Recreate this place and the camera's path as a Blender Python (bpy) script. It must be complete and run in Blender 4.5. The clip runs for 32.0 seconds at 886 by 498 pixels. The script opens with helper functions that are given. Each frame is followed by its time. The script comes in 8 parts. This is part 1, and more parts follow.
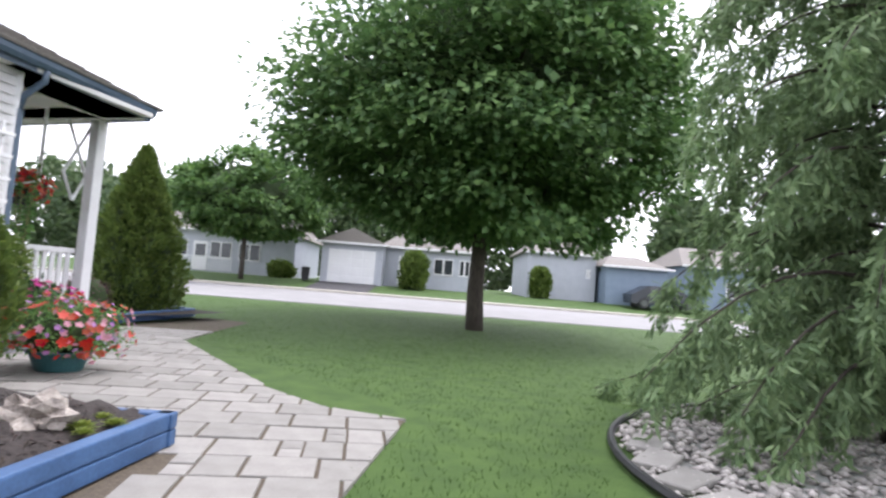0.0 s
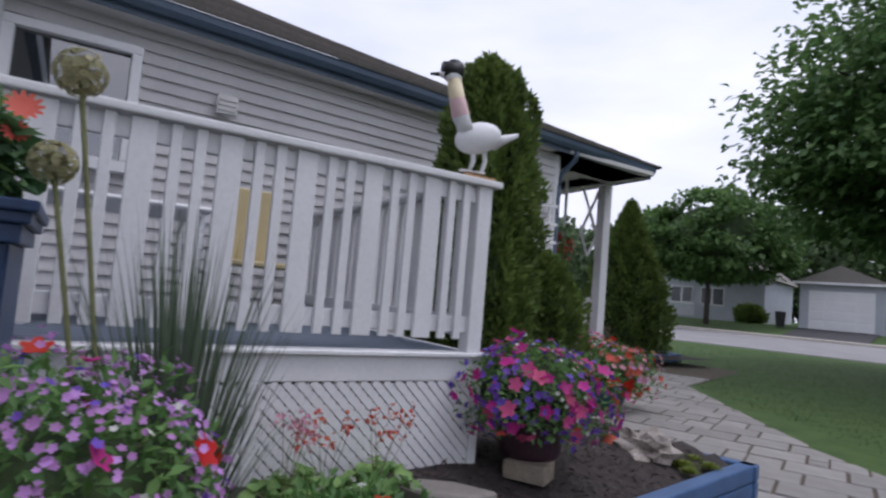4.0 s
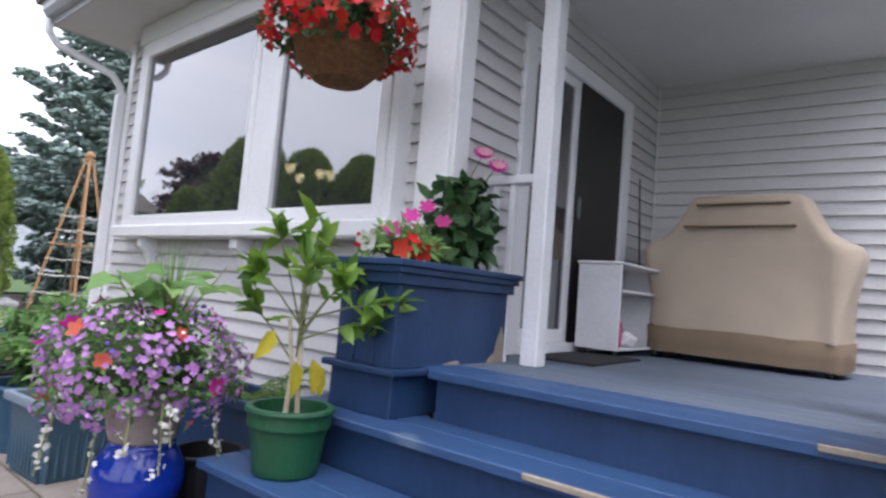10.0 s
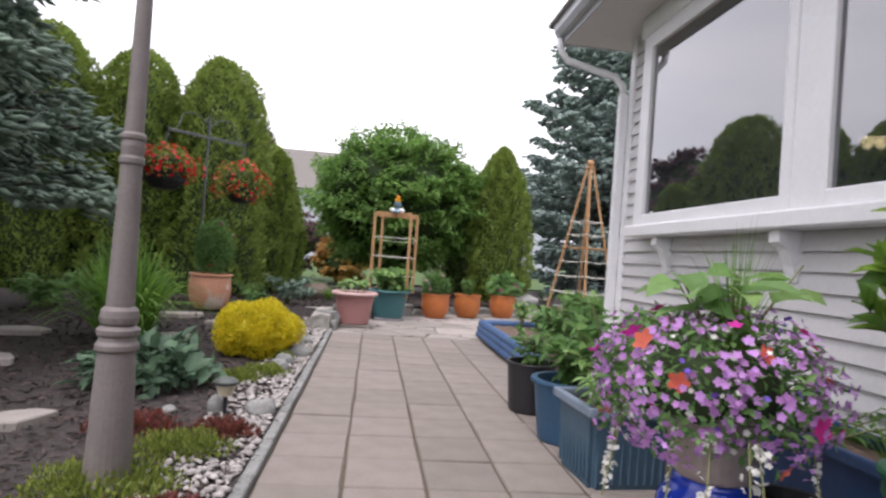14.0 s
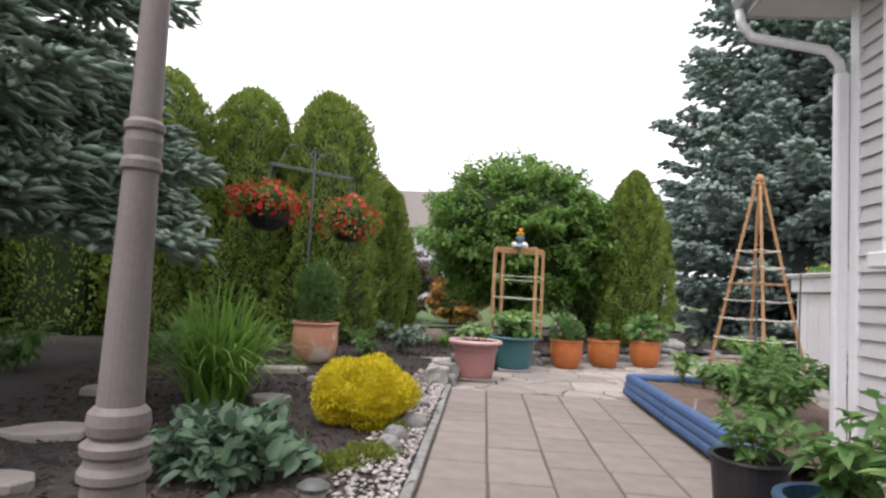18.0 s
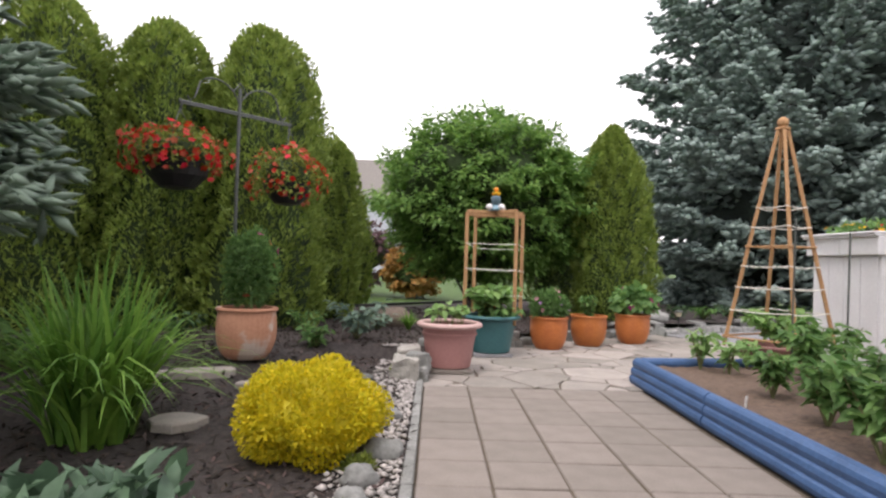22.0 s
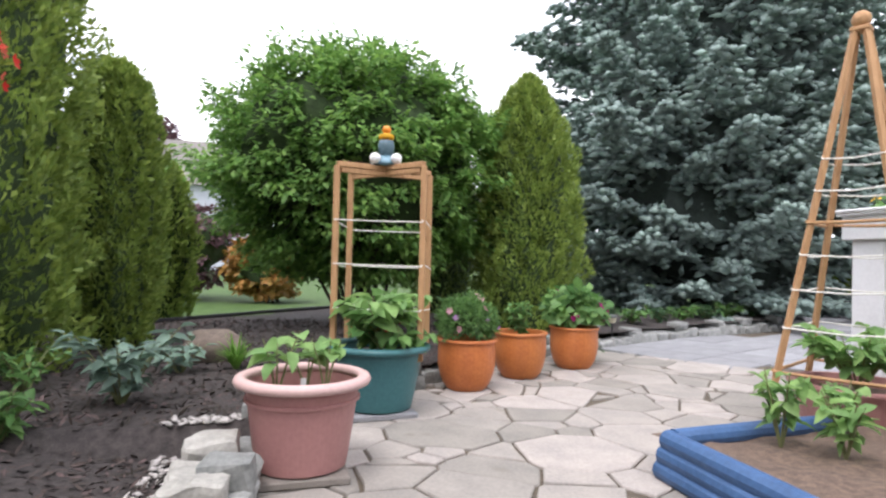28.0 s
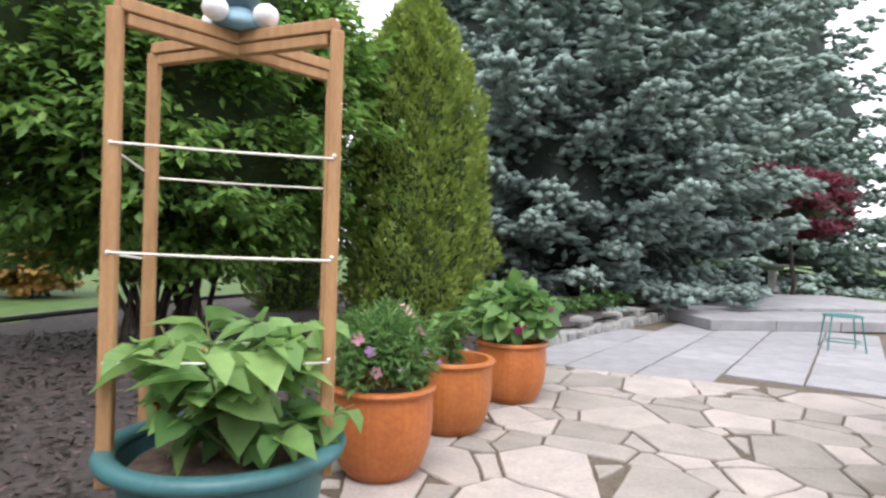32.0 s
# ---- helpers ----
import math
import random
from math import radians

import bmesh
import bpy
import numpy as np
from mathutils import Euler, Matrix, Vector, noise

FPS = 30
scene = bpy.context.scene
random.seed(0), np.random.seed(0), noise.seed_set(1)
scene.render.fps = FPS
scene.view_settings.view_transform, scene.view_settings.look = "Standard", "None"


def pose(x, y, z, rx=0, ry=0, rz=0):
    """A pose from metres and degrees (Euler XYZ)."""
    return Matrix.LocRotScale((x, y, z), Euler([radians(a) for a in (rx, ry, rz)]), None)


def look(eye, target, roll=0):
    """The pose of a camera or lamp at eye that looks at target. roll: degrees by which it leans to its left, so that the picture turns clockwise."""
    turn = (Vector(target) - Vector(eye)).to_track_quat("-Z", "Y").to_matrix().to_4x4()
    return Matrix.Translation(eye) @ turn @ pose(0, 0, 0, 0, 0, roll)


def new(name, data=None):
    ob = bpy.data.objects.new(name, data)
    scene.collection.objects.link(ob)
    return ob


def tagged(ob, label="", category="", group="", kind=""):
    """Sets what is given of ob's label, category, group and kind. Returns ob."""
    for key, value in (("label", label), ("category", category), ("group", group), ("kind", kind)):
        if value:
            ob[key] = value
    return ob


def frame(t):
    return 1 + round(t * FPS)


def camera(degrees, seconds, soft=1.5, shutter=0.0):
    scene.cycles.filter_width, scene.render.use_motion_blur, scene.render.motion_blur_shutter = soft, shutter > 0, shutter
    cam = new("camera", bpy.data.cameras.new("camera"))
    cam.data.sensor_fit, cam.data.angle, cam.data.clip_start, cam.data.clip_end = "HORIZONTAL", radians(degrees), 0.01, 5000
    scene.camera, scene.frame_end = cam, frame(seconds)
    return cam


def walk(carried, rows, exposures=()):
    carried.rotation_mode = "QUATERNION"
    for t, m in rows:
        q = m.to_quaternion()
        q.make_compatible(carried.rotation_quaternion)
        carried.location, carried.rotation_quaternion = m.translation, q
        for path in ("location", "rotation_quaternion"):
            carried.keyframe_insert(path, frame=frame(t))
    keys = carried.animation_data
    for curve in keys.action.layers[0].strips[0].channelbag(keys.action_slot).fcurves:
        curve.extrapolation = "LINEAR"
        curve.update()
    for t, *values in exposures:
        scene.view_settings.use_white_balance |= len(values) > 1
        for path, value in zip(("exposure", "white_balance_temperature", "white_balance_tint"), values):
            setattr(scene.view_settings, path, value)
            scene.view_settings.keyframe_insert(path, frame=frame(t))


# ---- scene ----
cam = camera(73.8, 32.0, soft=2.4, shutter=0.3)
PATH = [
    (0, (-0.446, -10.657, 1.213), (0.108, -12.575, 1.341), 4.5),
    (0.5, (-0.491, -10.606, 1.212), (0.271, -12.45, 1.344), 4.4),
    (1, (-0.467, -10.576, 1.215), (0.469, -12.339, 1.347), 4.1),
    (1.5, (-0.432, -10.497, 1.216), (0.66, -12.167, 1.355), 4.0),
    (2, (-0.338, -10.403, 1.213), (0.889, -11.976, 1.358), 4.0),
    (2.5, (-0.253, -10.329, 1.206), (1.108, -11.786, 1.364), 4.3),
    (4.5, (0.147, -9.885, 1.218), (1.946, -10.75, 1.356), 4.9),
    (5, (0.196, -9.841, 1.225), (2.096, -10.451, 1.355), 4.8),
    (5.5, (0.178, -9.817, 1.229), (2.146, -10.145, 1.365), 4.7),
    (6, (0.174, -9.779, 1.223), (2.165, -9.862, 1.384), 5.2),
    (6.5, (0.171, -9.75, 1.225), (2.158, -9.61, 1.406), 5.0),
    (7, (0.144, -9.732, 1.229), (2.105, -9.393, 1.419), 4.6),
    (7.5, (0.117, -9.698, 1.23), (2.041, -9.187, 1.424), 4.4),
    (8, (0.093, -9.649, 1.227), (1.969, -8.985, 1.421), 4.3),
    (8.5, (0.083, -9.606, 1.215), (1.897, -8.786, 1.411), 4.5),
    (9, (0.055, -9.538, 1.192), (1.804, -8.587, 1.39), 4.6),
    (9.5, (0.062, -9.458, 1.193), (1.718, -8.351, 1.375), 4.6),
    (10, (0.094, -9.351, 1.207), (1.632, -8.083, 1.366), 4.8),
    (10.5, (0.136, -9.222, 1.213), (1.538, -7.803, 1.354), 5.2),
    (11, (0.159, -9.119, 1.213), (1.403, -7.558, 1.337), 5.2),
    (11.5, (0.115, -9.088, 1.213), (1.194, -7.407, 1.314), 5.1),
    (12, (0.06, -9.075, 1.213), (0.977, -7.299, 1.29), 5.0),
    (12.5, (0.044, -9.041, 1.198), (0.791, -7.188, 1.265), 4.8),
    (13, (0.055, -8.975, 1.191), (0.623, -7.058, 1.241), 4.5),
    (13.5, (0.053, -8.842, 1.182), (0.447, -6.881, 1.222), 4.5),
    (14, (0.069, -8.718, 1.195), (0.302, -6.732, 1.222), 4.2),
    (14.5, (0.09, -8.594, 1.186), (0.185, -6.596, 1.207), 4.0),
    (16.5, (0.1, -8.049, 1.245), (0.03, -6.051, 1.305), 3.8),
    (17, (0.008, -7.901, 1.256), (-0.083, -5.904, 1.327), 3.6),
    (17.5, (-0.040, -7.564, 1.243), (-0.154, -5.571, 1.351), 3.5),
    (18, (-0.072, -7.447, 1.231), (-0.222, -5.457, 1.362), 3.1),
    (18.5, (-0.094, -7.403, 1.241), (-0.269, -5.415, 1.376), 3.0),
    (19, (-0.109, -7.316, 1.267), (-0.304, -5.328, 1.376), 2.6),
    (19.5, (-0.209, -7.048, 1.242), (-0.421, -5.061, 1.336), 2.6),
    (20, (-0.335, -6.686, 1.22), (-0.506, -4.695, 1.305), 2.4),
    (20.5, (-0.312, -6.52, 1.193), (-0.432, -4.525, 1.272), 2.1),
    (21, (-0.274, -6.326, 1.159), (-0.346, -4.328, 1.233), 1.7),
    (21.5, (-0.326, -6.14, 1.204), (-0.333, -4.141, 1.259), 1.9),
    (22, (-0.355, -5.926, 1.228), (-0.33, -3.926, 1.269), 1.8),
    (22.5, (-0.295, -5.689, 1.23), (-0.287, -3.689, 1.263), 1.7),
    (23, (-0.233, -5.455, 1.226), (-0.266, -3.456, 1.259), 1.8),
    (23.5, (-0.17, -5.21, 1.228), (-0.254, -3.212, 1.262), 1.6),
    (24, (-0.15, -4.96, 1.211), (-0.183, -2.961, 1.256), 1.3),
    (24.5, (-0.166, -4.708, 1.246), (-0.083, -2.71, 1.285), 1.2),
    (26.5, (-0.389, -3.353, 1.17), (-0.145, -1.368, 1.214), 1.5),
    (27, (-0.375, -3.124, 1.174), (-0.035, -1.154, 1.217), 1.6),
    (27.5, (-0.268, -2.863, 1.18), (0.148, -0.907, 1.222), 1.3),
    (28, (-0.214, -2.614, 1.192), (0.261, -0.671, 1.228), 1.3),
    (28.5, (-0.276, -2.333, 1.184), (0.262, -0.406, 1.223), 1.6),
    (29, (-0.288, -2.015, 1.188), (0.253, -0.09, 1.222), 2.1),
    (29.5, (-0.258, -1.687, 1.174), (0.277, 0.24, 1.209), 2.1),
    (30, (-0.251, -1.383, 1.169), (0.354, 0.523, 1.201), 1.9),
    (30.5, (-0.265, -1.049, 1.178), (0.462, 0.814, 1.199), 2.0),
    (31, (-0.234, -0.74, 1.185), (0.582, 1.086, 1.191), 2.2),
    (31.5, (-0.119, -0.449, 1.19), (0.771, 1.342, 1.181), 2.4),
    (32, (0.011, -0.122, 1.199), (1.032, 1.598, 1.184), 1.7),
]
walk(cam, [(t, look(eye, target, roll)) for t, eye, target, roll in PATH],
     exposures=[(0, 1.14, 6150, 17), (1, 1.08, 5950, 18), (2, 0.52, 5850, 16), (4.5, -0.2, 5850, 20), (5, -0.15, 5850, 20), (6, 0.12, 5800, 20), (7, 0.62, 5900, 18), (8, 0.70, 5900, 18), (9, 0.96, 5950, 20), (10, 0.96, 5950, 18), (11, 0.86, 6000, 18), (12, 0.70, 6050, 18), (13, 0.64, 6200, 20), (14, 0.76, 6350, 20), (18, 0.80, 6500, 19), (22, 0.77, 6650, 18), (24, 0.84, 6400, 18), (27, 1.14, 6200, 16), (30, 1.12, 6250, 16), (32, 1.24, 6350, 16)])

# ---------- light: bright, thinly overcast sky ----------
world = bpy.data.worlds.new("overcast_sky")
scene.world = world
world.use_nodes = True
wn, wl = world.node_tree.nodes, world.node_tree.links
wn.clear()
w_out, w_bg, w_sky = wn.new("ShaderNodeOutputWorld"), wn.new("ShaderNodeBackground"), wn.new("ShaderNodeTexSky")
w_sky.sky_type, w_sky.sun_disc = "NISHITA", False
w_sky.sun_elevation, w_sky.sun_rotation = radians(48), radians(200)
w_sky.dust_density, w_sky.air_density = 4.0, 1.0
w_hsv, w_mul, w_noise, w_ramp = wn.new("ShaderNodeHueSaturation"), wn.new("ShaderNodeMixRGB"), wn.new("ShaderNodeTexNoise"), wn.new("ShaderNodeValToRGB")
w_map, w_co = wn.new("ShaderNodeMapping"), wn.new("ShaderNodeTexCoord")
w_hsv.inputs["Saturation"].default_value = 0.22
w_mul.blend_type = "MULTIPLY"
w_mul.inputs[0].default_value = 1.0
w_map.inputs["Scale"].default_value = (1.4, 1.4, 5.0)
w_noise.inputs["Scale"].default_value, w_noise.inputs["Detail"].default_value = 1.6, 7.0
w_ramp.color_ramp.elements[0].position, w_ramp.color_ramp.elements[0].color = 0.36, (0.88, 0.90, 0.93, 1)
w_ramp.color_ramp.elements[1].position, w_ramp.color_ramp.elements[1].color = 0.66, (1.12, 1.10, 1.08, 1)
wl.new(w_co.outputs["Generated"], w_map.inputs[0]); wl.new(w_map.outputs[0], w_noise.inputs["Vector"])
wl.new(w_noise.outputs["Fac"], w_ramp.inputs[0])
wl.new(w_sky.outputs[0], w_hsv.inputs["Color"]); wl.new(w_ramp.outputs[0], w_mul.inputs[2])
w_veil = wn.new("ShaderNodeMixRGB")
w_veil.inputs[0].default_value, w_veil.inputs[2].default_value = 0.85, (7.6, 7.7, 7.9, 1)
wl.new(w_hsv.outputs[0], w_veil.inputs[1]); wl.new(w_veil.outputs[0], w_mul.inputs[1])
wl.new(w_mul.outputs[0], w_bg.inputs[0]); wl.new(w_bg.outputs[0], w_out.inputs[0])
w_bg.inputs["Strength"].default_value = 0.15
sun = new("sun", bpy.data.lights.new("sun", "SUN"))
sun.data.energy, sun.data.angle, sun.data.color = 1.2, radians(25), (1.0, 0.96, 0.90)
sun.matrix_world = look((0, 0, 20), (6, 8, -2))

# ---------- helpers ----------
rng = np.random.default_rng(7)


def mat(name, c1, c2=None, rough=0.6, scale=8.0, bump=0.15, fine=60.0, metal=0.0, vary=0.0, island=0.0, trans=0.0, stretch=(1, 1, 1), spec=0.4, dirt=None, dirt_at=0.62):
    """Two-scale procedural surface: base mottling, fine grain, optional stains, per-object or per-island variation."""
    m = bpy.data.materials.new(name)
    m.use_nodes = True
    n, l = m.node_tree.nodes, m.node_tree.links
    b = n["Principled BSDF"]
    b.inputs["Roughness"].default_value, b.inputs["Metallic"].default_value = rough, metal
    b.inputs["Specular IOR Level"].default_value = spec
    c2 = c2 or tuple(v * 0.75 for v in c1)
    co, mp = n.new("ShaderNodeTexCoord"), n.new("ShaderNodeMapping")
    mp.inputs["Scale"].default_value = stretch
    l.new(co.outputs["Object"], mp.inputs[0])
    t1, t2 = n.new("ShaderNodeTexNoise"), n.new("ShaderNodeTexNoise")
    t1.inputs["Scale"].default_value, t1.inputs["Detail"].default_value = scale, 5.0
    t2.inputs["Scale"].default_value, t2.inputs["Detail"].default_value = fine, 3.0
    for t in (t1, t2):
        l.new(mp.outputs[0], t.inputs["Vector"])
    add = n.new("ShaderNodeMath"); add.operation = "MULTIPLY_ADD"
    add.inputs[1].default_value, add.inputs[2].default_value = 0.45, 0.0
    l.new(t2.outputs["Fac"], add.inputs[0])
    mixv = n.new("ShaderNodeMath"); mixv.operation = "MULTIPLY_ADD"; mixv.inputs[1].default_value = 0.55
    l.new(t1.outputs["Fac"], mixv.inputs[0]); l.new(add.outputs[0], mixv.inputs[2])
    ramp = n.new("ShaderNodeValToRGB")
    ramp.color_ramp.elements[0].position, ramp.color_ramp.elements[1].position = 0.36, 0.64
    ramp.color_ramp.elements[0].color, ramp.color_ramp.elements[1].color = (*c2, 1), (*c1, 1)
    l.new(mixv.outputs[0], ramp.inputs[0])
    col = ramp.outputs[0]
    if dirt:
        t3, r3, mx = n.new("ShaderNodeTexNoise"), n.new("ShaderNodeValToRGB"), n.new("ShaderNodeMixRGB")
        t3.inputs["Scale"].default_value, t3.inputs["Detail"].default_value = scale * 0.6, 8.0
        l.new(co.outputs["Object"], t3.inputs["Vector"])
        r3.color_ramp.elements[0].position, r3.color_ramp.elements[1].position = dirt_at, dirt_at + 0.06
        l.new(t3.outputs["Fac"], r3.inputs[0]); l.new(r3.outputs[0], mx.inputs[0])
        l.new(col, mx.inputs[1]); mx.inputs[2].default_value = (*dirt, 1)
        col = mx.outputs[0]
    if vary or island:
        src = n.new("ShaderNodeObjectInfo") if vary else n.new("ShaderNodeNewGeometry")
        val = src.outputs["Random"] if vary else src.outputs["Random Per Island"]
        amt = vary or island
        mr, hs = n.new("ShaderNodeMapRange"), n.new("ShaderNodeHueSaturation")
        mr.inputs["To Min"].default_value, mr.inputs["To Max"].default_value = 1 - amt, 1 + amt
        l.new(val, mr.inputs[0]); l.new(mr.outputs[0], hs.inputs["Value"])
        mh = n.new("ShaderNodeMapRange")
        mh.inputs["To Min"].default_value, mh.inputs["To Max"].default_value = 0.5 + amt * 0.05, 0.5 - amt * 0.05
        l.new(val, mh.inputs[0]); l.new(mh.outputs[0], hs.inputs["Hue"])
        l.new(col, hs.inputs["Color"])
        col = hs.outputs[0]
    l.new(col, b.inputs["Base Color"])
    if bump:
        bp = n.new("ShaderNodeBump")
        bp.inputs["Strength"].default_value, bp.inputs["Distance"].default_value = bump, 0.01
        l.new(mixv.outputs[0], bp.inputs["Height"]); l.new(bp.outputs[0], b.inputs["Normal"])
    if trans:
        tr, ms = n.new("ShaderNodeBsdfTranslucent"), n.new("ShaderNodeMixShader")
        l.new(col, tr.inputs[0]); ms.inputs[0].default_value = trans
        l.new(b.outputs[0], ms.inputs[1]); l.new(tr.outputs[0], ms.inputs[2])
        l.new(ms.outputs[0], n["Material Output"].inputs[0])
    return m


def mesh_of(name, verts, faces, material, smooth=False):
    me = bpy.data.meshes.new(name)
    me.from_pydata(verts, [], faces)
    me.materials.append(material)
    if smooth:
        me.polygons.foreach_set("use_smooth", [True] * len(me.polygons))
    me.update()
    return me


def link(name, me, parent=None, label="", m=None):
    ob = new(name, me)
    ob.parent = parent
    if m is not None:
        ob.matrix_basis = m
    if label:
        ob["label"] = label
    return ob


def part(name, bm, material, parent=None, label="", smooth=False, m=None):
    me = bpy.data.meshes.new(name)
    bm.to_mesh(me)
    bm.free()
    me.materials.append(material)
    if smooth:
        me.polygons.foreach_set("use_smooth", [True] * len(me.polygons))
    return link(name, me, parent, label, m)


def thing(name, label, category, at=(0, 0, 0), rz=0, group="", kind=""):
    ob = new(name)
    ob.empty_display_size = 0.1
    ob.matrix_basis = pose(*at, 0, 0, rz)
    return tagged(ob, label, category, group, kind)


def box(x0, x1, y0, y1, z0, z1, bevel=0.0, bm=None, m=None, seg=1):
    bm2 = bmesh.new()
    r = bmesh.ops.create_cube(bm2, size=1.0)
    bmesh.ops.transform(bm2, verts=r["verts"], matrix=Matrix.LocRotScale(((x0 + x1) / 2, (y0 + y1) / 2, (z0 + z1) / 2), None, (abs(x1 - x0), abs(y1 - y0), abs(z1 - z0))))
    if bevel:
        bmesh.ops.bevel(bm2, geom=bm2.edges[:], offset=bevel, segments=seg, affect="EDGES", profile=0.6)
    if m is not None:
        bmesh.ops.transform(bm2, verts=bm2.verts[:], matrix=m)
    if bm is None:
        return bm2
    me = bpy.data.meshes.new("tmp"); bm2.to_mesh(me); bm2.free(); bm.from_mesh(me); bpy.data.meshes.remove(me)
    return bm


def prism(poly, z0, z1, bm=None, inset=0.0):
    """Solid of a flat polygon between two heights; inset chamfers the top edge."""
    bm = bm or bmesh.new()
    n = len(poly)
    cx, cy = sum(p[0] for p in poly) / n, sum(p[1] for p in poly) / n
    low = [bm.verts.new((x, y, z0)) for x, y in poly]
    mid = [bm.verts.new((x, y, z1 - inset)) for x, y in poly]
    rings = [low, mid]
    if inset:
        k = []
        for x, y in poly:
            d = math.hypot(cx - x, cy - y) or 1
            k.append(bm.verts.new((x + (cx - x) / d * inset, y + (cy - y) / d * inset, z1)))
        rings.append(k)
    for a, b in zip(rings, rings[1:]):
        for i in range(n):
            bm.faces.new((a[i], a[(i + 1) % n], b[(i + 1) % n], b[i]))
    bm.faces.new(rings[-1])
    bm.faces.new(low[::-1])
    return bm


def lathe(profile, seg=28, bm=None, m=None, wob=0.0, ring_shape=False):
    """Turned body of (radius, height) pairs."""
    bm = bm or bmesh.new()
    rings = []
    for k, (r, z) in enumerate(profile):
        ring = []
        for i in range(seg):
            a = 2 * math.pi * i / seg
            rr = r * (1 + wob * math.sin(3 * a + k) + wob * math.cos(7 * a + 2 * k))
            v = Vector((rr * math.cos(a), rr * math.sin(a), z))
            ring.append(bm.verts.new(m @ v if m is not None else v))
        rings.append(ring)
    if ring_shape:
        rings.append(rings[0])
    for a, b in zip(rings, rings[1:]):
        for i in range(seg):
            bm.faces.new((a[i], a[(i + 1) % seg], b[(i + 1) % seg], b[i]))
    if ring_shape:
        return bm
    if profile[0][0] > 1e-4:
        bm.faces.new(rings[0][::-1])
    if profile[-1][0] > 1e-4:
        bm.faces.new(rings[-1])
    return bm


def tube(points, radius, seg=8, bm=None, taper=None):
    """A round bar through points."""
    bm = bm or bmesh.new()
    pts = [Vector(p) for p in points]
    rings = []
    for i, p in enumerate(pts):
        d = (pts[min(i + 1, len(pts) - 1)] - pts[max(i - 1, 0)]).normalized()
        u = d.cross(Vector((0, 0, 1)) if abs(d.z) < 0.9 else Vector((1, 0, 0))).normalized()
        w = d.cross(u)
        r = radius * (1 + ((taper or 1) - 1) * i / max(1, len(pts) - 1))
        rings.append([bm.verts.new(p + (u * math.cos(2 * math.pi * k / seg) + w * math.sin(2 * math.pi * k / seg)) * r) for k in range(seg)])
    for a, b in zip(rings, rings[1:]):
        for k in range(seg):
            bm.faces.new((a[k], a[(k + 1) % seg], b[(k + 1) % seg], b[k]))
    bm.faces.new(rings[0][::-1])
    bm.faces.new(rings[-1])
    return bm


def unit(v):
    return v / np.maximum(np.linalg.norm(v, axis=-1, keepdims=True), 1e-9)


def np_mesh(name, verts, faces, material, smooth=False):
    """Fast mesh from arrays; faces all of one size."""
    me = bpy.data.meshes.new(name)
    n, k = faces.shape
    me.vertices.add(len(verts)); me.loops.add(n * k); me.polygons.add(n)
    me.vertices.foreach_set("co", np.ascontiguousarray(verts, np.float32).ravel())
    me.loops.foreach_set("vertex_index", np.ascontiguousarray(faces, np.int32).ravel())
    me.polygons.foreach_set("loop_start", np.arange(0, n * k, k, dtype=np.int32))
    if smooth:
        me.polygons.foreach_set("use_smooth", np.ones(n, bool))
    me.materials.append(material)
    me.update(calc_edges=True)
    return me


def broad_leaves(name, P, D, S, U, L, W, material, parent, label, fold, droop):
    """Larger leaves: eight-point blades with a keel, rounded shoulders and a drooping tip."""
    def at(f, w):
        return P + D * L * f + S * W * w + U * (W * abs(w) * fold * 2 - L * (droop + 0.10) * f * f)
    V = np.stack([at(0, 0), at(0.32, 0), at(0.68, 0), at(1.0, 0), at(0.26, 0.46), at(0.64, 0.40), at(0.26, -0.46), at(0.64, -0.40)], 1).reshape(-1, 3)
    i = np.arange(len(P))[:, None] * 8
    tri = np.array([(0, 1, 4), (1, 5, 4), (1, 2, 5), (2, 3, 5), (0, 6, 1), (1, 6, 7), (1, 7, 2), (2, 7, 3)]).reshape(1, -1)
    return link(name, np_mesh(name, V, (i + tri).reshape(-1, 3), material, True), parent, label)


def leaves(name, P, D, N, L, W, material, parent=None, label="", fold=0.25, wide=0.45, droop=0.0):
    """Leaf blades: each a folded kite of two triangles, at P along D with upper side N."""
    n = len(P)
    L, W = np.broadcast_to(L, n)[:, None], np.broadcast_to(W, n)[:, None]
    D = unit(D)
    S = unit(np.cross(D, N))
    U = np.cross(S, D)
    if n < 7000 and float(np.mean(W)) > 0.035:
        return broad_leaves(name, P, D, S, U, L, W, material, parent, label, fold, droop)
    tip = P + D * L - U * L * droop
    left, right = P + D * L * wide + S * W / 2 + U * W * fold, P + D * L * wide - S * W / 2 + U * W * fold
    V = np.stack([P, left, tip, right], 1).reshape(-1, 3)
    i = np.arange(n)[:, None] * 4
    F = np.concatenate([i + [0, 2, 1], i + [0, 3, 2]], 1).reshape(-1, 3)
    return link(name, np_mesh(name, V, F, material), parent, label)


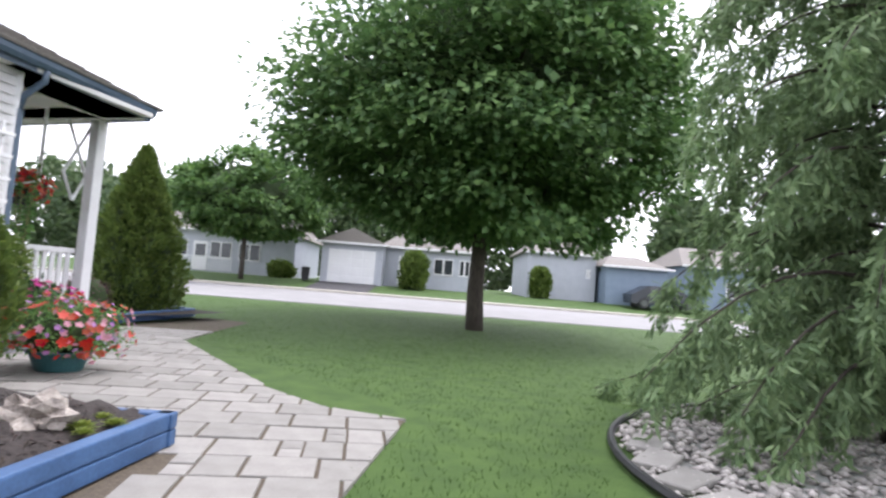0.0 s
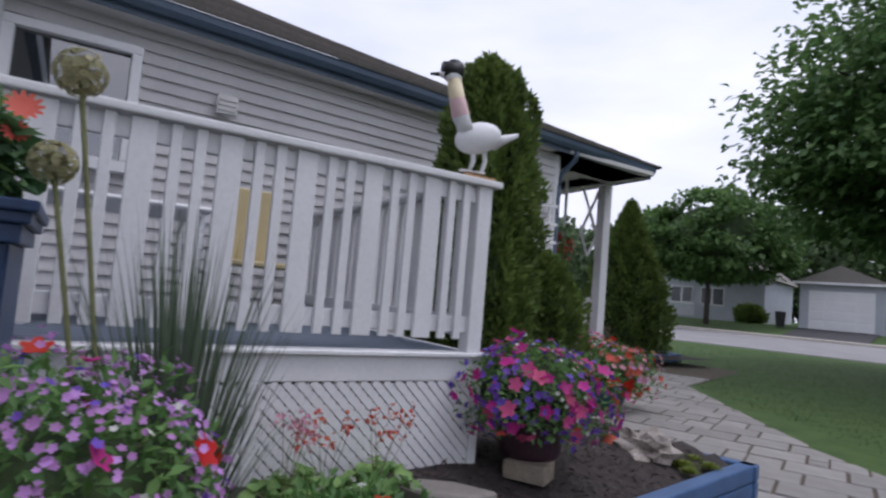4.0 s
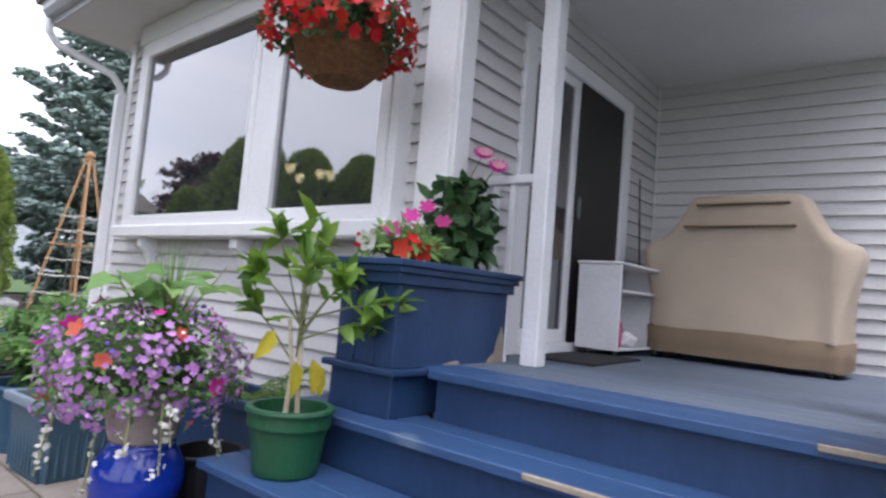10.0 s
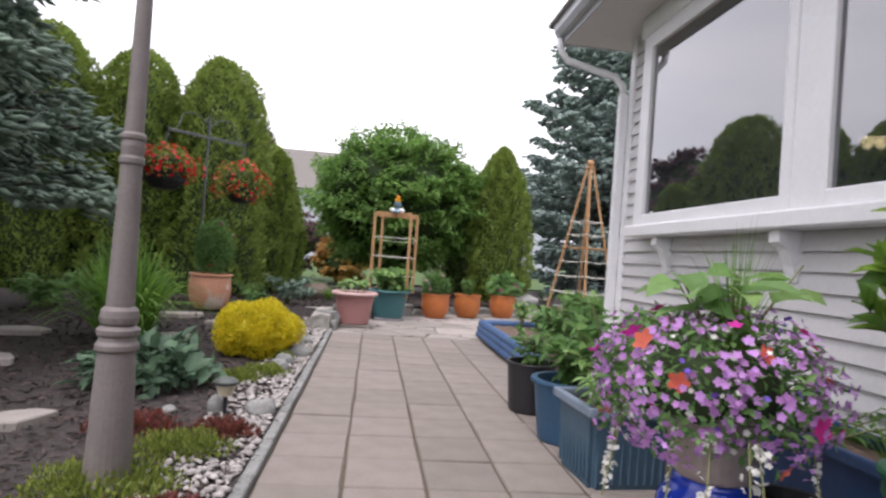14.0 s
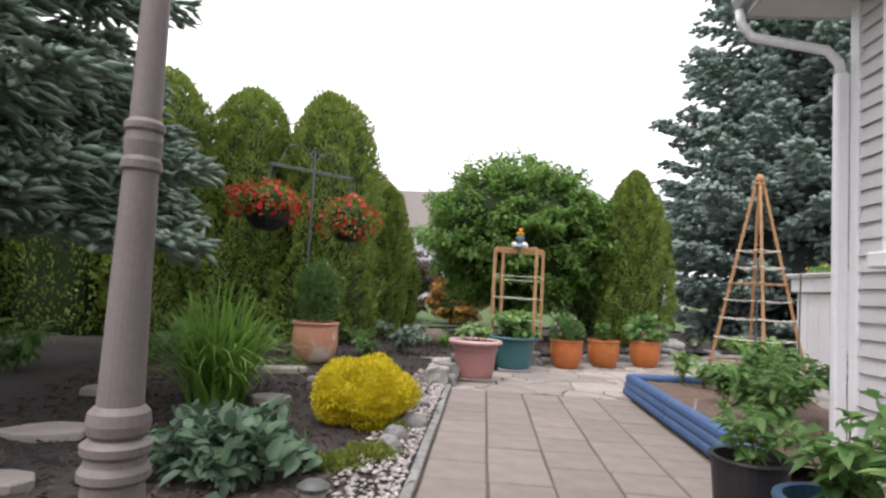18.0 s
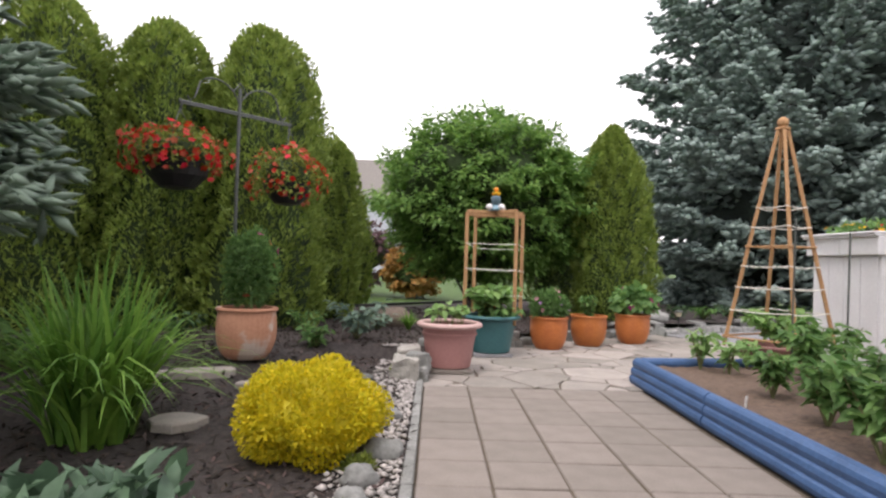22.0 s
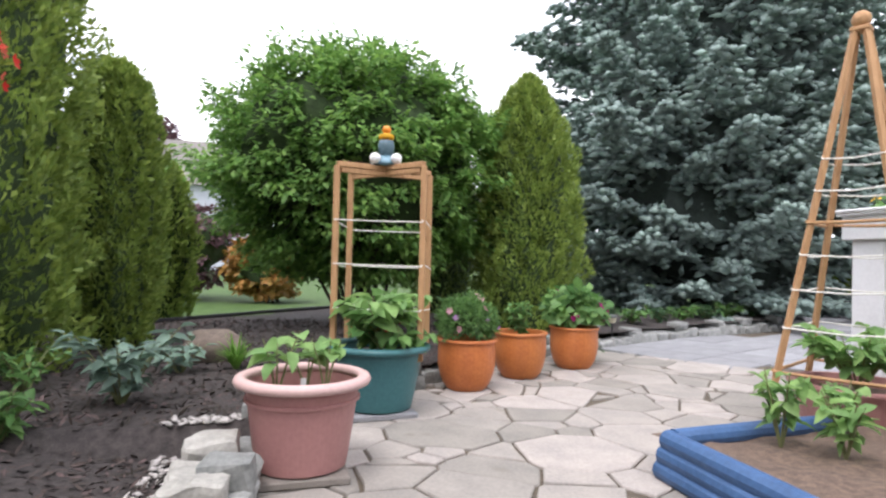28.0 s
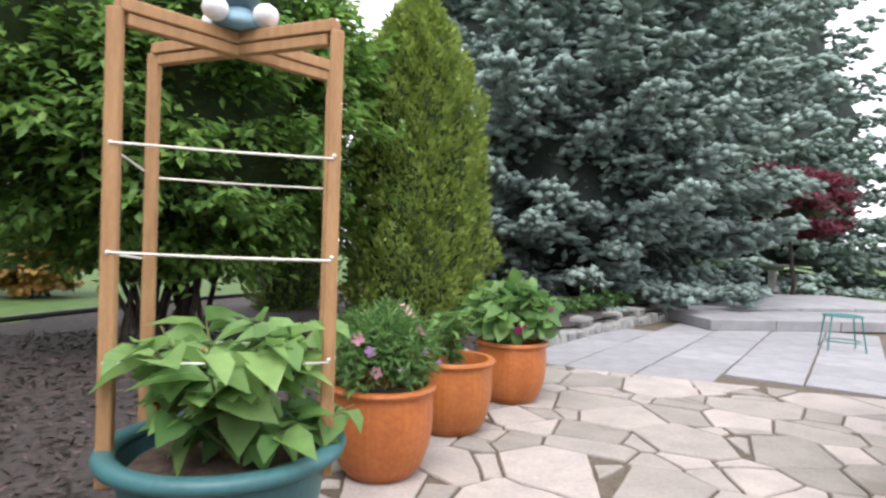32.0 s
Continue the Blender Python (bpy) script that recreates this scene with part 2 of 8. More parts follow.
def blossoms(name, P, N, R, material, parent=None, label="", cup=0.35, petals=5):
    """Open flowers: each a notched cup of petals."""
    n = len(P)
    R = np.broadcast_to(R, n)[:, None]
    N = unit(N)
    A = unit(np.cross(N, rng.normal(size=(n, 3))))
    B = np.cross(N, A)
    k = petals * 3
    rings = [P]
    for j in range(k):
        a = 2 * math.pi * j / k
        rr = R * (0.66 if j % 3 == 0 else 1.0)
        rings.append(P + (A * math.cos(a) + B * math.sin(a)) * rr + N * rr * cup)
    V = np.stack(rings, 1).reshape(-1, 3)
    i = np.arange(n)[:, None] * (k + 1)
    F = np.concatenate([np.concatenate([i, i + 1 + j, i + 1 + (j + 1) % k], 1) for j in range(k)], 1).reshape(-1, 3)
    return link(name, np_mesh(name, V, F, material), parent, label)


def ball(n):
    return unit(rng.normal(size=(n, 3)))


def lump(center, radii, detail=3, rough=0.18, freq=2.0, seed=0):
    """Knobbly closed body."""
    bm = bmesh.new()
    bmesh.ops.create_icosphere(bm, subdivisions=detail, radius=1.0)
    for v in bm.verts:
        k = 1 + rough * noise.noise(v.co * freq + Vector((seed * 3.7, seed * 1.3, seed)))
        k += rough * 0.5 * noise.noise(v.co * freq * 2.7 + Vector((seed, 0, seed * 2.2)))
        v.co = Vector((v.co.x * radii[0] * k + center[0], v.co.y * radii[1] * k + center[1], v.co.z * radii[2] * k + center[2]))
    return bm

# ---------- materials ----------
M_PAVER = mat("concrete_paver", (0.245, 0.216, 0.191), (0.191, 0.166, 0.144), 0.9, 5, 0.25, 90, vary=0.10, dirt=(0.22, 0.185, 0.155), dirt_at=0.66)
M_PAVER2 = mat("front_paver", (0.306, 0.293, 0.270), (0.234, 0.221, 0.207), 0.9, 5, 0.25, 90, vary=0.13)
M_JOINT = mat("joint_soil", (0.13, 0.105, 0.075), (0.08, 0.065, 0.05), 0.95, 30, 0.4)
M_FLAG = mat("flagstone", (0.344, 0.309, 0.274), (0.249, 0.229, 0.209), 0.85, 4, 0.35, 50, vary=0.26, dirt=(0.25, 0.22, 0.19), dirt_at=0.64)
M_SLATE = mat("grey_slab", (0.30, 0.30, 0.31), (0.21, 0.21, 0.22), 0.85, 4, 0.25, 60, vary=0.10)
M_STONE = mat("edging_stone", (0.30, 0.30, 0.285), (0.17, 0.175, 0.165), 0.9, 7, 0.5, 45, vary=0.18)
M_PEBBLE = mat("pebble", (0.46, 0.43, 0.40), (0.27, 0.25, 0.235), 0.75, 9, 0.25, 60, island=0.30)
M_MULCH = mat("dark_mulch", (0.064, 0.053, 0.049), (0.024, 0.020, 0.019), 0.95, 25, 0.9, 120)
M_CHIP = mat("mulch_chip", (0.086, 0.064, 0.054), (0.025, 0.021, 0.018), 0.95, 12, 0.4, 70, island=0.75)
M_SOIL = mat("garden_soil", (0.187, 0.128, 0.093), (0.076, 0.054, 0.044), 0.95, 20, 0.9, 100)
M_LAWN = mat("lawn_ground", (0.064, 0.116, 0.022), (0.034, 0.072, 0.013), 0.9, 3, 0.6, 60)
M_BLADE = mat("grass_blade", (0.062, 0.118, 0.023), (0.050, 0.098, 0.019), 0.7, 2, 0.0, 20, island=0.12, trans=0.2)
M_ROAD = mat("road_asphalt", (0.30, 0.29, 0.29), (0.25, 0.245, 0.245), 0.9, 1.2, 0.1, 60)
M_KERB = mat("kerb_concrete", (0.52, 0.49, 0.43), (0.42, 0.39, 0.34), 0.9, 4, 0.2)
M_DRIVE = mat("driveway_asphalt", (0.075, 0.07, 0.075), (0.05, 0.05, 0.055), 0.9, 3, 0.2)
M_SIDING = mat("vinyl_siding", (0.588, 0.578, 0.578), (0.525, 0.514, 0.514), 0.55, 1.5, 0.03, 30)
M_WHITE = mat("white_paint", (0.74, 0.74, 0.75), (0.65, 0.65, 0.66), 0.5, 3, 0.06, 40, dirt=(0.50, 0.49, 0.47), dirt_at=0.70)
M_VINYL = mat("white_vinyl", (0.80, 0.80, 0.81), (0.74, 0.74, 0.75), 0.35, 2, 0.02, 30)
M_CEIL = mat("ceiling_panel", (0.66, 0.65, 0.64), (0.60, 0.59, 0.58), 0.6, 2, 0.03, 40)
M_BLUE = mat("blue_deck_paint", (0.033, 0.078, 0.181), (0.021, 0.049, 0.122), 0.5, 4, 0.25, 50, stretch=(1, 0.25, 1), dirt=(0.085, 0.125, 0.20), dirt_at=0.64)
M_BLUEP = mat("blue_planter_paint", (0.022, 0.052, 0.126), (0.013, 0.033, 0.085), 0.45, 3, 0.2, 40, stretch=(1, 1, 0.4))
M_BLUEBED = mat("blue_timber_paint", (0.060, 0.128, 0.272), (0.038, 0.085, 0.187), 0.5, 4, 0.3, 40, dirt=(0.14, 0.22, 0.34), dirt_at=0.62)
M_BAREWOOD = mat("bare_worn_wood", (0.34, 0.29, 0.22), (0.20, 0.17, 0.14), 0.85, 12, 0.4, 60)
M_DECKFLOOR = mat("grey_blue_deck_floor", (0.135, 0.165, 0.215), (0.090, 0.115, 0.155), 0.6, 4, 0.2, 50, stretch=(1, 0.2, 1))
M_GUTTER = mat("slate_blue_metal", (0.085, 0.125, 0.175), (0.065, 0.095, 0.140), 0.4, 2, 0.03, 30)
M_SOFTGREY = mat("pale_grey_metal", (0.50, 0.52, 0.55), (0.44, 0.46, 0.49), 0.4, 2, 0.03, 30)
M_SHINGLE = mat("asphalt_shingle", (0.24, 0.22, 0.20), (0.15, 0.14, 0.13), 0.95, 20, 0.5, 120, vary=0.12)
M_SCREEN = mat("dark_screen", (0.022, 0.020, 0.020), (0.014, 0.013, 0.013), 0.5, 3, 0.05, 200)
M_CEDAR = mat("cedar_stake", (0.46, 0.27, 0.13), (0.33, 0.18, 0.085), 0.75, 6, 0.3, 60, stretch=(6, 6, 0.6))
M_ROPE = mat("white_string", (0.80, 0.78, 0.72), (0.65, 0.63, 0.58), 0.9, 20, 0.2)
M_TERRA = mat("terracotta_glaze", (0.50, 0.165, 0.045), (0.36, 0.105, 0.030), 0.42, 4, 0.15, 40, vary=0.08, dirt=(0.42, 0.22, 0.12), dirt_at=0.7)
M_CLAY = mat("weathered_clay", (0.52, 0.27, 0.17), (0.42, 0.20, 0.12), 0.8, 5, 0.25, 40, dirt=(0.55, 0.45, 0.38), dirt_at=0.55)
M_PINK = mat("dusty_pink_plastic", (0.40, 0.20, 0.185), (0.33, 0.16, 0.15), 0.5, 2, 0.05, 40)
M_PINKRIM = mat("pale_pink_rim", (0.58, 0.40, 0.37), (0.50, 0.33, 0.31), 0.5, 3, 0.05, 40)
M_TEAL = mat("teal_plastic", (0.050, 0.155, 0.165), (0.035, 0.115, 0.125), 0.45, 2, 0.05, 40)
M_GREENPOT = mat("green_plastic", (0.014, 0.081, 0.035), (0.010, 0.059, 0.025), 0.4, 2, 0.03, 40)
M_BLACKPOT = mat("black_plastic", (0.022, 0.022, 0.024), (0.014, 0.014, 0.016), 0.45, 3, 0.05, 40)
M_BLUEPOT = mat("blue_plastic_tub", (0.030, 0.085, 0.150), (0.022, 0.062, 0.115), 0.45, 3, 0.05, 40)
M_BLUEGREY = mat("blue_grey_plastic_tub", (0.055, 0.105, 0.150), (0.040, 0.080, 0.115), 0.5, 3, 0.05, 40)
M_TUBRIM = mat("faded_tub_rim", (0.20, 0.25, 0.31), (0.14, 0.18, 0.23), 0.6, 4, 0.1, 40)
M_COBALT = mat("cobalt_glaze", (0.010, 0.036, 0.336), (0.006, 0.024, 0.240), 0.12, 3, 0.02, 40, spec=0.6)
M_TAUPE = mat("taupe_plastic", (0.30, 0.245, 0.22), (0.24, 0.195, 0.175), 0.55, 3, 0.05, 40)
M_COCO = mat("coco_liner", (0.20, 0.095, 0.038), (0.10, 0.045, 0.020), 0.95, 30, 0.9, 100)
M_LAMP = mat("taupe_lamp_metal", (0.19, 0.165, 0.155), (0.15, 0.13, 0.122), 0.55, 5, 0.1, 60)
M_IRON = mat("grey_iron", (0.13, 0.14, 0.13), (0.09, 0.10, 0.095), 0.5, 8, 0.15, 60, metal=0.5)
M_COVER = mat("beige_canvas", (0.50, 0.41, 0.31), (0.43, 0.35, 0.265), 0.85, 3, 0.15, 150)
M_COVER2 = mat("brown_canvas_band", (0.215, 0.155, 0.10), (0.17, 0.125, 0.08), 0.85, 3, 0.15, 150)
M_RUBBER = mat("black_rubber_mat", (0.03, 0.028, 0.03), (0.02, 0.02, 0.02), 0.9, 20, 0.4)
M_BARK = mat("tree_bark", (0.085, 0.070, 0.058), (0.040, 0.033, 0.028), 0.95, 14, 0.9, 60, stretch=(1, 1, 0.3))
M_TWIG = mat("thin_green_stem", (0.19, 0.20, 0.085), (0.13, 0.14, 0.06), 0.7, 10, 0.1)
M_PALESTEM = mat("pale_woody_stem", (0.45, 0.40, 0.30), (0.33, 0.29, 0.21), 0.8, 10, 0.2)


def green(name, c, isl=0.3, trans=0.25, rough=0.55):
    return mat(name, c, tuple(v * 0.72 for v in c), rough, 3, 0.0, 25, island=isl, trans=min(trans + 0.15, 0.45))


M_MAPLE = green("maple_leaf", (0.135, 0.245, 0.082), 0.35)
M_MAPLEFAR = green("far_leaf", (0.116, 0.217, 0.062), 0.35)
M_THUJA = green("thuja_spray", (0.250, 0.345, 0.070), 0.24)
M_THUJADK = green("dark_thuja_spray", (0.138, 0.204, 0.046), 0.26)
# for solid cores: shade between leaves put into the colour
M_LEAFSHADE = mat("foliage_shade", (0.040, 0.068, 0.020), (0.020, 0.036, 0.012), 0.9, 12, 0.8, 40)
M_BLUESPR = green("blue_spruce_needles", (0.37, 0.475, 0.43), 0.18, 0.25)
M_GREENSPR = green("grey_green_spruce_needles", (0.30, 0.40, 0.31), 0.18, 0.25)
# dark tone standing for shade behind the needles, on a solid cone
M_SPRSHADE = mat("spruce_shade", (0.060, 0.080, 0.070), (0.030, 0.040, 0.034), 0.9, 8, 0.8, 30)
M_WEEP = green("weeping_conifer_spray", (0.25, 0.36, 0.175), 0.28, 0.25)
M_SHRUB = green("shrub_leaf", (0.185, 0.345, 0.078), 0.30, 0.3)
M_LEAF = green("garden_leaf", (0.147, 0.295, 0.085), 0.30, 0.3)
M_LEAFPALE = green("pale_bean_leaf", (0.264, 0.449, 0.147), 0.25, 0.3)
M_LEAFDK = green("dark_dahlia_leaf", (0.054, 0.124, 0.046), 0.30, 0.2)
M_LEAFBLUE = green("silvery_leaf", (0.185, 0.280, 0.215), 0.30, 0.15)
M_BROADLEAF = green("broad_leaf", (0.105, 0.185, 0.110), 0.35, 0.15)
M_CITRUS = green("citrus_leaf", (0.166, 0.305, 0.044), 0.35, 0.3, 0.4)
M_FERN = green("feathery_leaf", (0.139, 0.279, 0.078), 0.30, 0.3)
M_STRAP = green("strap_leaf", (0.186, 0.364, 0.062), 0.30, 0.3)
M_REED = green("reed_leaf", (0.132, 0.178, 0.116), 0.35, 0.2)
M_YELLOW = green("golden_leaf", (0.76, 0.66, 0.025), 0.25, 0.3)
M_SEDUM = green("sedum_leaf", (0.220, 0.280, 0.050), 0.35, 0.2)
M_SEDUMRED = green("red_sedum_leaf", (0.200, 0.065, 0.045), 0.40, 0.2)
M_HERB = green("grey_green_herb", (0.155, 0.205, 0.09), 0.3, 0.2)
M_BURG = green("burgundy_leaf", (0.163, 0.034, 0.054), 0.4, 0.3)
M_PURPLEBUSH = green("purple_leaf", (0.155, 0.085, 0.093), 0.4, 0.2)
M_OCHRE = green("ochre_leaf", (0.403, 0.232, 0.054), 0.4, 0.2)
M_FARTREE = green("distant_leaf", (0.124, 0.186, 0.085), 0.35, 0.2)


def petal(name, c, isl=0.2):
    return mat(name, c, tuple(v * 0.75 for v in c), 0.6, 4, 0.0, 30, island=isl, trans=0.35)


M_REDF, M_PINKF, M_HOTF = petal("red_petal", (0.62, 0.022, 0.014)), petal("pink_petal", (0.72, 0.11, 0.28)), petal("magenta_petal", (0.60, 0.035, 0.30))
M_LILAC, M_VIOLET, M_WHITEF = petal("lilac_petal", (0.58, 0.29, 0.66), 0.3), petal("violet_petal", (0.19, 0.085, 0.50), 0.3), petal("white_petal", (0.82, 0.82, 0.76))
M_CORAL, M_PALEPINK, M_YELF = petal("coral_petal", (0.70, 0.14, 0.09)), petal("pale_pink_petal", (0.78, 0.38, 0.48)), petal("yellow_petal", (0.80, 0.48, 0.02))
M_BALLF = petal("dried_seedhead", (0.42, 0.40, 0.22), 0.3)


def glass(name, tint=(0.02, 0.025, 0.03), rough=0.02):
    m = bpy.data.materials.new(name)
    m.use_nodes = True
    n, l = m.node_tree.nodes, m.node_tree.links
    b = n["Principled BSDF"]
    b.inputs["Base Color"].default_value = (*tint, 1)
    b.inputs["Roughness"].default_value, b.inputs["Specular IOR Level"].default_value = rough, 0.6
    b.inputs["IOR"].default_value, b.inputs["Coat Weight"].default_value, b.inputs["Coat Roughness"].default_value = 1.9, 1.0, 0.01
    b.inputs["Coat IOR"].default_value = 2.4
    tr, ms, lw = n.new("ShaderNodeBsdfTransparent"), n.new("ShaderNodeMixShader"), n.new("ShaderNodeTexNoise")
    lw.inputs["Scale"].default_value = 0.8
    ms.inputs[0].default_value = 0.80
    tr.inputs[0].default_value = (0.75, 0.8, 0.8, 1)
    l.new(tr.outputs[0], ms.inputs[1]); l.new(b.outputs[0], ms.inputs[2])
    l.new(ms.outputs[0], n["Material Output"].inputs[0])
    bp = n.new("ShaderNodeBump"); bp.inputs["Strength"].default_value, bp.inputs["Distance"].default_value = 0.02, 0.02
    l.new(lw.outputs["Fac"], bp.inputs["Height"]); l.new(bp.outputs[0], b.inputs["Coat Normal"])
    return m


M_GLASS = glass("window_glass")
M_ORNBLUE = mat("pale_blue_paint", (0.20, 0.33, 0.40), (0.15, 0.26, 0.32), 0.5, 8, 0.1)
M_ORNGREY = mat("blue_grey_paint", (0.10, 0.16, 0.19), (0.07, 0.12, 0.14), 0.5, 8, 0.1)
M_ORANGE = mat("orange_paint", (0.75, 0.26, 0.02), (0.62, 0.20, 0.015), 0.5, 8, 0.1)
M_LENS = mat("pale_lens", (0.55, 0.50, 0.36), (0.42, 0.38, 0.27), 0.3, 6, 0.02)
M_OLDLEAF = green("yellowing_leaf", (0.480, 0.420, 0.030), 0.2, 0.3)
M_CANVAS = mat("pale_yellow_canvas", (0.52, 0.44, 0.25), (0.46, 0.38, 0.21), 0.85, 4, 0.1)
M_MAROON = mat("maroon_plastic", (0.055, 0.025, 0.035), (0.04, 0.018, 0.026), 0.45, 3, 0.05)
M_PALEROCK = mat("pale_tufa", (0.48, 0.43, 0.38), (0.22, 0.19, 0.17), 0.95, 18, 0.9, 60)
M_TEALMETAL = mat("teal_metal_paint", (0.05, 0.20, 0.19), (0.04, 0.16, 0.15), 0.45, 6, 0.05)
M_BIRD = mat("white_bird_paint", (0.76, 0.76, 0.77), (0.66, 0.66, 0.67), 0.5, 6, 0.05)
M_BROWNROCK = mat("brown_boulder", (0.19, 0.15, 0.12), (0.11, 0.085, 0.07), 0.9, 6, 0.5, 45)
M_LIME = mat("pale_limestone", (0.42, 0.40, 0.36), (0.27, 0.26, 0.235), 0.95, 9, 0.6, 45, vary=0.08)

# ---------- ground ----------
EYE0, NRM, ALONG = Vector((-0.45, -10.65)), Vector((0.277, -0.961)), Vector((-0.961, -0.277))
STREET = [(-200, 0.0), (15.5, 0.0), (24, 0.17), (32, 0.47), (38, 1.0), (60, 1.3), (900, 1.6)]


def ground_z(x, y):
    d = (Vector((x, y)) - EYE0).dot(NRM)
    return float(np.interp(d, [a for a, _ in STREET], [b for _, b in STREET]))


def street(d, s, z=0.0):
    """A place d metres towards the street and s metres along it."""
    p = EYE0 + NRM * d + ALONG * s
    return (p.x, p.y, ground_z(p.x, p.y) + z)


ds = sorted(set([-900, -200, -60, -20, 0, 10, 15.5, 18, 21, 24, 26, 28, 30, 32, 35, 38, 45, 60, 120, 400, 1500]))
ss = [-1500, -300, -80, -40, -20, -10, 0, 10, 20, 40, 80, 300, 1500]
gv = [Vector(street(d, s)) - Vector((0, 0, 0.03)) for d in ds for s in ss]
gf = [(i * len(ss) + j, i * len(ss) + j + 1, (i + 1) * len(ss) + j + 1, (i + 1) * len(ss) + j) for i in range(len(ds) - 1) for j in range(len(ss) - 1)]
tagged(link("ground", mesh_of("ground", gv, gf, M_LAWN)), "mown green lawn ground reaching to the horizon", "ground", kind="structure")


def strip(name, d0, d1, s0, s1, z0, z1, material, label, cat="road"):
    bm = bmesh.new()
    n = 10
    rows = []
    for i in range(n + 1):
        s = s0 + (s1 - s0) * i / n
        rows.append([bm.verts.new(street(d, s, z)) for d, z in ((d0, z0), (d0, z1), (d1, z1), (d1, z0))])
    for a, b in zip(rows, rows[1:]):
        for k in range(3):
            bm.faces.new((a[k], b[k], b[k + 1], a[k + 1]))
    return tagged(part(name, bm, material), label, cat, kind="structure")


strip("road", 23.6, 31.6, -120, 120, -0.05, -0.005, M_ROAD, "pale grey asphalt residential street", "road")
strip("kerb_far", 31.6, 32.1, -120, 120, -0.05, 0.10, M_KERB, "pale concrete kerb along the far lawn", "kerb")

# lawn blades, densest where the walk starts
n = 70000
dd, sc = 2.6 + 20 * rng.random(n) ** 1.6, rng.uniform(-11, 9, n)
P = np.array([(EYE0.x + NRM.x * d + ALONG.x * s, EYE0.y + NRM.y * d + ALONG.y * s) for d, s in zip(dd, sc)])
ok = ~((P[:, 0] > 1.1) & (P[:, 1] > -15.8)) & ~((P[:, 1] > -16.1 - (P[:, 0] - 1.2) * 0.62) & (P[:, 0] > 1.1)) & (P[:, 1] < -12)
ok &= ~((P[:, 0] < -0.3 - 0.0 * P[:, 1]) & (P[:, 1] > -18.6) & ((P[:, 0] + 3.2) ** 2 / 7.5 + (P[:, 1] + 15.8) ** 2 / 8.5 < 1.06))
P = np.c_[P[ok], np.zeros(ok.sum())]
P[:, 2] = np.interp((P[:, :2] - np.array(EYE0)) @ np.array(NRM), [a for a, _ in STREET], [b for _, b in STREET]) - 0.03
D = np.c_[rng.normal(0, 0.45, (len(P), 2)), np.ones(len(P))]
tagged(leaves("lawn_grass", P, D, rng.normal(size=P.shape), rng.uniform(0.03, 0.05, len(P)), 0.007, M_BLADE, fold=0.05, wide=0.25),
       "short mown lawn grass blades", "grass", kind="stuff")

# ---------- house ----------
WX = 2.55          # garden-side wall
DOORY = -7.32      # porch wall with the sliding door
BACKX = 5.61       # back wall of the porch
LINE = 0.083       # the long wall runs slightly outwards towards the street


def siding_wall(name, a, b, z0, z1, label, holes=(), exposure=0.115, thick=0.12):
    """Clapboard wall from a to b (outer face on the right-hand side going a to b) with rectangular holes (u0, u1, z0, z1)."""
    a, b = Vector((*a, 0)), Vector((*b, 0))
    u = (b - a).normalized()
    nrm = Vector((u.y, -u.x, 0))
    length = (b - a).length
    wall = tagged(thing(name, label, "wall", kind="structure"), label, "wall", kind="structure")
    bm = bmesh.new()
    cuts_u = sorted({0.0, length, *[h[0] for h in holes], *[h[1] for h in holes]})
    cuts_z = sorted({z0, z1, *[h[2] for h in holes], *[h[3] for h in holes]})
    inside = lambda uu, zz: any(h[0] < uu < h[1] and h[2] < zz < h[3] for h in holes)
    for u0, u1 in zip(cuts_u, cuts_u[1:]):
        for q0, q1 in zip(cuts_z, cuts_z[1:]):
            if not inside((u0 + u1) / 2, (q0 + q1) / 2):
                box(u0, u1, -thick, 0, q0, q1, bm=bm, m=Matrix.Translation(a) @ Matrix(((u.x, nrm.x, 0, 0), (u.y, nrm.y, 0, 0), (0, 0, 1, 0), (0, 0, 0, 1))))
    part("wall_core", bm, M_SIDING, wall)
    z = z0
    while z < z1 - 0.01:
        top = min(z + exposure, z1)
        mid = (z + top) / 2
        spans = [(0.0, length)]
        for h in holes:
            if h[2] < mid < h[3]:
                spans = [s for s0, s1 in spans for s in ((s0, min(s1, h[0])), (max(s0, h[1]), s1)) if s[1] - s[0] > 0.01]
        for s0, s1 in spans:
            p, q = a + u * s0, a + u * s1
            v = [p + nrm * 0.030 + Vector((0, 0, z)), q + nrm * 0.030 + Vector((0, 0, z)), q + nrm * 0.004 + Vector((0, 0, top)), p + nrm * 0.004 + Vector((0, 0, top)),
                 p + nrm * 0.004 + Vector((0, 0, z + 0.004)), q + nrm * 0.004 + Vector((0, 0, z + 0.004))]
            link("clapboard", mesh_of("clapboard", v, [(0, 1, 2, 3), (4, 5, 1, 0)], M_SIDING), wall)
        z = top
    return wall


# garden-side wing, with the boxed-out picture window
WIN_Y0, WIN_Y1 = -3.54, -7.03
MUL0, MUL1 = -5.59, -5.79      # the post between the two panes
ENDY = -3.05       # end of the wing
SOF = 3.55         # soffit of the wing
PCZ = 3.37         # porch ceiling
siding_wall("wall_garden", (WX, ENDY), (WX, DOORY - 0.02), 0.0, SOF, "light grey vinyl siding wall beside the patio", holes=[(ENDY - WIN_Y0 + 0.08, ENDY - WIN_Y1 - 0.08, 1.66, 3.28)])
siding_wall("wall_wing_end", (7.5, ENDY), (WX, ENDY), 0.0, SOF, "light grey vinyl siding end wall")
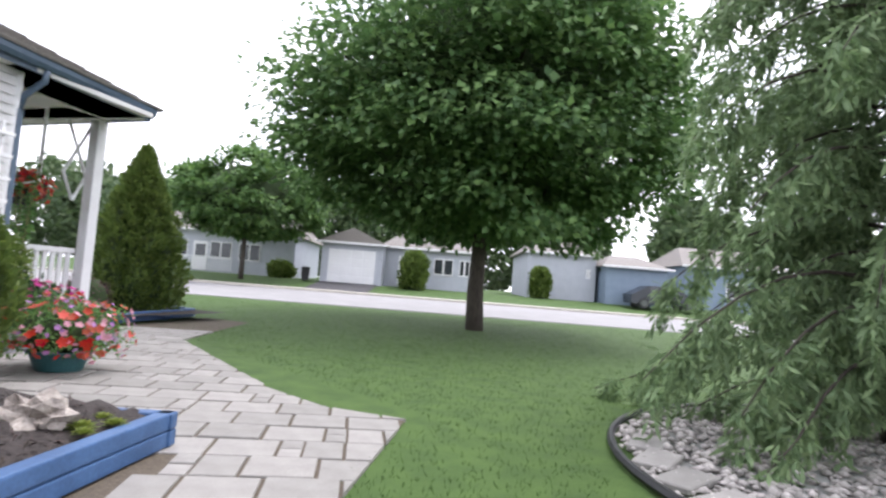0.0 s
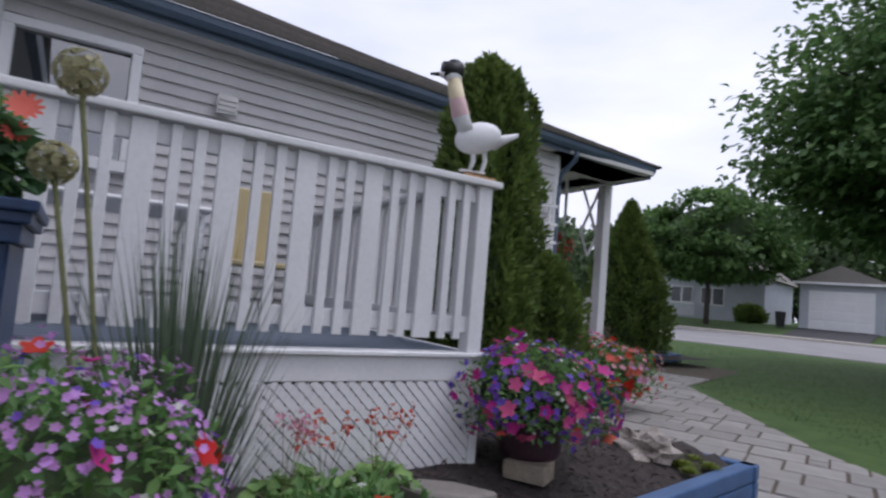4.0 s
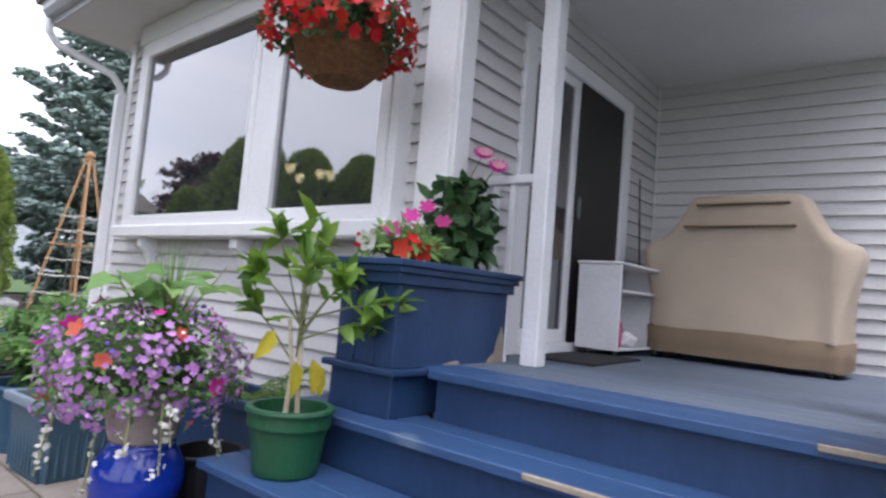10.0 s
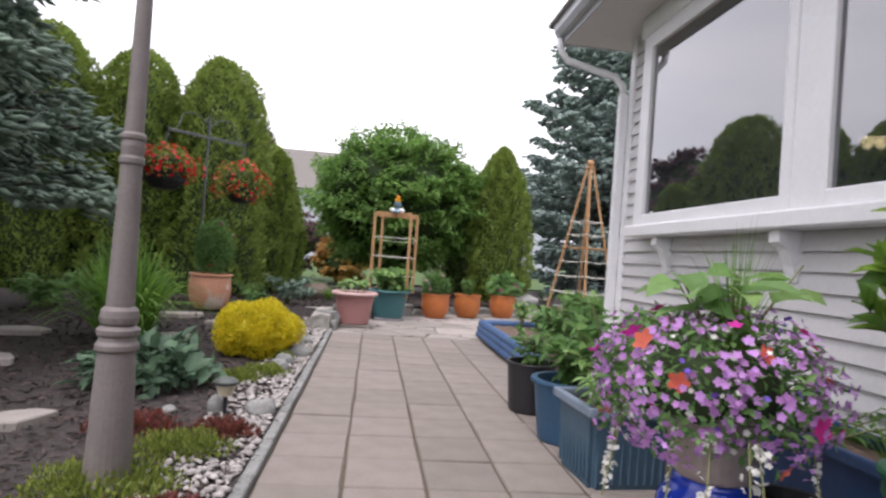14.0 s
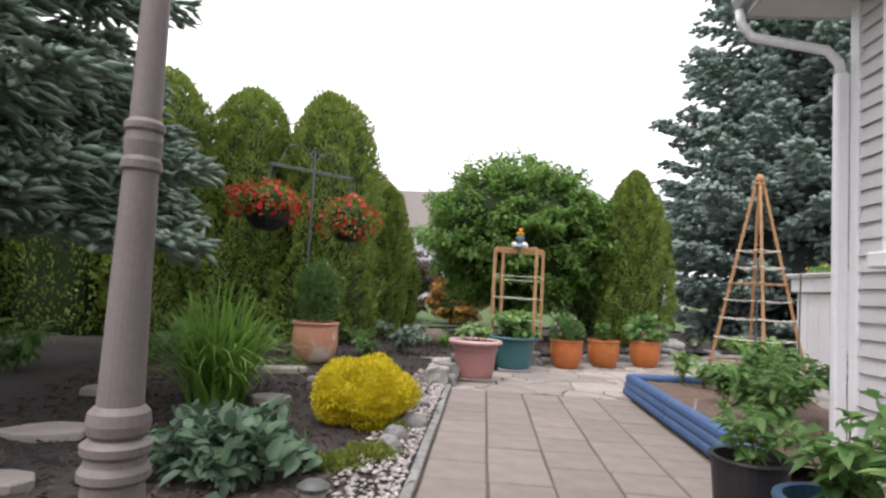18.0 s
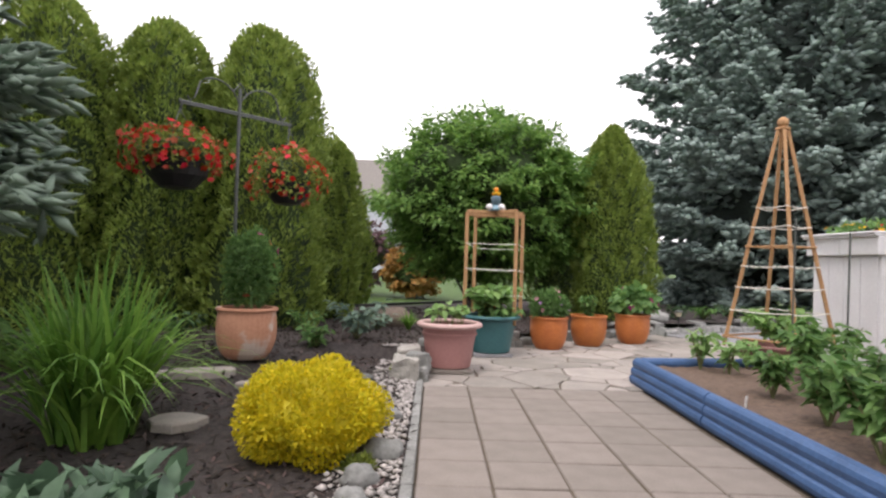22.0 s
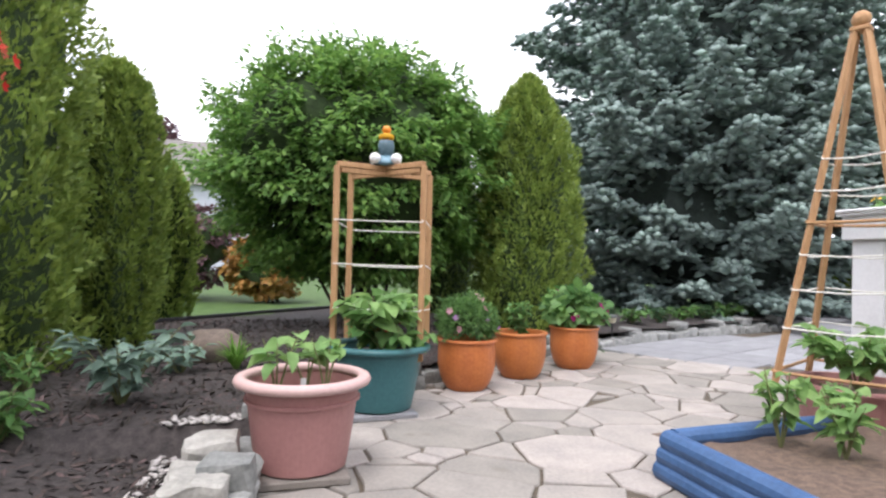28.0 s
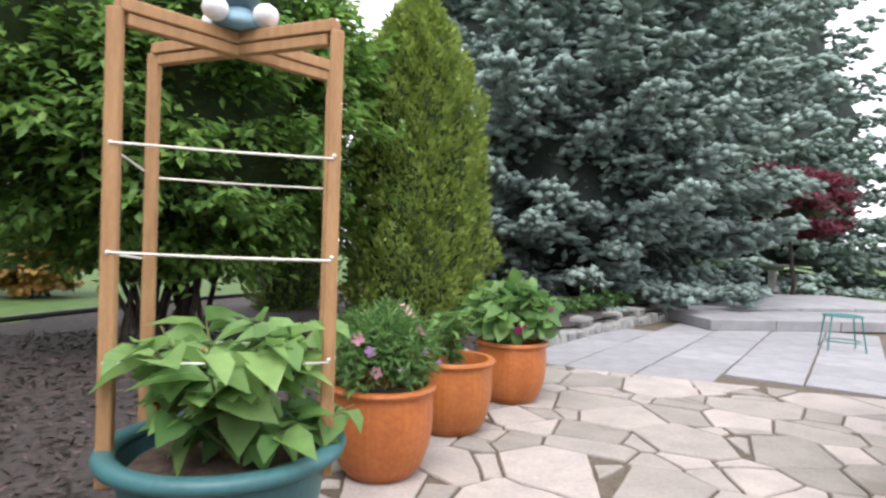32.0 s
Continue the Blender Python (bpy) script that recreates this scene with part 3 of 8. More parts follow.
# porch
DX0, DX1, DZ0, DZ1 = 3.26, 4.85, 0.90, 2.94
MID = 3.94         # meeting stile of the sliding door
siding_wall("wall_porch_door", (WX, DOORY), (BACKX, DOORY), 0.5, PCZ, "light grey siding wall with a sliding glass door", holes=[(DX0 - WX, DX1 - WX, DZ0, DZ1)])
siding_wall("wall_porch_back", (BACKX, DOORY), (BACKX + 0.1, -9.20), 0.5, PCZ, "light grey siding wall behind the covered barbecue")
W3A, W3B = (5.96, -9.20), (5.96 + 6.65 * LINE, -15.85)
siding_wall("wall_long", W3A, W3B, 0.2, 3.45, "light grey vinyl siding wall behind the deck railing", holes=[(0.12, 1.14, 2.02, 3.17)])
siding_wall("wall_front", W3B, (9.6, -15.6), 0.2, 3.45, "light grey siding wall under the front porch roof")
tagged(part("wall_inner", box(7.4, 7.5, -15.5, -3.2, 0, 3.4), M_SIDING), "plain inner partition wall of the house", "wall", kind="structure")
tagged(part("floor_house", box(2.72, 7.4, -7.18, -3.2, 0.70, 0.80), M_CEDAR), "plain wooden floor inside the house", "floor", kind="structure")
tagged(part("wall_room", box(5.2, 5.3, -7.18, -3.2, 0.8, 3.5), M_CEIL), "plain pale room wall behind the window", "wall", kind="structure")

trim = tagged(thing("trim", "white vinyl corner boards and window trim", "trim", kind="structure"))
for x0, x1, y0, y1, z0, z1 in ((WX - 0.035, WX + 0.10, DOORY - 0.055, DOORY + 0.115, 0.5, SOF - 0.005), (WX - 0.05, WX - 0.0375, DOORY - 0.03, DOORY + 0.20, 0.7, SOF - 0.01),
                               (WX - 0.035, WX + 0.08, ENDY - 0.07, ENDY + 0.035, 0, SOF - 0.005), (5.70, 5.98, -9.30, -9.17, 0.6, 3.35), (BACKX - 0.03, BACKX + 0.02, DOORY - 0.035, DOORY - 0.032, 0.9, PCZ - 0.01)):
    part("corner_board", box(x0, x1, y0, y1, z0, z1, 0.006), M_VINYL, trim)

ceiling = tagged(part("ceiling", box(1.92, 6.0, -9.36, DOORY + 0.03, PCZ, PCZ + 0.10), M_CEIL), "smooth pale porch ceiling", "ceiling", kind="structure")
tagged(part("trim_porch_beam", box(1.92, 2.9, -9.46, -9.36, 3.28, 3.60, 0.005), M_WHITE), "white beam at the edge of the porch roof", "trim", kind="structure")
tagged(part("trim_porch_side", box(2.9, 5.80, -9.46, -9.36, 3.36, 3.62, 0.005), M_GUTTER), "slate blue side fascia of the porch roof", "trim", kind="structure")


EV = 3.42


def eave(name, a, b, z, label, metal, wide=0.76, trim0=0.0, trim1=0.0):
    """Soffit, fascia and gutter along an eave from a to b, house on the left-hand side."""
    a, b = Vector((*a, 0)), Vector((*b, 0))
    u = (b - a).normalized()
    inn, ln = Vector((-u.y, u.x, 0)), (b - a).length
    fr = Matrix.Translation(a) @ Matrix(((u.x, inn.x, 0, 0), (u.y, inn.y, 0, 0), (0, 0, 1, 0), (0, 0, 0, 1)))
    rf = tagged(thing(name, label, "eave", kind="structure"))
    part("soffit", box(trim0, ln - trim1, 0.002, wide, z - 0.02, z, m=fr), M_CEIL, rf)
    part("fascia", box(0, ln, -0.02, 0.0, z - 0.03, z + 0.16, m=fr), metal, rf)
    bm = bmesh.new()
    prof = [(-0.02, z + 0.03), (-0.08, z + 0.03), (-0.115, z + 0.08), (-0.12, z + 0.135), (-0.135, z + 0.145), (-0.115, z + 0.15), (-0.105, z + 0.10), (-0.07, z + 0.045), (-0.02, z + 0.045)]
    ra, rb = [[bm.verts.new(fr @ Vector((x, p, q))) for p, q in prof] for x in (0, ln)]
    for i in range(len(prof)):
        bm.faces.new((ra[i], rb[i], rb[(i + 1) % len(prof)], ra[(i + 1) % len(prof)]))
    bm.faces.new(ra); bm.faces.new(rb[::-1])
    part("gutter", bm, metal, rf)
    return rf


def slope(parent, a, b, c, d, courses=16):
    """A roof plane from the eave a-b up to the ridge d-c, laid in overlapping shingle courses."""
    a, b, c, d = (Vector(v) for v in (a, b, c, d))
    nrm = (b - a).cross(d - a).normalized()
    for k in range(courses):
        f0, f1 = k / courses, (k + 1.15) / courses
        p = [a.lerp(d, f0) + nrm * 0.035, b.lerp(c, f0) + nrm * 0.035, b.lerp(c, min(f1, 1)) + nrm * 0.012, a.lerp(d, min(f1, 1)) + nrm * 0.012, a.lerp(d, f0), b.lerp(c, f0)]
        link("shingle_course", mesh_of("shingle_course", p, [(0, 1, 2, 3), (4, 5, 1, 0)], M_SHINGLE), parent)
    link("roof_deck", mesh_of("roof_deck", [a, b, c, d], [(0, 1, 2, 3)], M_SHINGLE), parent)


ea, eb, ec = (5.72, -9.24), (6.50, -17.95), (12.5, -18.45)
eave("eave_long", ea, eb, EV, "slate blue gutter and fascia over the deck wall", M_GUTTER)
eave("eave_front", eb, ec, EV, "slate blue gutter along the front porch", M_GUTTER, trim0=0.78)
eave("eave_wing", (1.90, -2.70), (1.90, -9.40), SOF, "pale grey gutter over the picture window", M_SOFTGREY)
eave("eave_end", (7.5, -2.70), (1.90, -2.70), SOF, "pale grey gutter at the end of the wing", M_SOFTGREY, trim1=0.77)
rf = tagged(thing("roof_main", "weathered grey shingle hip roof of the house", "roof", kind="structure"))
zr = EV + 0.15
slope(rf, (ea[0] - 0.13, ea[1], zr), (eb[0] - 0.13, eb[1] - 0.12, zr), (10.4, -13.9, zr + 2.08), (9.5, -9.4, zr + 2.08))
slope(rf, (eb[0] - 0.13, eb[1] - 0.12, zr), (ec[0], ec[1] - 0.12, zr), (12.5, -14.2, zr + 2.08), (10.4, -13.9, zr + 2.08))
slope(rf, (1.76, -2.57, SOF + 0.17), (1.76, -9.45, SOF + 0.17), (5.6, -9.45, 5.2), (5.6, -6.5, 5.2))
slope(rf, (7.5, -2.57, SOF + 0.17), (1.76, -2.57, SOF + 0.17), (5.6, -6.5, 5.2), (7.5, -6.5, 5.2))
ds = tagged(thing("downspout", "white downspout running down the corner of the wing", "downspout", kind="structure"))
part("elbow", tube([(1.84, -2.72, SOF + 0.02), (1.86, -2.72, SOF - 0.10), (1.94, -2.72, SOF - 0.20), (2.38, -2.96, SOF - 0.40), (2.455, -2.985, SOF - 0.50), (2.47, -2.985, SOF - 0.62)], 0.036, 10), M_VINYL, ds, smooth=True)
part("pipe", box(2.425, 2.513, -3.025, -2.95, 0.06, SOF - 0.58, 0.012), M_VINYL, ds)
ds = tagged(thing("downspout", "slate blue downspout beside the front porch", "downspout", kind="structure"))
part("elbow", tube([(6.28, -16.05, 3.45), (6.30, -16.05, 3.32), (6.50, -15.97, 3.12), (6.53, -15.95, 2.9)], 0.04, 8), M_GUTTER, ds, smooth=True)
part("pipe", box(6.49, 6.58, -15.99, -15.91, 0.1, 2.95, 0.012), M_GUTTER, ds)
tagged(part("ceiling_front_porch", box(6.3, 10.5, -17.8, -15.7, EV - 0.02, EV + 0.04), M_CEIL), "pale front porch ceiling", "ceiling", kind="structure")

# picture window, boxed out on brackets
win = tagged(thing("window_1", "large white two-pane picture window with a deep ledge", "window", kind="structure"))
BX = 2.42
part("window_sill", box(BX - 0.07, WX + 0.02, WIN_Y1 - 0.06, WIN_Y0 + 0.06, 1.50, 1.605, 0.012), M_VINYL, win)
part("window_head", box(BX - 0.03, WX + 0.02, WIN_Y1 - 0.04, WIN_Y0 + 0.04, 3.34, SOF - 0.022, 0.008), M_VINYL, win)
for y0, y1 in ((WIN_Y0 - 0.10, WIN_Y0), (WIN_Y1, WIN_Y1 + 0.06), (MUL1, MUL0)):
    part("window_jamb", box(BX - 0.012, WX + 0.02, y0, y1, 1.605, 3.34, 0.006), M_VINYL, win)
for y0, y1 in ((WIN_Y0 - 0.10, MUL0), (MUL1, WIN_Y1 + 0.06)):
    fr = bmesh.new()
    box(BX - 0.02, BX + 0.05, min(y0, y1), max(y0, y1), 1.605, 1.70, 0.006, bm=fr); box(BX - 0.02, BX + 0.05, min(y0, y1), max(y0, y1), 3.20, 3.34, 0.006, bm=fr)
    for q in (y0, y1):
        s = 0.085 if q == min(y0, y1) else -0.085
        box(BX - 0.021, BX + 0.05, min(q, q + s), max(q, q + s), 1.605, 3.34, 0.006, bm=fr)
    part("window_frame", fr, M_VINYL, win)
    part("pane", box(BX + 0.012, BX + 0.022, min(y0, y1) + 0.085, max(y0, y1) - 0.085, 1.70, 3.20), M_GLASS, win).visible_shadow = False
for y in (-4.0, -5.5, -6.85):
    bm = prism([(0, 0), (0.16, 0), (0.16, -0.30), (0.12, -0.30), (0.10, -0.20), (0.06, -0.11), (0.0, -0.07)], -0.045, 0.045)
    part("bracket", bm, M_VINYL, win, m=Matrix(((1, 0, 0, WX - 0.155), (0, 0, 1, y), (0, 1, 0, 1.495), (0, 0, 0, 1))))

# lit chandelier in the room behind the picture window
M_BULB = bpy.data.materials.new("warm_lit_shade")
M_BULB.use_nodes = True
M_BULB.node_tree.nodes["Principled BSDF"].inputs["Base Color"].default_value = (0.9, 0.8, 0.6, 1)
M_BULB.node_tree.nodes["Principled BSDF"].inputs["Emission Color"].default_value = (1.0, 0.72, 0.38, 1)
M_BULB.node_tree.nodes["Principled BSDF"].inputs["Emission Strength"].default_value = 9.0
cl = thing("chandelier", "lit chandelier with warm glass shades indoors", "ceiling lamp", (4.16, -3.98, 2.30))
part("rod", tube([(0, 0, 0.22), (0, 0, 1.2)], 0.010, 6), M_IRON, cl)
part("hub", lathe([(0.0, 0.16), (0.05, 0.18), (0.05, 0.24), (0.0, 0.27)], 12), M_IRON, cl)
for k, a in enumerate((1.45, 2.75, 4.55, 5.9)):
    p = Vector((0.23 * math.cos(a), 0.23 * math.sin(a), 0.08 + 0.05 * (k % 2)))
    part("arm", tube([(0, 0, 0.20), (p.x * 0.6, p.y * 0.6, p.z + 0.02), tuple(p)], 0.007, 5), M_IRON, cl)
    part("shade", lathe([(0.0, -0.02), (0.030, -0.01), (0.052, 0.05), (0.060, 0.08), (0.056, 0.082)], 12, m=Matrix.Translation(p)), M_BULB, cl, "warm glowing glass shade", smooth=True)

# window over the deck
w3 = tagged(thing("window_2", "white-framed window beside the deck", "window", kind="structure"))
for x0, y0, y1, z0, z1 in ((5.93, -9.30, -10.33, 3.09, 3.17), (5.93, -9.30, -10.33, 2.02, 2.12), (5.93, -9.30, -9.39, 2.12, 3.09), (5.93, -10.24, -10.33, 2.12, 3.09)):
    part("window_frame", box(x0 - 0.02, x0 + 0.14, y1, y0, z0, z1, 0.006), M_VINYL, w3)
part("pane", box(5.99, 6.00, -10.24, -9.39, 2.12, 3.09), M_GLASS, w3).visible_shadow = False
part("backing", box(6.115, 6.13, -10.6, -9.1, 1.8, 3.3), M_CEIL, w3)

# sliding patio door
dr = tagged(thing("door_1", "white sliding patio door with a dark insect screen", "door", kind="structure"))
for x0, x1, z0, z1 in ((DX0 - 0.07, DX0 + 0.05, DZ0 - 0.02, DZ1 + 0.07), (DX1 - 0.05, DX1 + 0.10, DZ0 - 0.02, DZ1 + 0.07), (DX0 + 0.05, DX1 - 0.05, DZ1 - 0.05, DZ1 + 0.07), (DX0 + 0.05, DX1 - 0.05, DZ0 - 0.02, DZ0 + 0.05)):
    part("door_frame", box(x0, x1, DOORY - 0.045, DOORY + 0.10, z0, z1, 0.006), M_VINYL, dr)
fr = bmesh.new()
for x0, x1, z0, z1 in ((DX0 + 0.05, DX0 + 0.13, 0.95, 2.89), (MID, MID + 0.08, 0.95, 2.89), (DX0 + 0.13, MID, 0.95, 1.04), (DX0 + 0.13, MID, 2.82, 2.89)):
    box(x0, x1, DOORY - 0.01, DOORY + 0.03, z0, z1, 0.005, bm=fr)
part("sash", fr, M_VINYL, dr)
part("pane", box(DX0 + 0.13, MID, DOORY + 0.005, DOORY + 0.015, 1.04, 2.82), M_GLASS, dr).visible_shadow = False
part("screen", box(MID + 0.08, DX1 - 0.05, DOORY - 0.022, DOORY - 0.016, 0.95, 2.89), M_SCREEN, dr, "dark insect screen")
part("door_handle", box(MID + 0.095, MID + 0.12, DOORY - 0.05, DOORY - 0.02, 1.85, 2.02, 0.006), M_IRON, dr, "grey pull handle")
part("curtain", box(DX0 + 0.1, 4.9, DOORY + 0.2, DOORY + 0.21, 0.9, 2.95), M_CEIL, dr, "pale curtain behind the glass")

# deck and steps
dk = tagged(thing("floor_deck", "grey-blue painted wooden deck floor", "deck", kind="structure"))
RX0 = 2.78
x = 2.17
k = 0
while x < 5.9:
    w = 0.14
    part("deck_board", box(x, x + w - 0.006, -12.02 if x > RX0 else -9.34, DOORY - 0.03, 0.845, 0.88, 0.004), M_BLUE if k < 2 else M_DECKFLOOR, dk)
    x += w
    k += 1
# solid black block in place of the shade below the boards
part("underdeck_shade", box(2.95, 5.9, -11.9, DOORY - 0.05, 0.60, 0.84), M_BLACKPOT, dk)
st = tagged(thing("stairs", "worn dark blue painted wooden steps up to the deck", "stairs", kind="structure"))
for zt, x0, x1, y0, y1 in ((0.88, 2.11, 2.18, -9.32, -7.66), (0.66, 1.82, 2.20, -10.02, -6.98), (0.44, 1.46, 1.86, -9.66, -6.97), (0.14, 1.10, 1.50, -9.66, -6.35)):
    if zt < 0.8:
        for j in range(2):
            w = (x1 - x0) / 2
            part("tread", box(x0 + j * w, x0 + (j + 1) * w - 0.006, y0, y1, zt - 0.04, zt, 0.006), M_BLUE, st)
    else:
        part("tread", box(x0, x1, y0, y1, zt - 0.04, zt + 0.002, 0.006), M_BLUE, st)
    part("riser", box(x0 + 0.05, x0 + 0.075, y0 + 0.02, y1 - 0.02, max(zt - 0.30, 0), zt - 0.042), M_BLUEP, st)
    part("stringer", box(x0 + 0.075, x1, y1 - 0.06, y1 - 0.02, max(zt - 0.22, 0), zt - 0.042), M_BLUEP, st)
for y0, y1, x0, z in ((-8.9, -8.35, 1.797, 0.66), (-9.3, -9.12, 2.097, 0.88), (-7.9, -7.6, 1.457, 0.44)):
    part("worn_nosing", box(x0, x0 + 0.018, y0, y1, z - 0.02, z + 0.003, 0.004), M_BAREWOOD, st, "bare worn wood nosing")
# fascia and lattice under the railing
RX = 2.80
fas = tagged(thing("deck_skirt", "white painted fascia and crossed lattice under the deck", "lattice", kind="structure"))
part("fascia_board", box(RX, RX + 0.035, -12.03, -9.36, 0.735, 0.865, 0.005), M_WHITE, fas)
part("cap_board", box(RX - 0.03, RX + 0.10, -12.05, -9.36, 0.866, 0.892, 0.006), M_WHITE, fas)
part("end_fascia", box(RX + 0.04, 5.9, -12.06, -12.025, 0.735, 0.88, 0.005), M_WHITE, fas)
# black sheet painted as the shaded space behind the lattice
part("lattice_shade", box(RX + 0.12, RX + 0.14, -12.0, -9.4, 0.2, 0.74), M_BLACKPOT, fas)
part("lattice_post", box(RX - 0.004, RX + 0.05, -12.03, -11.97, 0.2, 0.735, 0.004), M_WHITE, fas)
part("lattice_post", box(RX - 0.004, RX + 0.05, -10.78, -10.72, 0.2, 0.735, 0.004), M_WHITE, fas)
for sgn, xo in ((1, 0.010), (-1, 0.022)):
    y = -12.5
    while y < -8.9:
        zlo, zhi = 0.25, 0.735
        a, b = (y, y + (zhi - zlo)) if sgn > 0 else (y + (zhi - zlo), y)
        p, q = Vector((RX + xo, a, zlo)), Vector((RX + xo, b, zhi))
        # keep each slat inside the panel
        def clip(p, q, lim, up):
            if (p.y < lim) == up and (q.y < lim) == up:
                return None
            if (p.y < lim) == up:
                p = p.lerp(q, (lim - p.y) / (q.y - p.y))
            elif (q.y < lim) == up:
                q = q.lerp(p, (lim - q.y) / (p.y - q.y))
            return p, q
        r = clip(p, q, -12.0, True)
        r = r and clip(r[0], r[1], -9.4, False)
        if r and (r[1] - r[0]).length > 0.05:
            p, q = r
            d = (q - p)
            ang = math.atan2(d.z, d.y)
            part("slat", box(-0.005, 0.005, 0, d.length, -0.019, 0.019), M_WHITE, fas, m=Matrix.Translation(p) @ Matrix.Rotation(ang, 4, "X"))
        y += 0.066
# railing
rl = tagged(thing("railing", "white painted wooden deck railing with mixed balusters", "railing"))
RZ = 1.885
for x, y, z1 in ((RX + 0.045, -11.96, RZ - 0.04), (RX + 0.045, -9.31, PCZ)):
    part("post", box(x - 0.048, x + 0.048, y - 0.048, y + 0.048, 0.89, z1, 0.005), M_WHITE, rl)
part("top_rail", box(RX - 0.03, RX + 0.12, -12.06, -9.36, RZ - 0.04, RZ, 0.01, seg=2), M_WHITE, rl)
part("upper_rail", box(RX + 0.03, RX + 0.065, -11.93, -9.36, RZ - 0.14, RZ - 0.05, 0.004), M_WHITE, rl)
part("lower_rail", box(RX + 0.03, RX + 0.065, -11.93, -9.36, 1.00, 1.09, 0.004), M_WHITE, rl)
y, k = -11.86, 0
while y < -9.45:
    w = 0.105 if k % 3 == 2 else 0.048
    part("baluster", box(RX + 0.002, RX + 0.028, y, y + w, 0.965, RZ - 0.045, 0.004), M_WHITE, rl)
    y += w + 0.052
    k += 1
rl2 = tagged(thing("railing", "white railing across the street end of the deck", "railing"))
part("top_rail", box(RX + 0.10, 5.9, -12.04, -11.90, RZ - 0.04, RZ, 0.01), M_WHITE, rl2)
part("lower_rail", box(RX + 0.10, 5.9, -11.98, -11.945, 1.00, 1.09, 0.004), M_WHITE, rl2)
x, k = RX + 0.18, 0
while x < 5.85:
    w = 0.105 if k % 3 == 2 else 0.048
    part("baluster", box(x, x + w, -12.01, -11.985, 0.965, RZ - 0.045, 0.004), M_WHITE, rl2)
    x += w + 0.06
    k += 1
# porch post by the steps
pp = tagged(thing("porch_post", "square white porch post beside the steps", "post", kind="structure"))
part("post", box(2.80, 2.90, -7.80, -7.70, 0.88, PCZ, 0.006), M_WHITE, pp)
part("rail_stub", box(2.82, 2.89, -7.70, DOORY - 0.04, 1.86, 1.91, 0.006), M_WHITE, pp)
for y in (-7.56, -7.44, -7.34):
    part("baluster", box(2.835, 2.865, y - 0.02, y + 0.02, 0.88, 1.86, 0.003), M_WHITE, pp)

# ---------- paving and beds ----------
T = 0.43


def clip_poly(poly, a, b, c):
    """Part of a convex polygon where a*x + b*y <= c."""
    out = []
    for (x0, y0), (x1, y1) in zip(poly, poly[1:] + poly[:1]):
        d0, d1 = a * x0 + b * y0 - c, a * x1 + b * y1 - c
        if d0 <= 0:
            out.append((x0, y0))
        if d0 * d1 < 0:
            k = d0 / (d0 - d1)
            out.append((x0 + (x1 - x0) * k, y0 + (y1 - y0) * k))
    return out


def bed_z(x, y):
    """Height of the mulch beds left of and behind the patio."""
    k = min(1.0, max(0.0, (-0.7 - x) / 1.4)) if y < 1.0 else 1.0
    rise = min(1.0, max(0.0, (y + 2.7) / 2.4))
    top = 0.24 - 0.08 * min(1.0, max(0.0, y / 1.5))
    return 0.03 + top * k * rise + 0.025 * noise.noise(Vector((x * 1.3, y * 1.3, 0)))


def sheet(name, x0, x1, y0, y1, step, height, material, keep=lambda x, y: True):
    nx, ny = int((x1 - x0) / step), int((y1 - y0) / step)
    idx, v, f = {}, [], []
    for i in range(nx + 1):
        for j in range(ny + 1):
            x, y = x0 + i * step, y0 + j * step
            idx[i, j] = len(v)
            v.append((x, y, height(x, y) + 0.012 * noise.noise(Vector((x * 9, y * 9, 3)))))
    for i in range(nx):
        for j in range(ny):
            if keep(x0 + (i + 0.5) * step, y0 + (j + 0.5) * step):
                f.append((idx[i, j], idx[i + 1, j], idx[i + 1, j + 1], idx[i, j + 1]))
    return mesh_of(name, v, f, material, True)


# the stone edge of the back bed runs from the patio corner out past the pots
EDGE = [(-0.50, 0.05), (-0.50, 0.75), (-0.30, 1.35), (0.10, 2.05), (0.75, 2.75), (1.5, 3.45), (2.4, 4.1), (3.4, 4.75), (4.6, 5.35), (6.0, 5.95), (7.6, 6.5), (9.0, 6.9)]


def edge_y(x):
    return float(np.interp(x, [p[0] for p in EDGE[1:]], [p[1] for p in EDGE[1:]]))


def in_bed(x, y):
    if x < -0.50:
        return True
    return y > edge_y(x) - 0.03 and x < 9.0


LAWNEDGE = [(-4, 6.0), (-2.2, 6.6), (-0.4, 8.4), (1.5, 10.0), (4, 11.5), (9, 13)]
mu = sheet("mulch", -9.0, 9.0, -11.5, 12.0, 0.10, bed_z, M_MULCH, lambda x, y: in_bed(x, y) and y < np.interp(x, [p[0] for p in LAWNEDGE], [p[1] for p in LAWNEDGE]) and not (y < -7.2 and x > -0.7))
tagged(link("mulch_bed", mu), "dark shredded mulch in the planting beds", "mulch bed", kind="structure")
tagged(part("trim_lawn_edge", tube([(x, y - 0.02, bed_z(x, y) + 0.03) for x, y in LAWNEDGE], 0.035, 6), M_BLACKPOT), "black plastic edging between mulch and lawn", "edging", kind="structure")
n = 60000
cx, cy = rng.uniform(-4.2, 3.5, n), rng.uniform(-7.2, 7.0, n)
ok = np.array([in_bed(a, b) and b < np.interp(a, [-4, -2.2, -0.4, 1.5, 4], [6, 6.6, 8.4, 10, 11.5]) for a, b in zip(cx, cy)])
P = np.array([(a, b, bed_z(a, b) + 0.006) for a, b in zip(cx[ok], cy[ok])])
D = np.c_[rng.normal(size=(len(P), 2)), rng.normal(0, 0.35, len(P))]
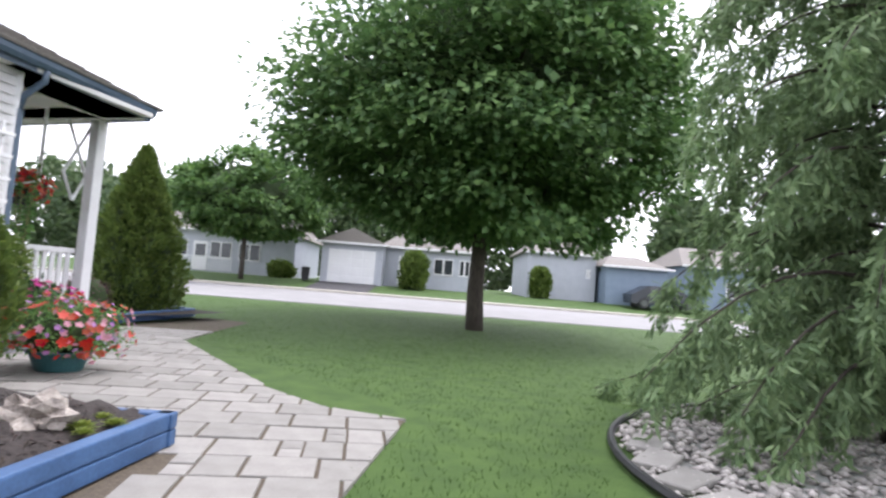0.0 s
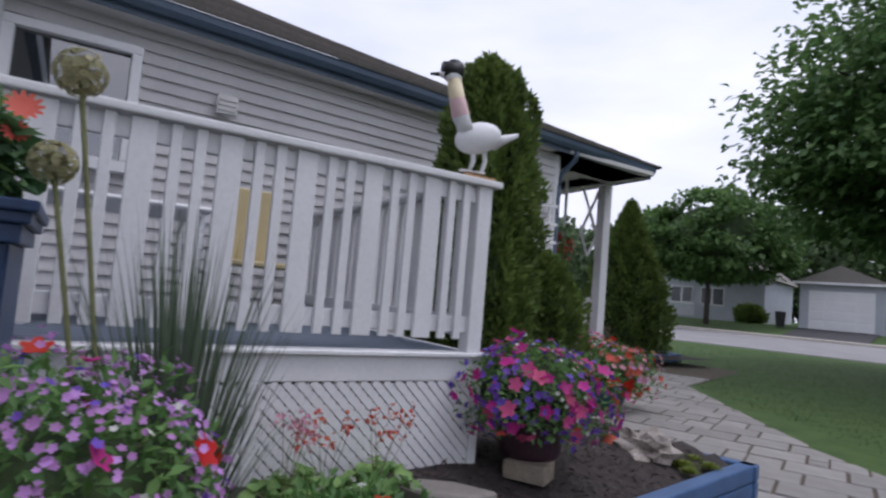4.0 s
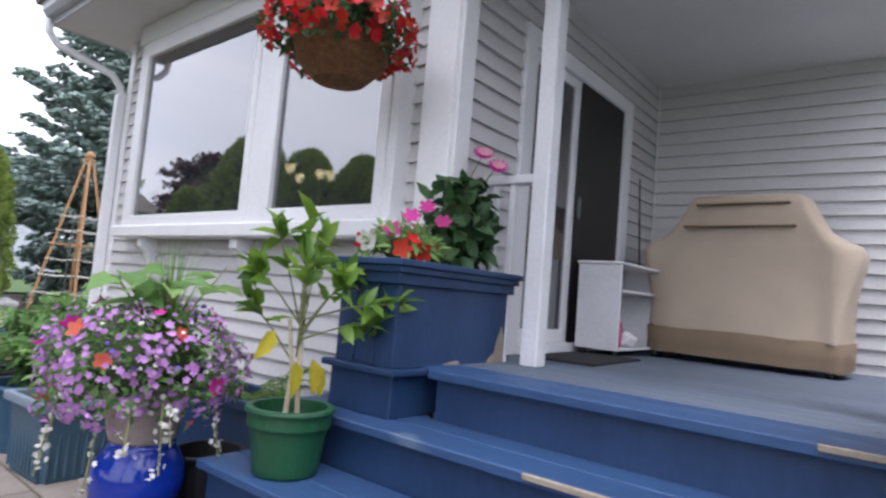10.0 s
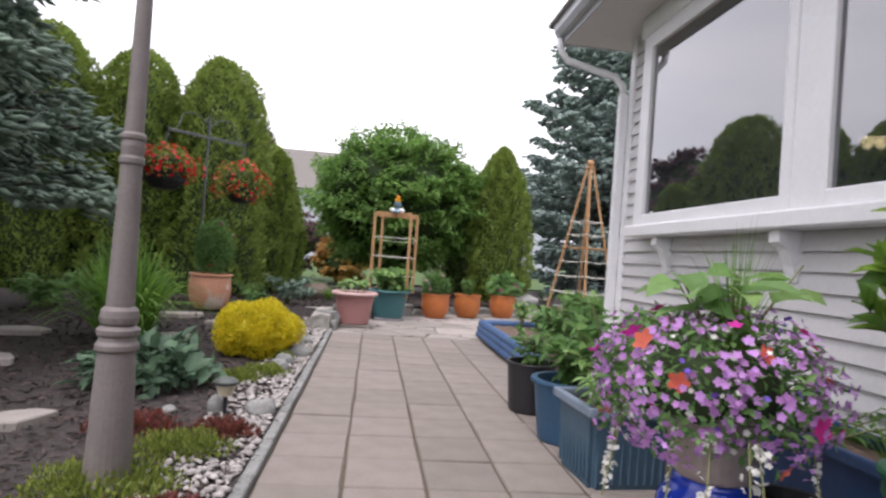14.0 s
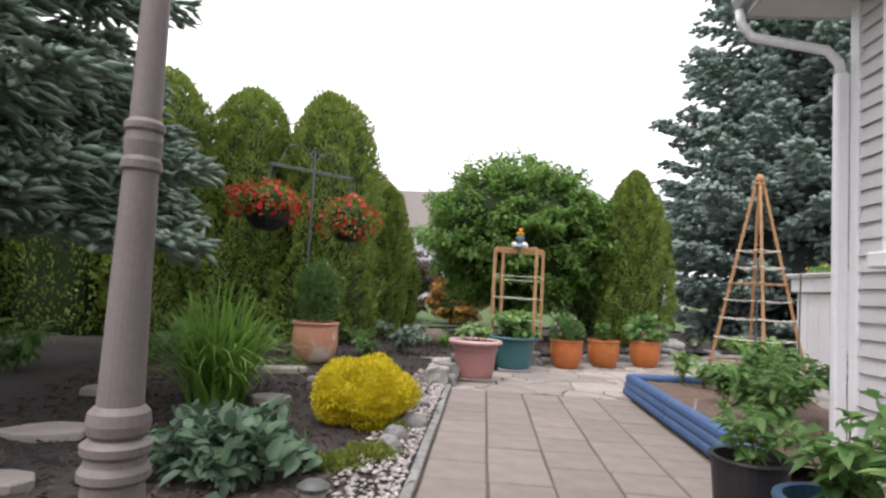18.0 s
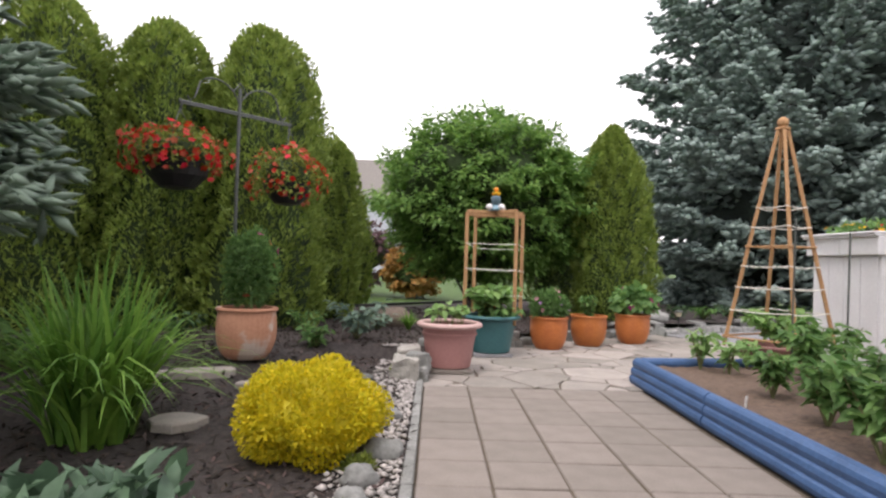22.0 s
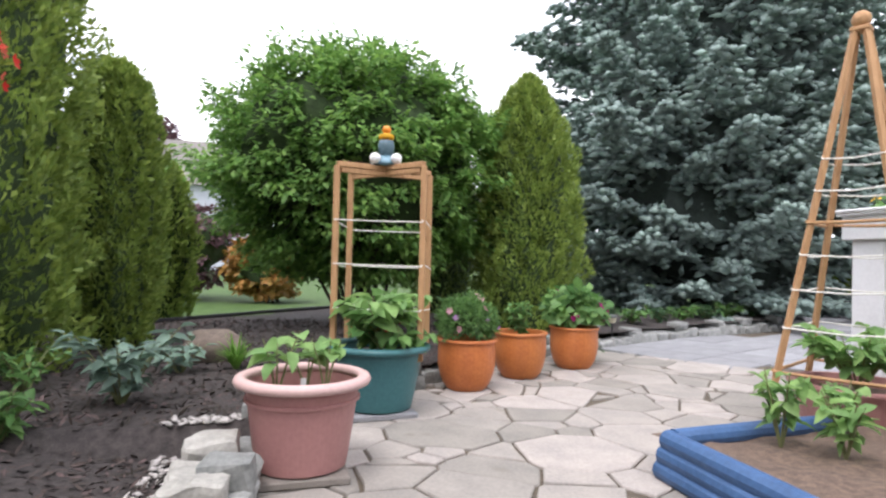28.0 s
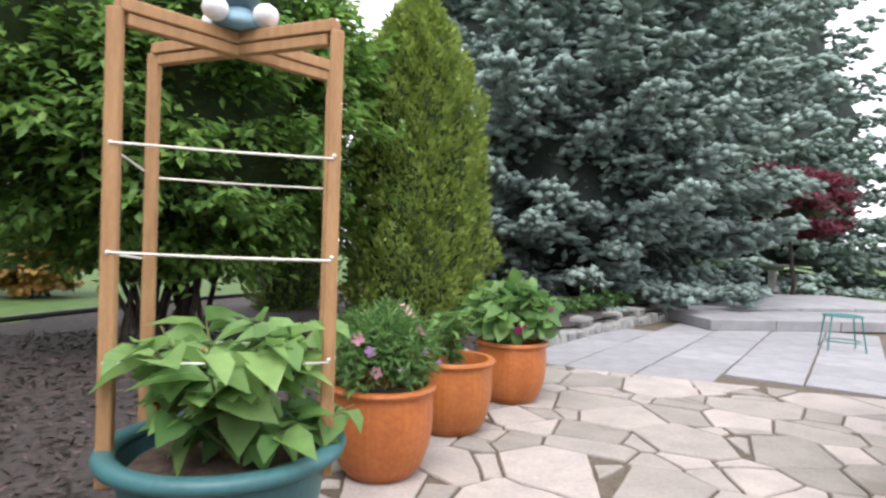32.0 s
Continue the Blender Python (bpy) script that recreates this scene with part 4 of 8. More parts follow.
tagged(leaves("mulch_chips", P, D, np.c_[rng.normal(0, 0.5, (len(P), 2)), np.ones(len(P))], rng.uniform(0.03, 0.10, len(P)), rng.uniform(0.010, 0.028, len(P)), M_CHIP, fold=0.1), "loose dark mulch chips", "mulch", kind="stuff")

# joint bed under the slabs, then the slabs themselves
SY = -0.10      # where the slabs meet the flagstones
base = tagged(part("pavement_base", box(-0.5, 5.3, -12.0, 4.3, -0.06, -0.012), M_JOINT), "soil between the paving slabs", "pavement", kind="structure")
pav = tagged(thing("pavement_slabs", "square buff concrete slabs in rows along the patio", "pavement", kind="structure"))
slab = [mesh_of("slab", [], [], M_PAVER) for _ in range(3)]
for k, me in enumerate(slab):
    bm = box(-T / 2 + 0.008, T / 2 - 0.008, -T / 2 + 0.008, T / 2 - 0.008, -0.05, 0.0, 0.007)
    bm.to_mesh(me); bm.free()
for j in range(27):
    for i in range(-1, 4):
        ob = link("slab", slab[(i + j) % 3], pav, m=pose(i * T + T / 2 + rng.normal(0, 0.002), SY - (j + 0.5) * T + rng.normal(0, 0.002), rng.normal(0, 0.0022), rng.normal(0, 0.25), rng.normal(0, 0.25), rng.normal(0, 0.35)))

# crazy paving: cells of scattered seeds, shrunk to leave joints
flag = tagged(thing("pavement_flagstone", "irregular buff and grey flagstones laid as crazy paving", "pavement", kind="structure"))
seeds = []
r2 = random.Random(5)
tries = 0
while tries < 6000:
    tries += 1
    p = (r2.uniform(-0.9, 6.4), r2.uniform(-0.5, 5.8))
    if all((p[0] - q[0]) ** 2 + ((p[1] - q[1]) * 1.35 + (p[0] - q[0]) * 0.35) ** 2 > (0.17 + q[2] * 0.8) ** 2 for q in seeds):
        seeds.append((*p, r2.choice((0.0, 0.03, 0.08, 0.16, 0.26, 0.36))))
for p in seeds:
    poly = [(p[0] - 1, p[1] - 1), (p[0] + 1, p[1] - 1), (p[0] + 1, p[1] + 1), (p[0] - 1, p[1] + 1)]
    for q in seeds:
        d = math.hypot(q[0] - p[0], q[1] - p[1])
        if q is not p and d < 2.2:
            a, b = (q[0] - p[0]) / d, (q[1] - p[1]) / d
            poly = clip_poly(poly, a, b, a * p[0] + b * p[1] + min(max(d / 2 + (p[2] ** 2 - q[2] ** 2) / (2 * d), 0.06), d - 0.06) - 0.009)
    poly = clip_poly(poly, 0, -1, -0.012 - SY)
    poly = clip_poly(poly, -1, 0, 0.46)
    poly = clip_poly(poly, 0.78, 0.62, 0.78 * 5.1 + 0.62 * 3.1)
    if len(poly) < 3 or (p[0] > -0.4 and p[1] > edge_y(p[0]) + 0.5):
        continue
    # broken, uneven outline
    rough = []
    for (x0, y0), (x1, y1) in zip(poly, poly[1:] + poly[:1]):
        L = math.hypot(x1 - x0, y1 - y0)
        m = max(1, int(L / 0.11))
        for k in range(m):
            f = k / m
            nx, ny = x0 + (x1 - x0) * f, y0 + (y1 - y0) * f
            w = 0.022 * noise.noise(Vector((nx * 8, ny * 8, 2)))
            rough.append((nx + w, ny + w * 0.7))
    if abs(sum(a[0] * b[1] - a[1] * b[0] for a, b in zip(rough, rough[1:] + rough[:1]))) < 0.02:
        continue
    part("flagstone", prism(rough, -0.05, 0.004 + r2.uniform(-0.004, 0.006), inset=0.008), M_FLAG, flag)

# grey slabs and a low platform further round the house
gs = tagged(thing("pavement_grey", "large grey concrete slabs beyond the flagstones", "pavement", kind="structure"))
for i in range(9):
    for j in range(7):
        x, y = 4.9 + i * 0.62 - j * 0.30, 2.1 + j * 0.62 + i * 0.28
        if 0.78 * x + 0.62 * y > 0.78 * 5.1 + 0.62 * 3.1 + 0.12 and y < edge_y(x) - 0.2:
            part("slab", box(-0.334, 0.334, -0.334, 0.334, -0.05, 0.002, 0.006), M_SLATE, gs, m=pose(x, y, rng.normal(0, 0.002), 0, 0, 25 + rng.normal(0, 0.4)))
tagged(part("pavement_underlay", box(5.2, 12.0, -3.0, 7.2, -0.06, -0.02), M_JOINT), "dark sand bed under grey slabs", "pavement", kind="structure")
plat = tagged(thing("platform", "low grey stone step up to an upper terrace", "step", kind="structure"))
for k in range(5):
    part("step_slab", box(k * 1.1, k * 1.1 + 1.09, 0, 3.4, 0.0, 0.17, 0.01), M_SLATE, plat, m=pose(8.2, 5.55, 0, 0, 0, -24))
    part("step_slab", box(k * 1.1, k * 1.1 + 1.09, 1.2, 4.4, 0.17, 0.24, 0.01), M_SLATE, plat, m=pose(8.7, 5.60, 0, 0, 0, -24))

# edging stones of the back bed
es = tagged(thing("stone_edging", "rough grey stones edging the raised mulch bed", "stone edging", kind="structure"))
acc, k = 0.0, 0
for (x0, y0), (x1, y1) in zip(EDGE, EDGE[1:]):
    L = math.hypot(x1 - x0, y1 - y0)
    u = 0.0
    while u < L - 0.05:
        w = r2.uniform(0.20, 0.36)
        f = (u + w / 2) / L
        x, y = x0 + (x1 - x0) * f, y0 + (y1 - y0) * f
        for lay in range(1 if k % 4 else 2):
            h = r2.uniform(0.10, 0.15) if x > 0.4 else r2.uniform(0.14, 0.19)
            bm = box(-w * 0.5, w * 0.5, -0.12, 0.12, -0.03, h, 0.035, seg=2)
            for v in bm.verts:
                v.co += 0.05 * noise.noise_vector(v.co * 7 + Vector((k * 3.1, lay * 9, 0)))
            part("edging_stone", bm, M_STONE, es, m=pose(x, y + 0.02 + lay * 0.06, lay * 0.11, 0, 0, math.degrees(math.atan2(y1 - y0, x1 - x0)) + r2.uniform(-8, 8)))
        u += w
        k += 1
# narrow kerb along the left of the patio
kb = tagged(thing("kerb_patio", "narrow grey concrete edging strip along the patio", "kerb", kind="structure"))
for k in range(13):
    part("kerb_block", box(-0.505, -0.437, -7.4 + k * 0.58, -7.4 + k * 0.58 + 0.572, -0.05, 0.035 + 0.004 * (k % 3), 0.008), M_STONE, kb)


def pebbles(name, pts, size, label, material=M_PEBBLE):
    """Loose rounded stones, one joined mesh."""
    base = np.array([(0, 0, 1), (0.9, 0, 0.2), (0.28, 0.86, 0.2), (-0.73, 0.53, 0.2), (-0.73, -0.53, 0.2), (0.28, -0.86, 0.2), (0, 0, -0.6)], float)
    fc = np.array([(0, 1, 2), (0, 2, 3), (0, 3, 4), (0, 4, 5), (0, 5, 1), (6, 2, 1), (6, 3, 2), (6, 4, 3), (6, 5, 4), (6, 1, 5)])
    n = len(pts)
    s = size * rng.uniform(0.45, 1.3, (n, 1)) * rng.uniform(0.7, 1.3, (n, 3)) * np.array([1, 1, 0.62])
    a = rng.uniform(0, 6.28, n)
    V = base[None] * s[:, None]
    V = V + rng.normal(0, 0.12, V.shape) * s[:, None]
    X = V[..., 0] * np.cos(a)[:, None] - V[..., 1] * np.sin(a)[:, None]
    Y = V[..., 0] * np.sin(a)[:, None] + V[..., 1] * np.cos(a)[:, None]
    V = np.stack([X, Y, V[..., 2]], -1) + pts[:, None]
    F = (fc[None] + np.arange(n)[:, None, None] * 7).reshape(-1, 3)
    return tagged(link(name, np_mesh(name, V.reshape(-1, 3), F, material, True)), label, "pebbles", kind="stuff")


n = 2600
px_, py_ = -0.52 - 0.42 * rng.random(n) ** 1.3, rng.uniform(-6.9, 1.2, n)
pebbles("pebble_strip", np.c_[px_, py_, [bed_z(a, b) + 0.012 for a, b in zip(px_, py_)]], 0.026, "pale mixed pebbles strewn along the patio kerb")
for x, y, sx, sy, sz, lab in ((-0.61, -4.58, 0.10, 0.08, 0.075, "rounded blue-grey garden stone on pebbles"), (-0.92, -4.52, 0.05, 0.045, 0.08, "pale upright egg-shaped stone on pebbles"), (-0.72, -2.75, 0.10, 0.08, 0.07, "rounded grey garden stone on pebbles"),
                              (-0.64, -2.35, 0.13, 0.10, 0.08, "rounded pale grey garden stone on pebbles"), (-0.66, -1.5, 0.09, 0.08, 0.06, "small rounded grey stone on pebbles"), (-0.72, -3.1, 0.09, 0.07, 0.07, "white quartz garden stone on pebbles"), (-1.2, -4.6, 0.05, 0.04, 0.04, "white quartz stone on mulch"),
                              (-0.62, 0.15, 0.17, 0.22, 0.17, "large pale limestone block at the bed corner"), (-0.60, 0.55, 0.15, 0.18, 0.20, "large pale limestone block beside the pink pot"), (-0.97, 3.35, 0.30, 0.20, 0.20, "big brownish boulder in the mulch bed"), (3.9, 5.35, 0.24, 0.18, 0.15, "rounded pale boulder on the bed edge")):
    if "block" in lab:
        bm = box(-sx * 0.8, sx * 0.8, -sy * 0.85, sy * 0.85, -sz * 0.7, sz * 0.75, 0.03, seg=2)
        bmesh.ops.subdivide_edges(bm, edges=[e for e in bm.edges if e.calc_length() > 0.1], cuts=3, use_grid_fill=True)
        for v in bm.verts:
            v.co += 0.03 * noise.noise_vector(v.co * 9 + Vector((x * 30, y * 30, 0)))
    else:
        bm = lump((0, 0, 0), (sx, sy, sz), 3, 0.25, 1.5, int(abs(x * 100)))
    tagged(part("garden_stone", bm, M_LIME if "block" in lab else M_BROWNROCK if "brown" in lab else M_STONE, smooth="block" not in lab, m=pose(x, y, bed_z(x, y) + sz * 0.5)), lab, "stone")
for x, y, w, d in ((-2.03, -2.02, 0.20, 0.17), (-2.30, -0.95, 0.34, 0.14), (-3.1, -3.4, 0.30, 0.22), (-1.75, -1.0, 0.24, 0.10), (-2.66, -4.35, 0.24, 0.16), (-1.95, -5.0, 0.22, 0.14), (-3.5, -2.1, 0.30, 0.2)):
    poly = [(w * math.cos(a) * r2.uniform(0.75, 1.1), d * math.sin(a) * r2.uniform(0.75, 1.1)) for a in [i * math.pi / 4 for i in range(8)]]
    tagged(part("stepping_stone", prism(poly, -0.03, 0.03, inset=0.01), M_FLAG, m=pose(x, y, bed_z(x, y) + 0.025, 0, 0, r2.uniform(0, 40))), "flat pale stepping stone set in the mulch", "stepping stone", group="stepping stones")

# raised vegetable bed of blue half-round logs
lb = tagged(thing("raised_bed", "raised vegetable bed edged with blue painted logs", "raised bed"))
for lay in range(3):
    z, off = 0.05 + lay * 0.083, lay * 0.012
    for x0, y0, x1, y1 in ((1.79 + off, 0.32 - off, 1.79 + off, -1.35), (1.79 + off, -1.37, 1.79 + off, -3.30), (1.83 + off, 0.32 - off, 3.50, 0.46)):
        part("log", tube([(x0, y0, z), ((x0 + x1) / 2, (y0 + y1) / 2, z + 0.004), (x1, y1, z)], 0.058, 12), M_BLUEBED, lb, smooth=False)
part("soil", sheet("soil", 1.84, 3.5, -3.4, 0.5, 0.12, lambda x, y: 0.19, M_SOIL) and box(1.84, 2.4, -3.4, 0.3, 0.0, 0.05), M_SOIL, lb)
link("soil_top", sheet("soil_top", 1.82, 3.5, -3.36, 0.48, 0.08, lambda x, y: 0.20 + 0.03 * noise.noise(Vector((x * 5, y * 5, 0))), M_SOIL), lb)
tagged(part("plant_label", box(-0.012, 0.012, -0.002, 0.002, 0, 0.10), M_VINYL, m=pose(1.98, -1.55, 0.2, 8, 0, 20)), "small white plastic plant label in soil", "plant label")

# ---------- front garden ----------
fpv = tagged(thing("pavement_front", "grey concrete pavers of mixed size in the front path", "pavement", kind="structure"))
tagged(link("pavement_front_base", mesh_of("pfb", [(0.75, -12.6, -0.014), (1.27, -15.8, -0.014), (2.1, -15.85, -0.014), (2.95, -16.3, -0.014), (6.4, -19.1, -0.014), (7.9, -23.2, -0.014), (9.2, -23.3, -0.014), (8.4, -19.2, -0.014), (7.2, -14.5, -0.014), (2.0, -12.0, -0.014)], [tuple(range(10))], M_JOINT)), "sand joints under the front path pavers", "pavement", kind="structure")
FRONT = [(1.27, -15.8), (2.1, -15.85), (2.95, -16.3), (6.4, -19.1), (7.9, -23.2)]
ang = math.radians(24)
ca, sa = math.cos(ang), math.sin(ang)
for i in range(-16, 26):
    for j in range(-16, 26):
        big = (i * 7 + j * 3) % 5
        u0, v0 = i * 0.46 + (j % 2) * 0.16, j * 0.42
        w, d = (0.44, 0.40)
        cells = [(u0, v0, w, d)] if big else [(u0, v0, w * 0.62, d), (u0 + w * 0.65, v0, w * 0.35, d * 0.48), (u0 + w * 0.65, v0 + d * 0.52, w * 0.35, d * 0.48)]
        for a, b, w1, d1 in cells:
            x, y = 3.0 + (a + w1 / 2) * ca - (b + d1 / 2) * sa, -15.0 + (a + w1 / 2) * sa + (b + d1 / 2) * ca
            if x > 9.0 or y > -12.2:
                continue
            poly = [(x + sx * w1 * ca - sy * d1 * sa, y + sx * w1 * sa + sy * d1 * ca) for sx, sy in ((-0.5, -0.5), (0.5, -0.5), (0.5, 0.5), (-0.5, 0.5))]
            poly = clip_poly(poly, -1.0, -0.16, -0.75 - 12.6 * -0.16 - 0.16 * 0.0)
            for (fx0, fy0), (fx1, fy1) in zip(FRONT, FRONT[1:]):
                if (fx0 <= x or fx0 < 1.3) and (x < fx1 or fx1 > 7):
                    L = math.hypot(fx1 - fx0, fy1 - fy0)
                    na, nb = (fy1 - fy0) / L, -(fx1 - fx0) / L
                    poly = clip_poly(poly, na, nb, na * fx0 + nb * fy0) if poly else poly
            if len(poly) < 3 or abs(sum(p[0] * q[1] - p[1] * q[0] for p, q in zip(poly, poly[1:] + poly[:1]))) < 0.01:
                continue
            if x > 2.1 and y > -14.0 + (x - 2.36) * 0.34:
                continue
            mx, my = sum(p[0] for p in poly) / len(poly), sum(p[1] for p in poly) / len(poly)
            part("paver", prism([((p[0] - mx) * 0.984, (p[1] - my) * 0.984) for p in poly], -0.05, rng.normal(0, 0.003), inset=0.006), M_PAVER2, fpv, m=pose(mx, my, 0))

# flower bed by the deck, edged with blue timbers
fb = tagged(thing("flower_bed_frame", "blue painted timbers edging the bed by the deck", "timber edging"))
CN, NE, FE = Vector((2.36, -14.15, 0)), Vector((1.80, -11.2, 0)), Vector((6.3, -12.75, 0))


def timber(a, b, z0, z1, w, parent, material=M_BLUEBED):
    u = (b - a)
    part("timber", box(0, u.length, 0.0, w, z0, z1, 0.014, seg=2), material, parent, m=Matrix.Translation(a) @ Matrix.Rotation(math.atan2(u.y, u.x), 4, "Z"))


for z0, z1 in ((0.0, 0.108), (0.114, 0.222)):
    timber(CN, FE, z0, z1, 0.11, fb)
    timber(NE, CN, z0, z1, 0.11, fb)


def bed2_z(x, y):
    return 0.15 + 0.16 * min(1, max(0, (x - 2.2) / 0.8)) + 0.03 * noise.noise(Vector((x * 2, y * 2, 5)))


tagged(link("mulch_front", sheet("mulch_front", 1.7, 6.6, -14.2, -9.0, 0.10, bed2_z, M_MULCH, lambda x, y: x > 1.92 + (-11.2 - y) * 0.19 and y > -14.02 + (x - 2.36) * 0.355 and not (x > 2.95 and y > -12.0) and not (y > -10.1 and x > 1.4))), "dark mulch in the bed by the deck", "mulch bed", kind="structure")
n = 9000
cx, cy = rng.uniform(1.9, 5, n), rng.uniform(-14, -10.1, n)
ok = (cx > 2.0 + (-11.2 - cy) * 0.19) & (cy > -13.95 + (cx - 2.36) * 0.355)
P = np.array([(a, b, bed2_z(a, b) + 0.006) for a, b in zip(cx[ok], cy[ok])])
tagged(leaves("mulch_chips", P, np.c_[rng.normal(size=(len(P), 2)), rng.normal(0, 0.35, len(P))], np.c_[rng.normal(0, 0.5, (len(P), 2)), np.ones(len(P))], rng.uniform(0.025, 0.07, len(P)), 0.014, M_CHIP, fold=0.1), "loose dark mulch chips by the deck", "mulch", kind="stuff")
tagged(part("stepping_stone", prism([(-0.26, -0.12), (0.02, -0.17), (0.24, -0.06), (0.18, 0.10), (-0.05, 0.17), (-0.24, 0.08)], -0.03, 0.035, inset=0.012), M_FLAG, m=pose(2.50, -11.6, 0.245, 4, 6, 20)), "flat buff stone lying on mulch by the deck", "stepping stone")
# second timber bed further along
fb2 = tagged(thing("flower_bed_frame", "blue painted timber edging round the conifer bed", "timber edging"))
timber(Vector((8.55, -19.1, 0)), Vector((9.45, -23.2, 0)), 0, 0.20, 0.12, fb2)
timber(Vector((9.45, -23.2, 0)), Vector((13, -24, 0)), 0, 0.20, 0.12, fb2)
timber(Vector((8.1, -15.5, 0)), Vector((8.5, -19.05, 0)), 0, 0.20, 0.12, fb2)
tagged(link("mulch_porch", sheet("mulch_porch", 8.6, 13.0, -23.3, -15.8, 0.3, lambda x, y: 0.16, M_MULCH)), "dark mulch in the bed by the front porch", "mulch bed", kind="structure")
# gravel bed under the weeping conifer
n = 5200
a_, r_ = rng.uniform(0, 6.28, n), np.sqrt(rng.random(n))
gx, gy = -3.2 + 2.62 * r_ * np.cos(a_), -16.2 + 2.9 * r_ * np.sin(a_)
pebbles("gravel_bed", np.c_[gx, gy, np.full(n, -0.01) + rng.random(n) * 0.03], 0.05, "coarse pale pink-grey gravel under the conifer")
tagged(part("ground_gravel_base", lump((-3.2, -16.2, -0.06), (2.65, 2.92, 0.06), 3, 0.02), M_STONE, smooth=True), "grey gravel base under the conifer", "gravel", kind="structure")
tagged(part("trim_gravel_edge", tube([(-3.2 + 2.68 * math.cos(a), -16.2 + 2.95 * math.sin(a), 0.02) for a in np.linspace(-1.2, 2.2, 40)], 0.035, 6), M_BLACKPOT), "dark edging strip round the gravel bed", "edging", kind="structure")
for k, (ex, ey, er) in enumerate(((-0.50, -16.1, 80), (-0.55, -15.5, 72), (-0.72, -15.0, 58), (-0.95, -14.55, 48), (-1.3, -14.1, 38), (-1.75, -13.8, 28))):
    tagged(part("edging_slab", box(-0.25, 0.25, -0.14, 0.14, -0.04, 0.012, 0.01), M_PAVER2, m=pose(-3.2 + (ex + 3.2) * 0.88, -16.2 + (ey + 16.2) * 0.88, 0.03, 0, 0, er)), "pale paver laid flat beside the gravel", "paver", group="gravel edge pavers")

# ---------- trees and hedges ----------
def trunk_bm(base, top, r0, r1, seg=10, bend=0.1, seed=0):
    pts = []
    for k in range(6):
        f = k / 5
        p = Vector(base).lerp(Vector(top), f)
        p.x += bend * noise.noise(Vector((seed, f * 2, 0)))
        p.y += bend * noise.noise(Vector((seed, f * 2, 7)))
        pts.append(p)
    return tube(pts, r0, seg, taper=r1 / r0)


def thuja(x, y, z, h, r, label, n=9000, dark=False, seed=0, tops=1, spray=0.13, profile=None, name="arborvitae"):
    """Dense columnar evergreen: a lumpy body coloured as inner shade, clothed in upright fan sprays."""
    tr = thing(name, label, "evergreen", (x, y, z), group="")
    profile = profile or [(0.0, 0.72), (0.08, 0.92), (0.25, 1.0), (0.5, 0.96), (0.7, 0.82), (0.85, 0.70), (0.94, 0.50), (1.0, 0.12)]
    fz, fr = [p[0] for p in profile], [p[1] for p in profile]
    part("trunk", tube([(0, 0, -0.05), (0, 0, h * 0.3)], 0.07, 8), M_BARK, tr)

    def radius(f, a):
        k = np.interp(f, fz, fr) * r
        wob = 1 + 0.12 * np.sin(3 * a + seed * 1.7 + f * 5) + 0.08 * np.sin(7 * a - f * 11 + seed) + 0.07 * np.sin(11 * a + f * h * 6.1 + 2 * np.sin(f * h * 2.3))
        return k * wob

    def spread(f, a):
        rr = radius(f, a)
        px, py = rr * np.cos(a), rr * np.sin(a)
        if tops > 1:
            px = px + np.where(np.sin(a * 1 + seed) > 0, 1, -1) * r * 0.22 * np.clip(f - 0.55, 0, 1)
        return px, py

    bm = bmesh.new()
    rings = []
    for i in range(15):
        f = i / 14
        ring = []
        for k in range(20):
            a = 2 * math.pi * k / 20
            q = float(radius(f, a)) * 0.77
            ring.append(bm.verts.new((q * math.cos(a), q * math.sin(a), h * f * 0.97 + 0.03)))
        rings.append(ring)
    for p, q in zip(rings, rings[1:]):
        for k in range(20):
            bm.faces.new((p[k], p[(k + 1) % 20], q[(k + 1) % 20], q[k]))
    body = part("crown_shade", bm, M_LEAFSHADE, tr, smooth=True)
    f = rng.random(n) ** 0.9
    f = np.clip(f, 0.0, 0.995)
    a = rng.uniform(0, 2 * math.pi, n)
    clump = np.abs(np.sin(a * 5.5 + 1.3 * np.sin(f * h * 3.1 + seed)) * np.sin(f * h * 6.2 + 1.7 * np.sin(a * 4 + seed)))
    dep = 0.76 + 0.31 * clump ** 0.55 + rng.normal(0, 0.03, n)
    qx, qy = spread(f, a)
    P = np.c_[qx * dep, qy * dep, f * h + rng.normal(0, 0.03, n)]
    out = np.c_[np.cos(a), np.sin(a), np.zeros(n)]
    D = out * rng.uniform(0.25, 1.0, (n, 1)) + np.array([0, 0, 1]) * rng.uniform(0.3, 1.1, (n, 1)) + rng.normal(0, 0.35, (n, 3))
    N = np.cross(D, rng.normal(size=(n, 3)))
    leaves("crown", P, D, N, rng.uniform(0.6, 1.3, n) * spray, rng.uniform(0.25, 0.5, n) * spray, M_THUJADK if dark else M_THUJA, tr, fold=0.12, wide=0.6)
    return tr


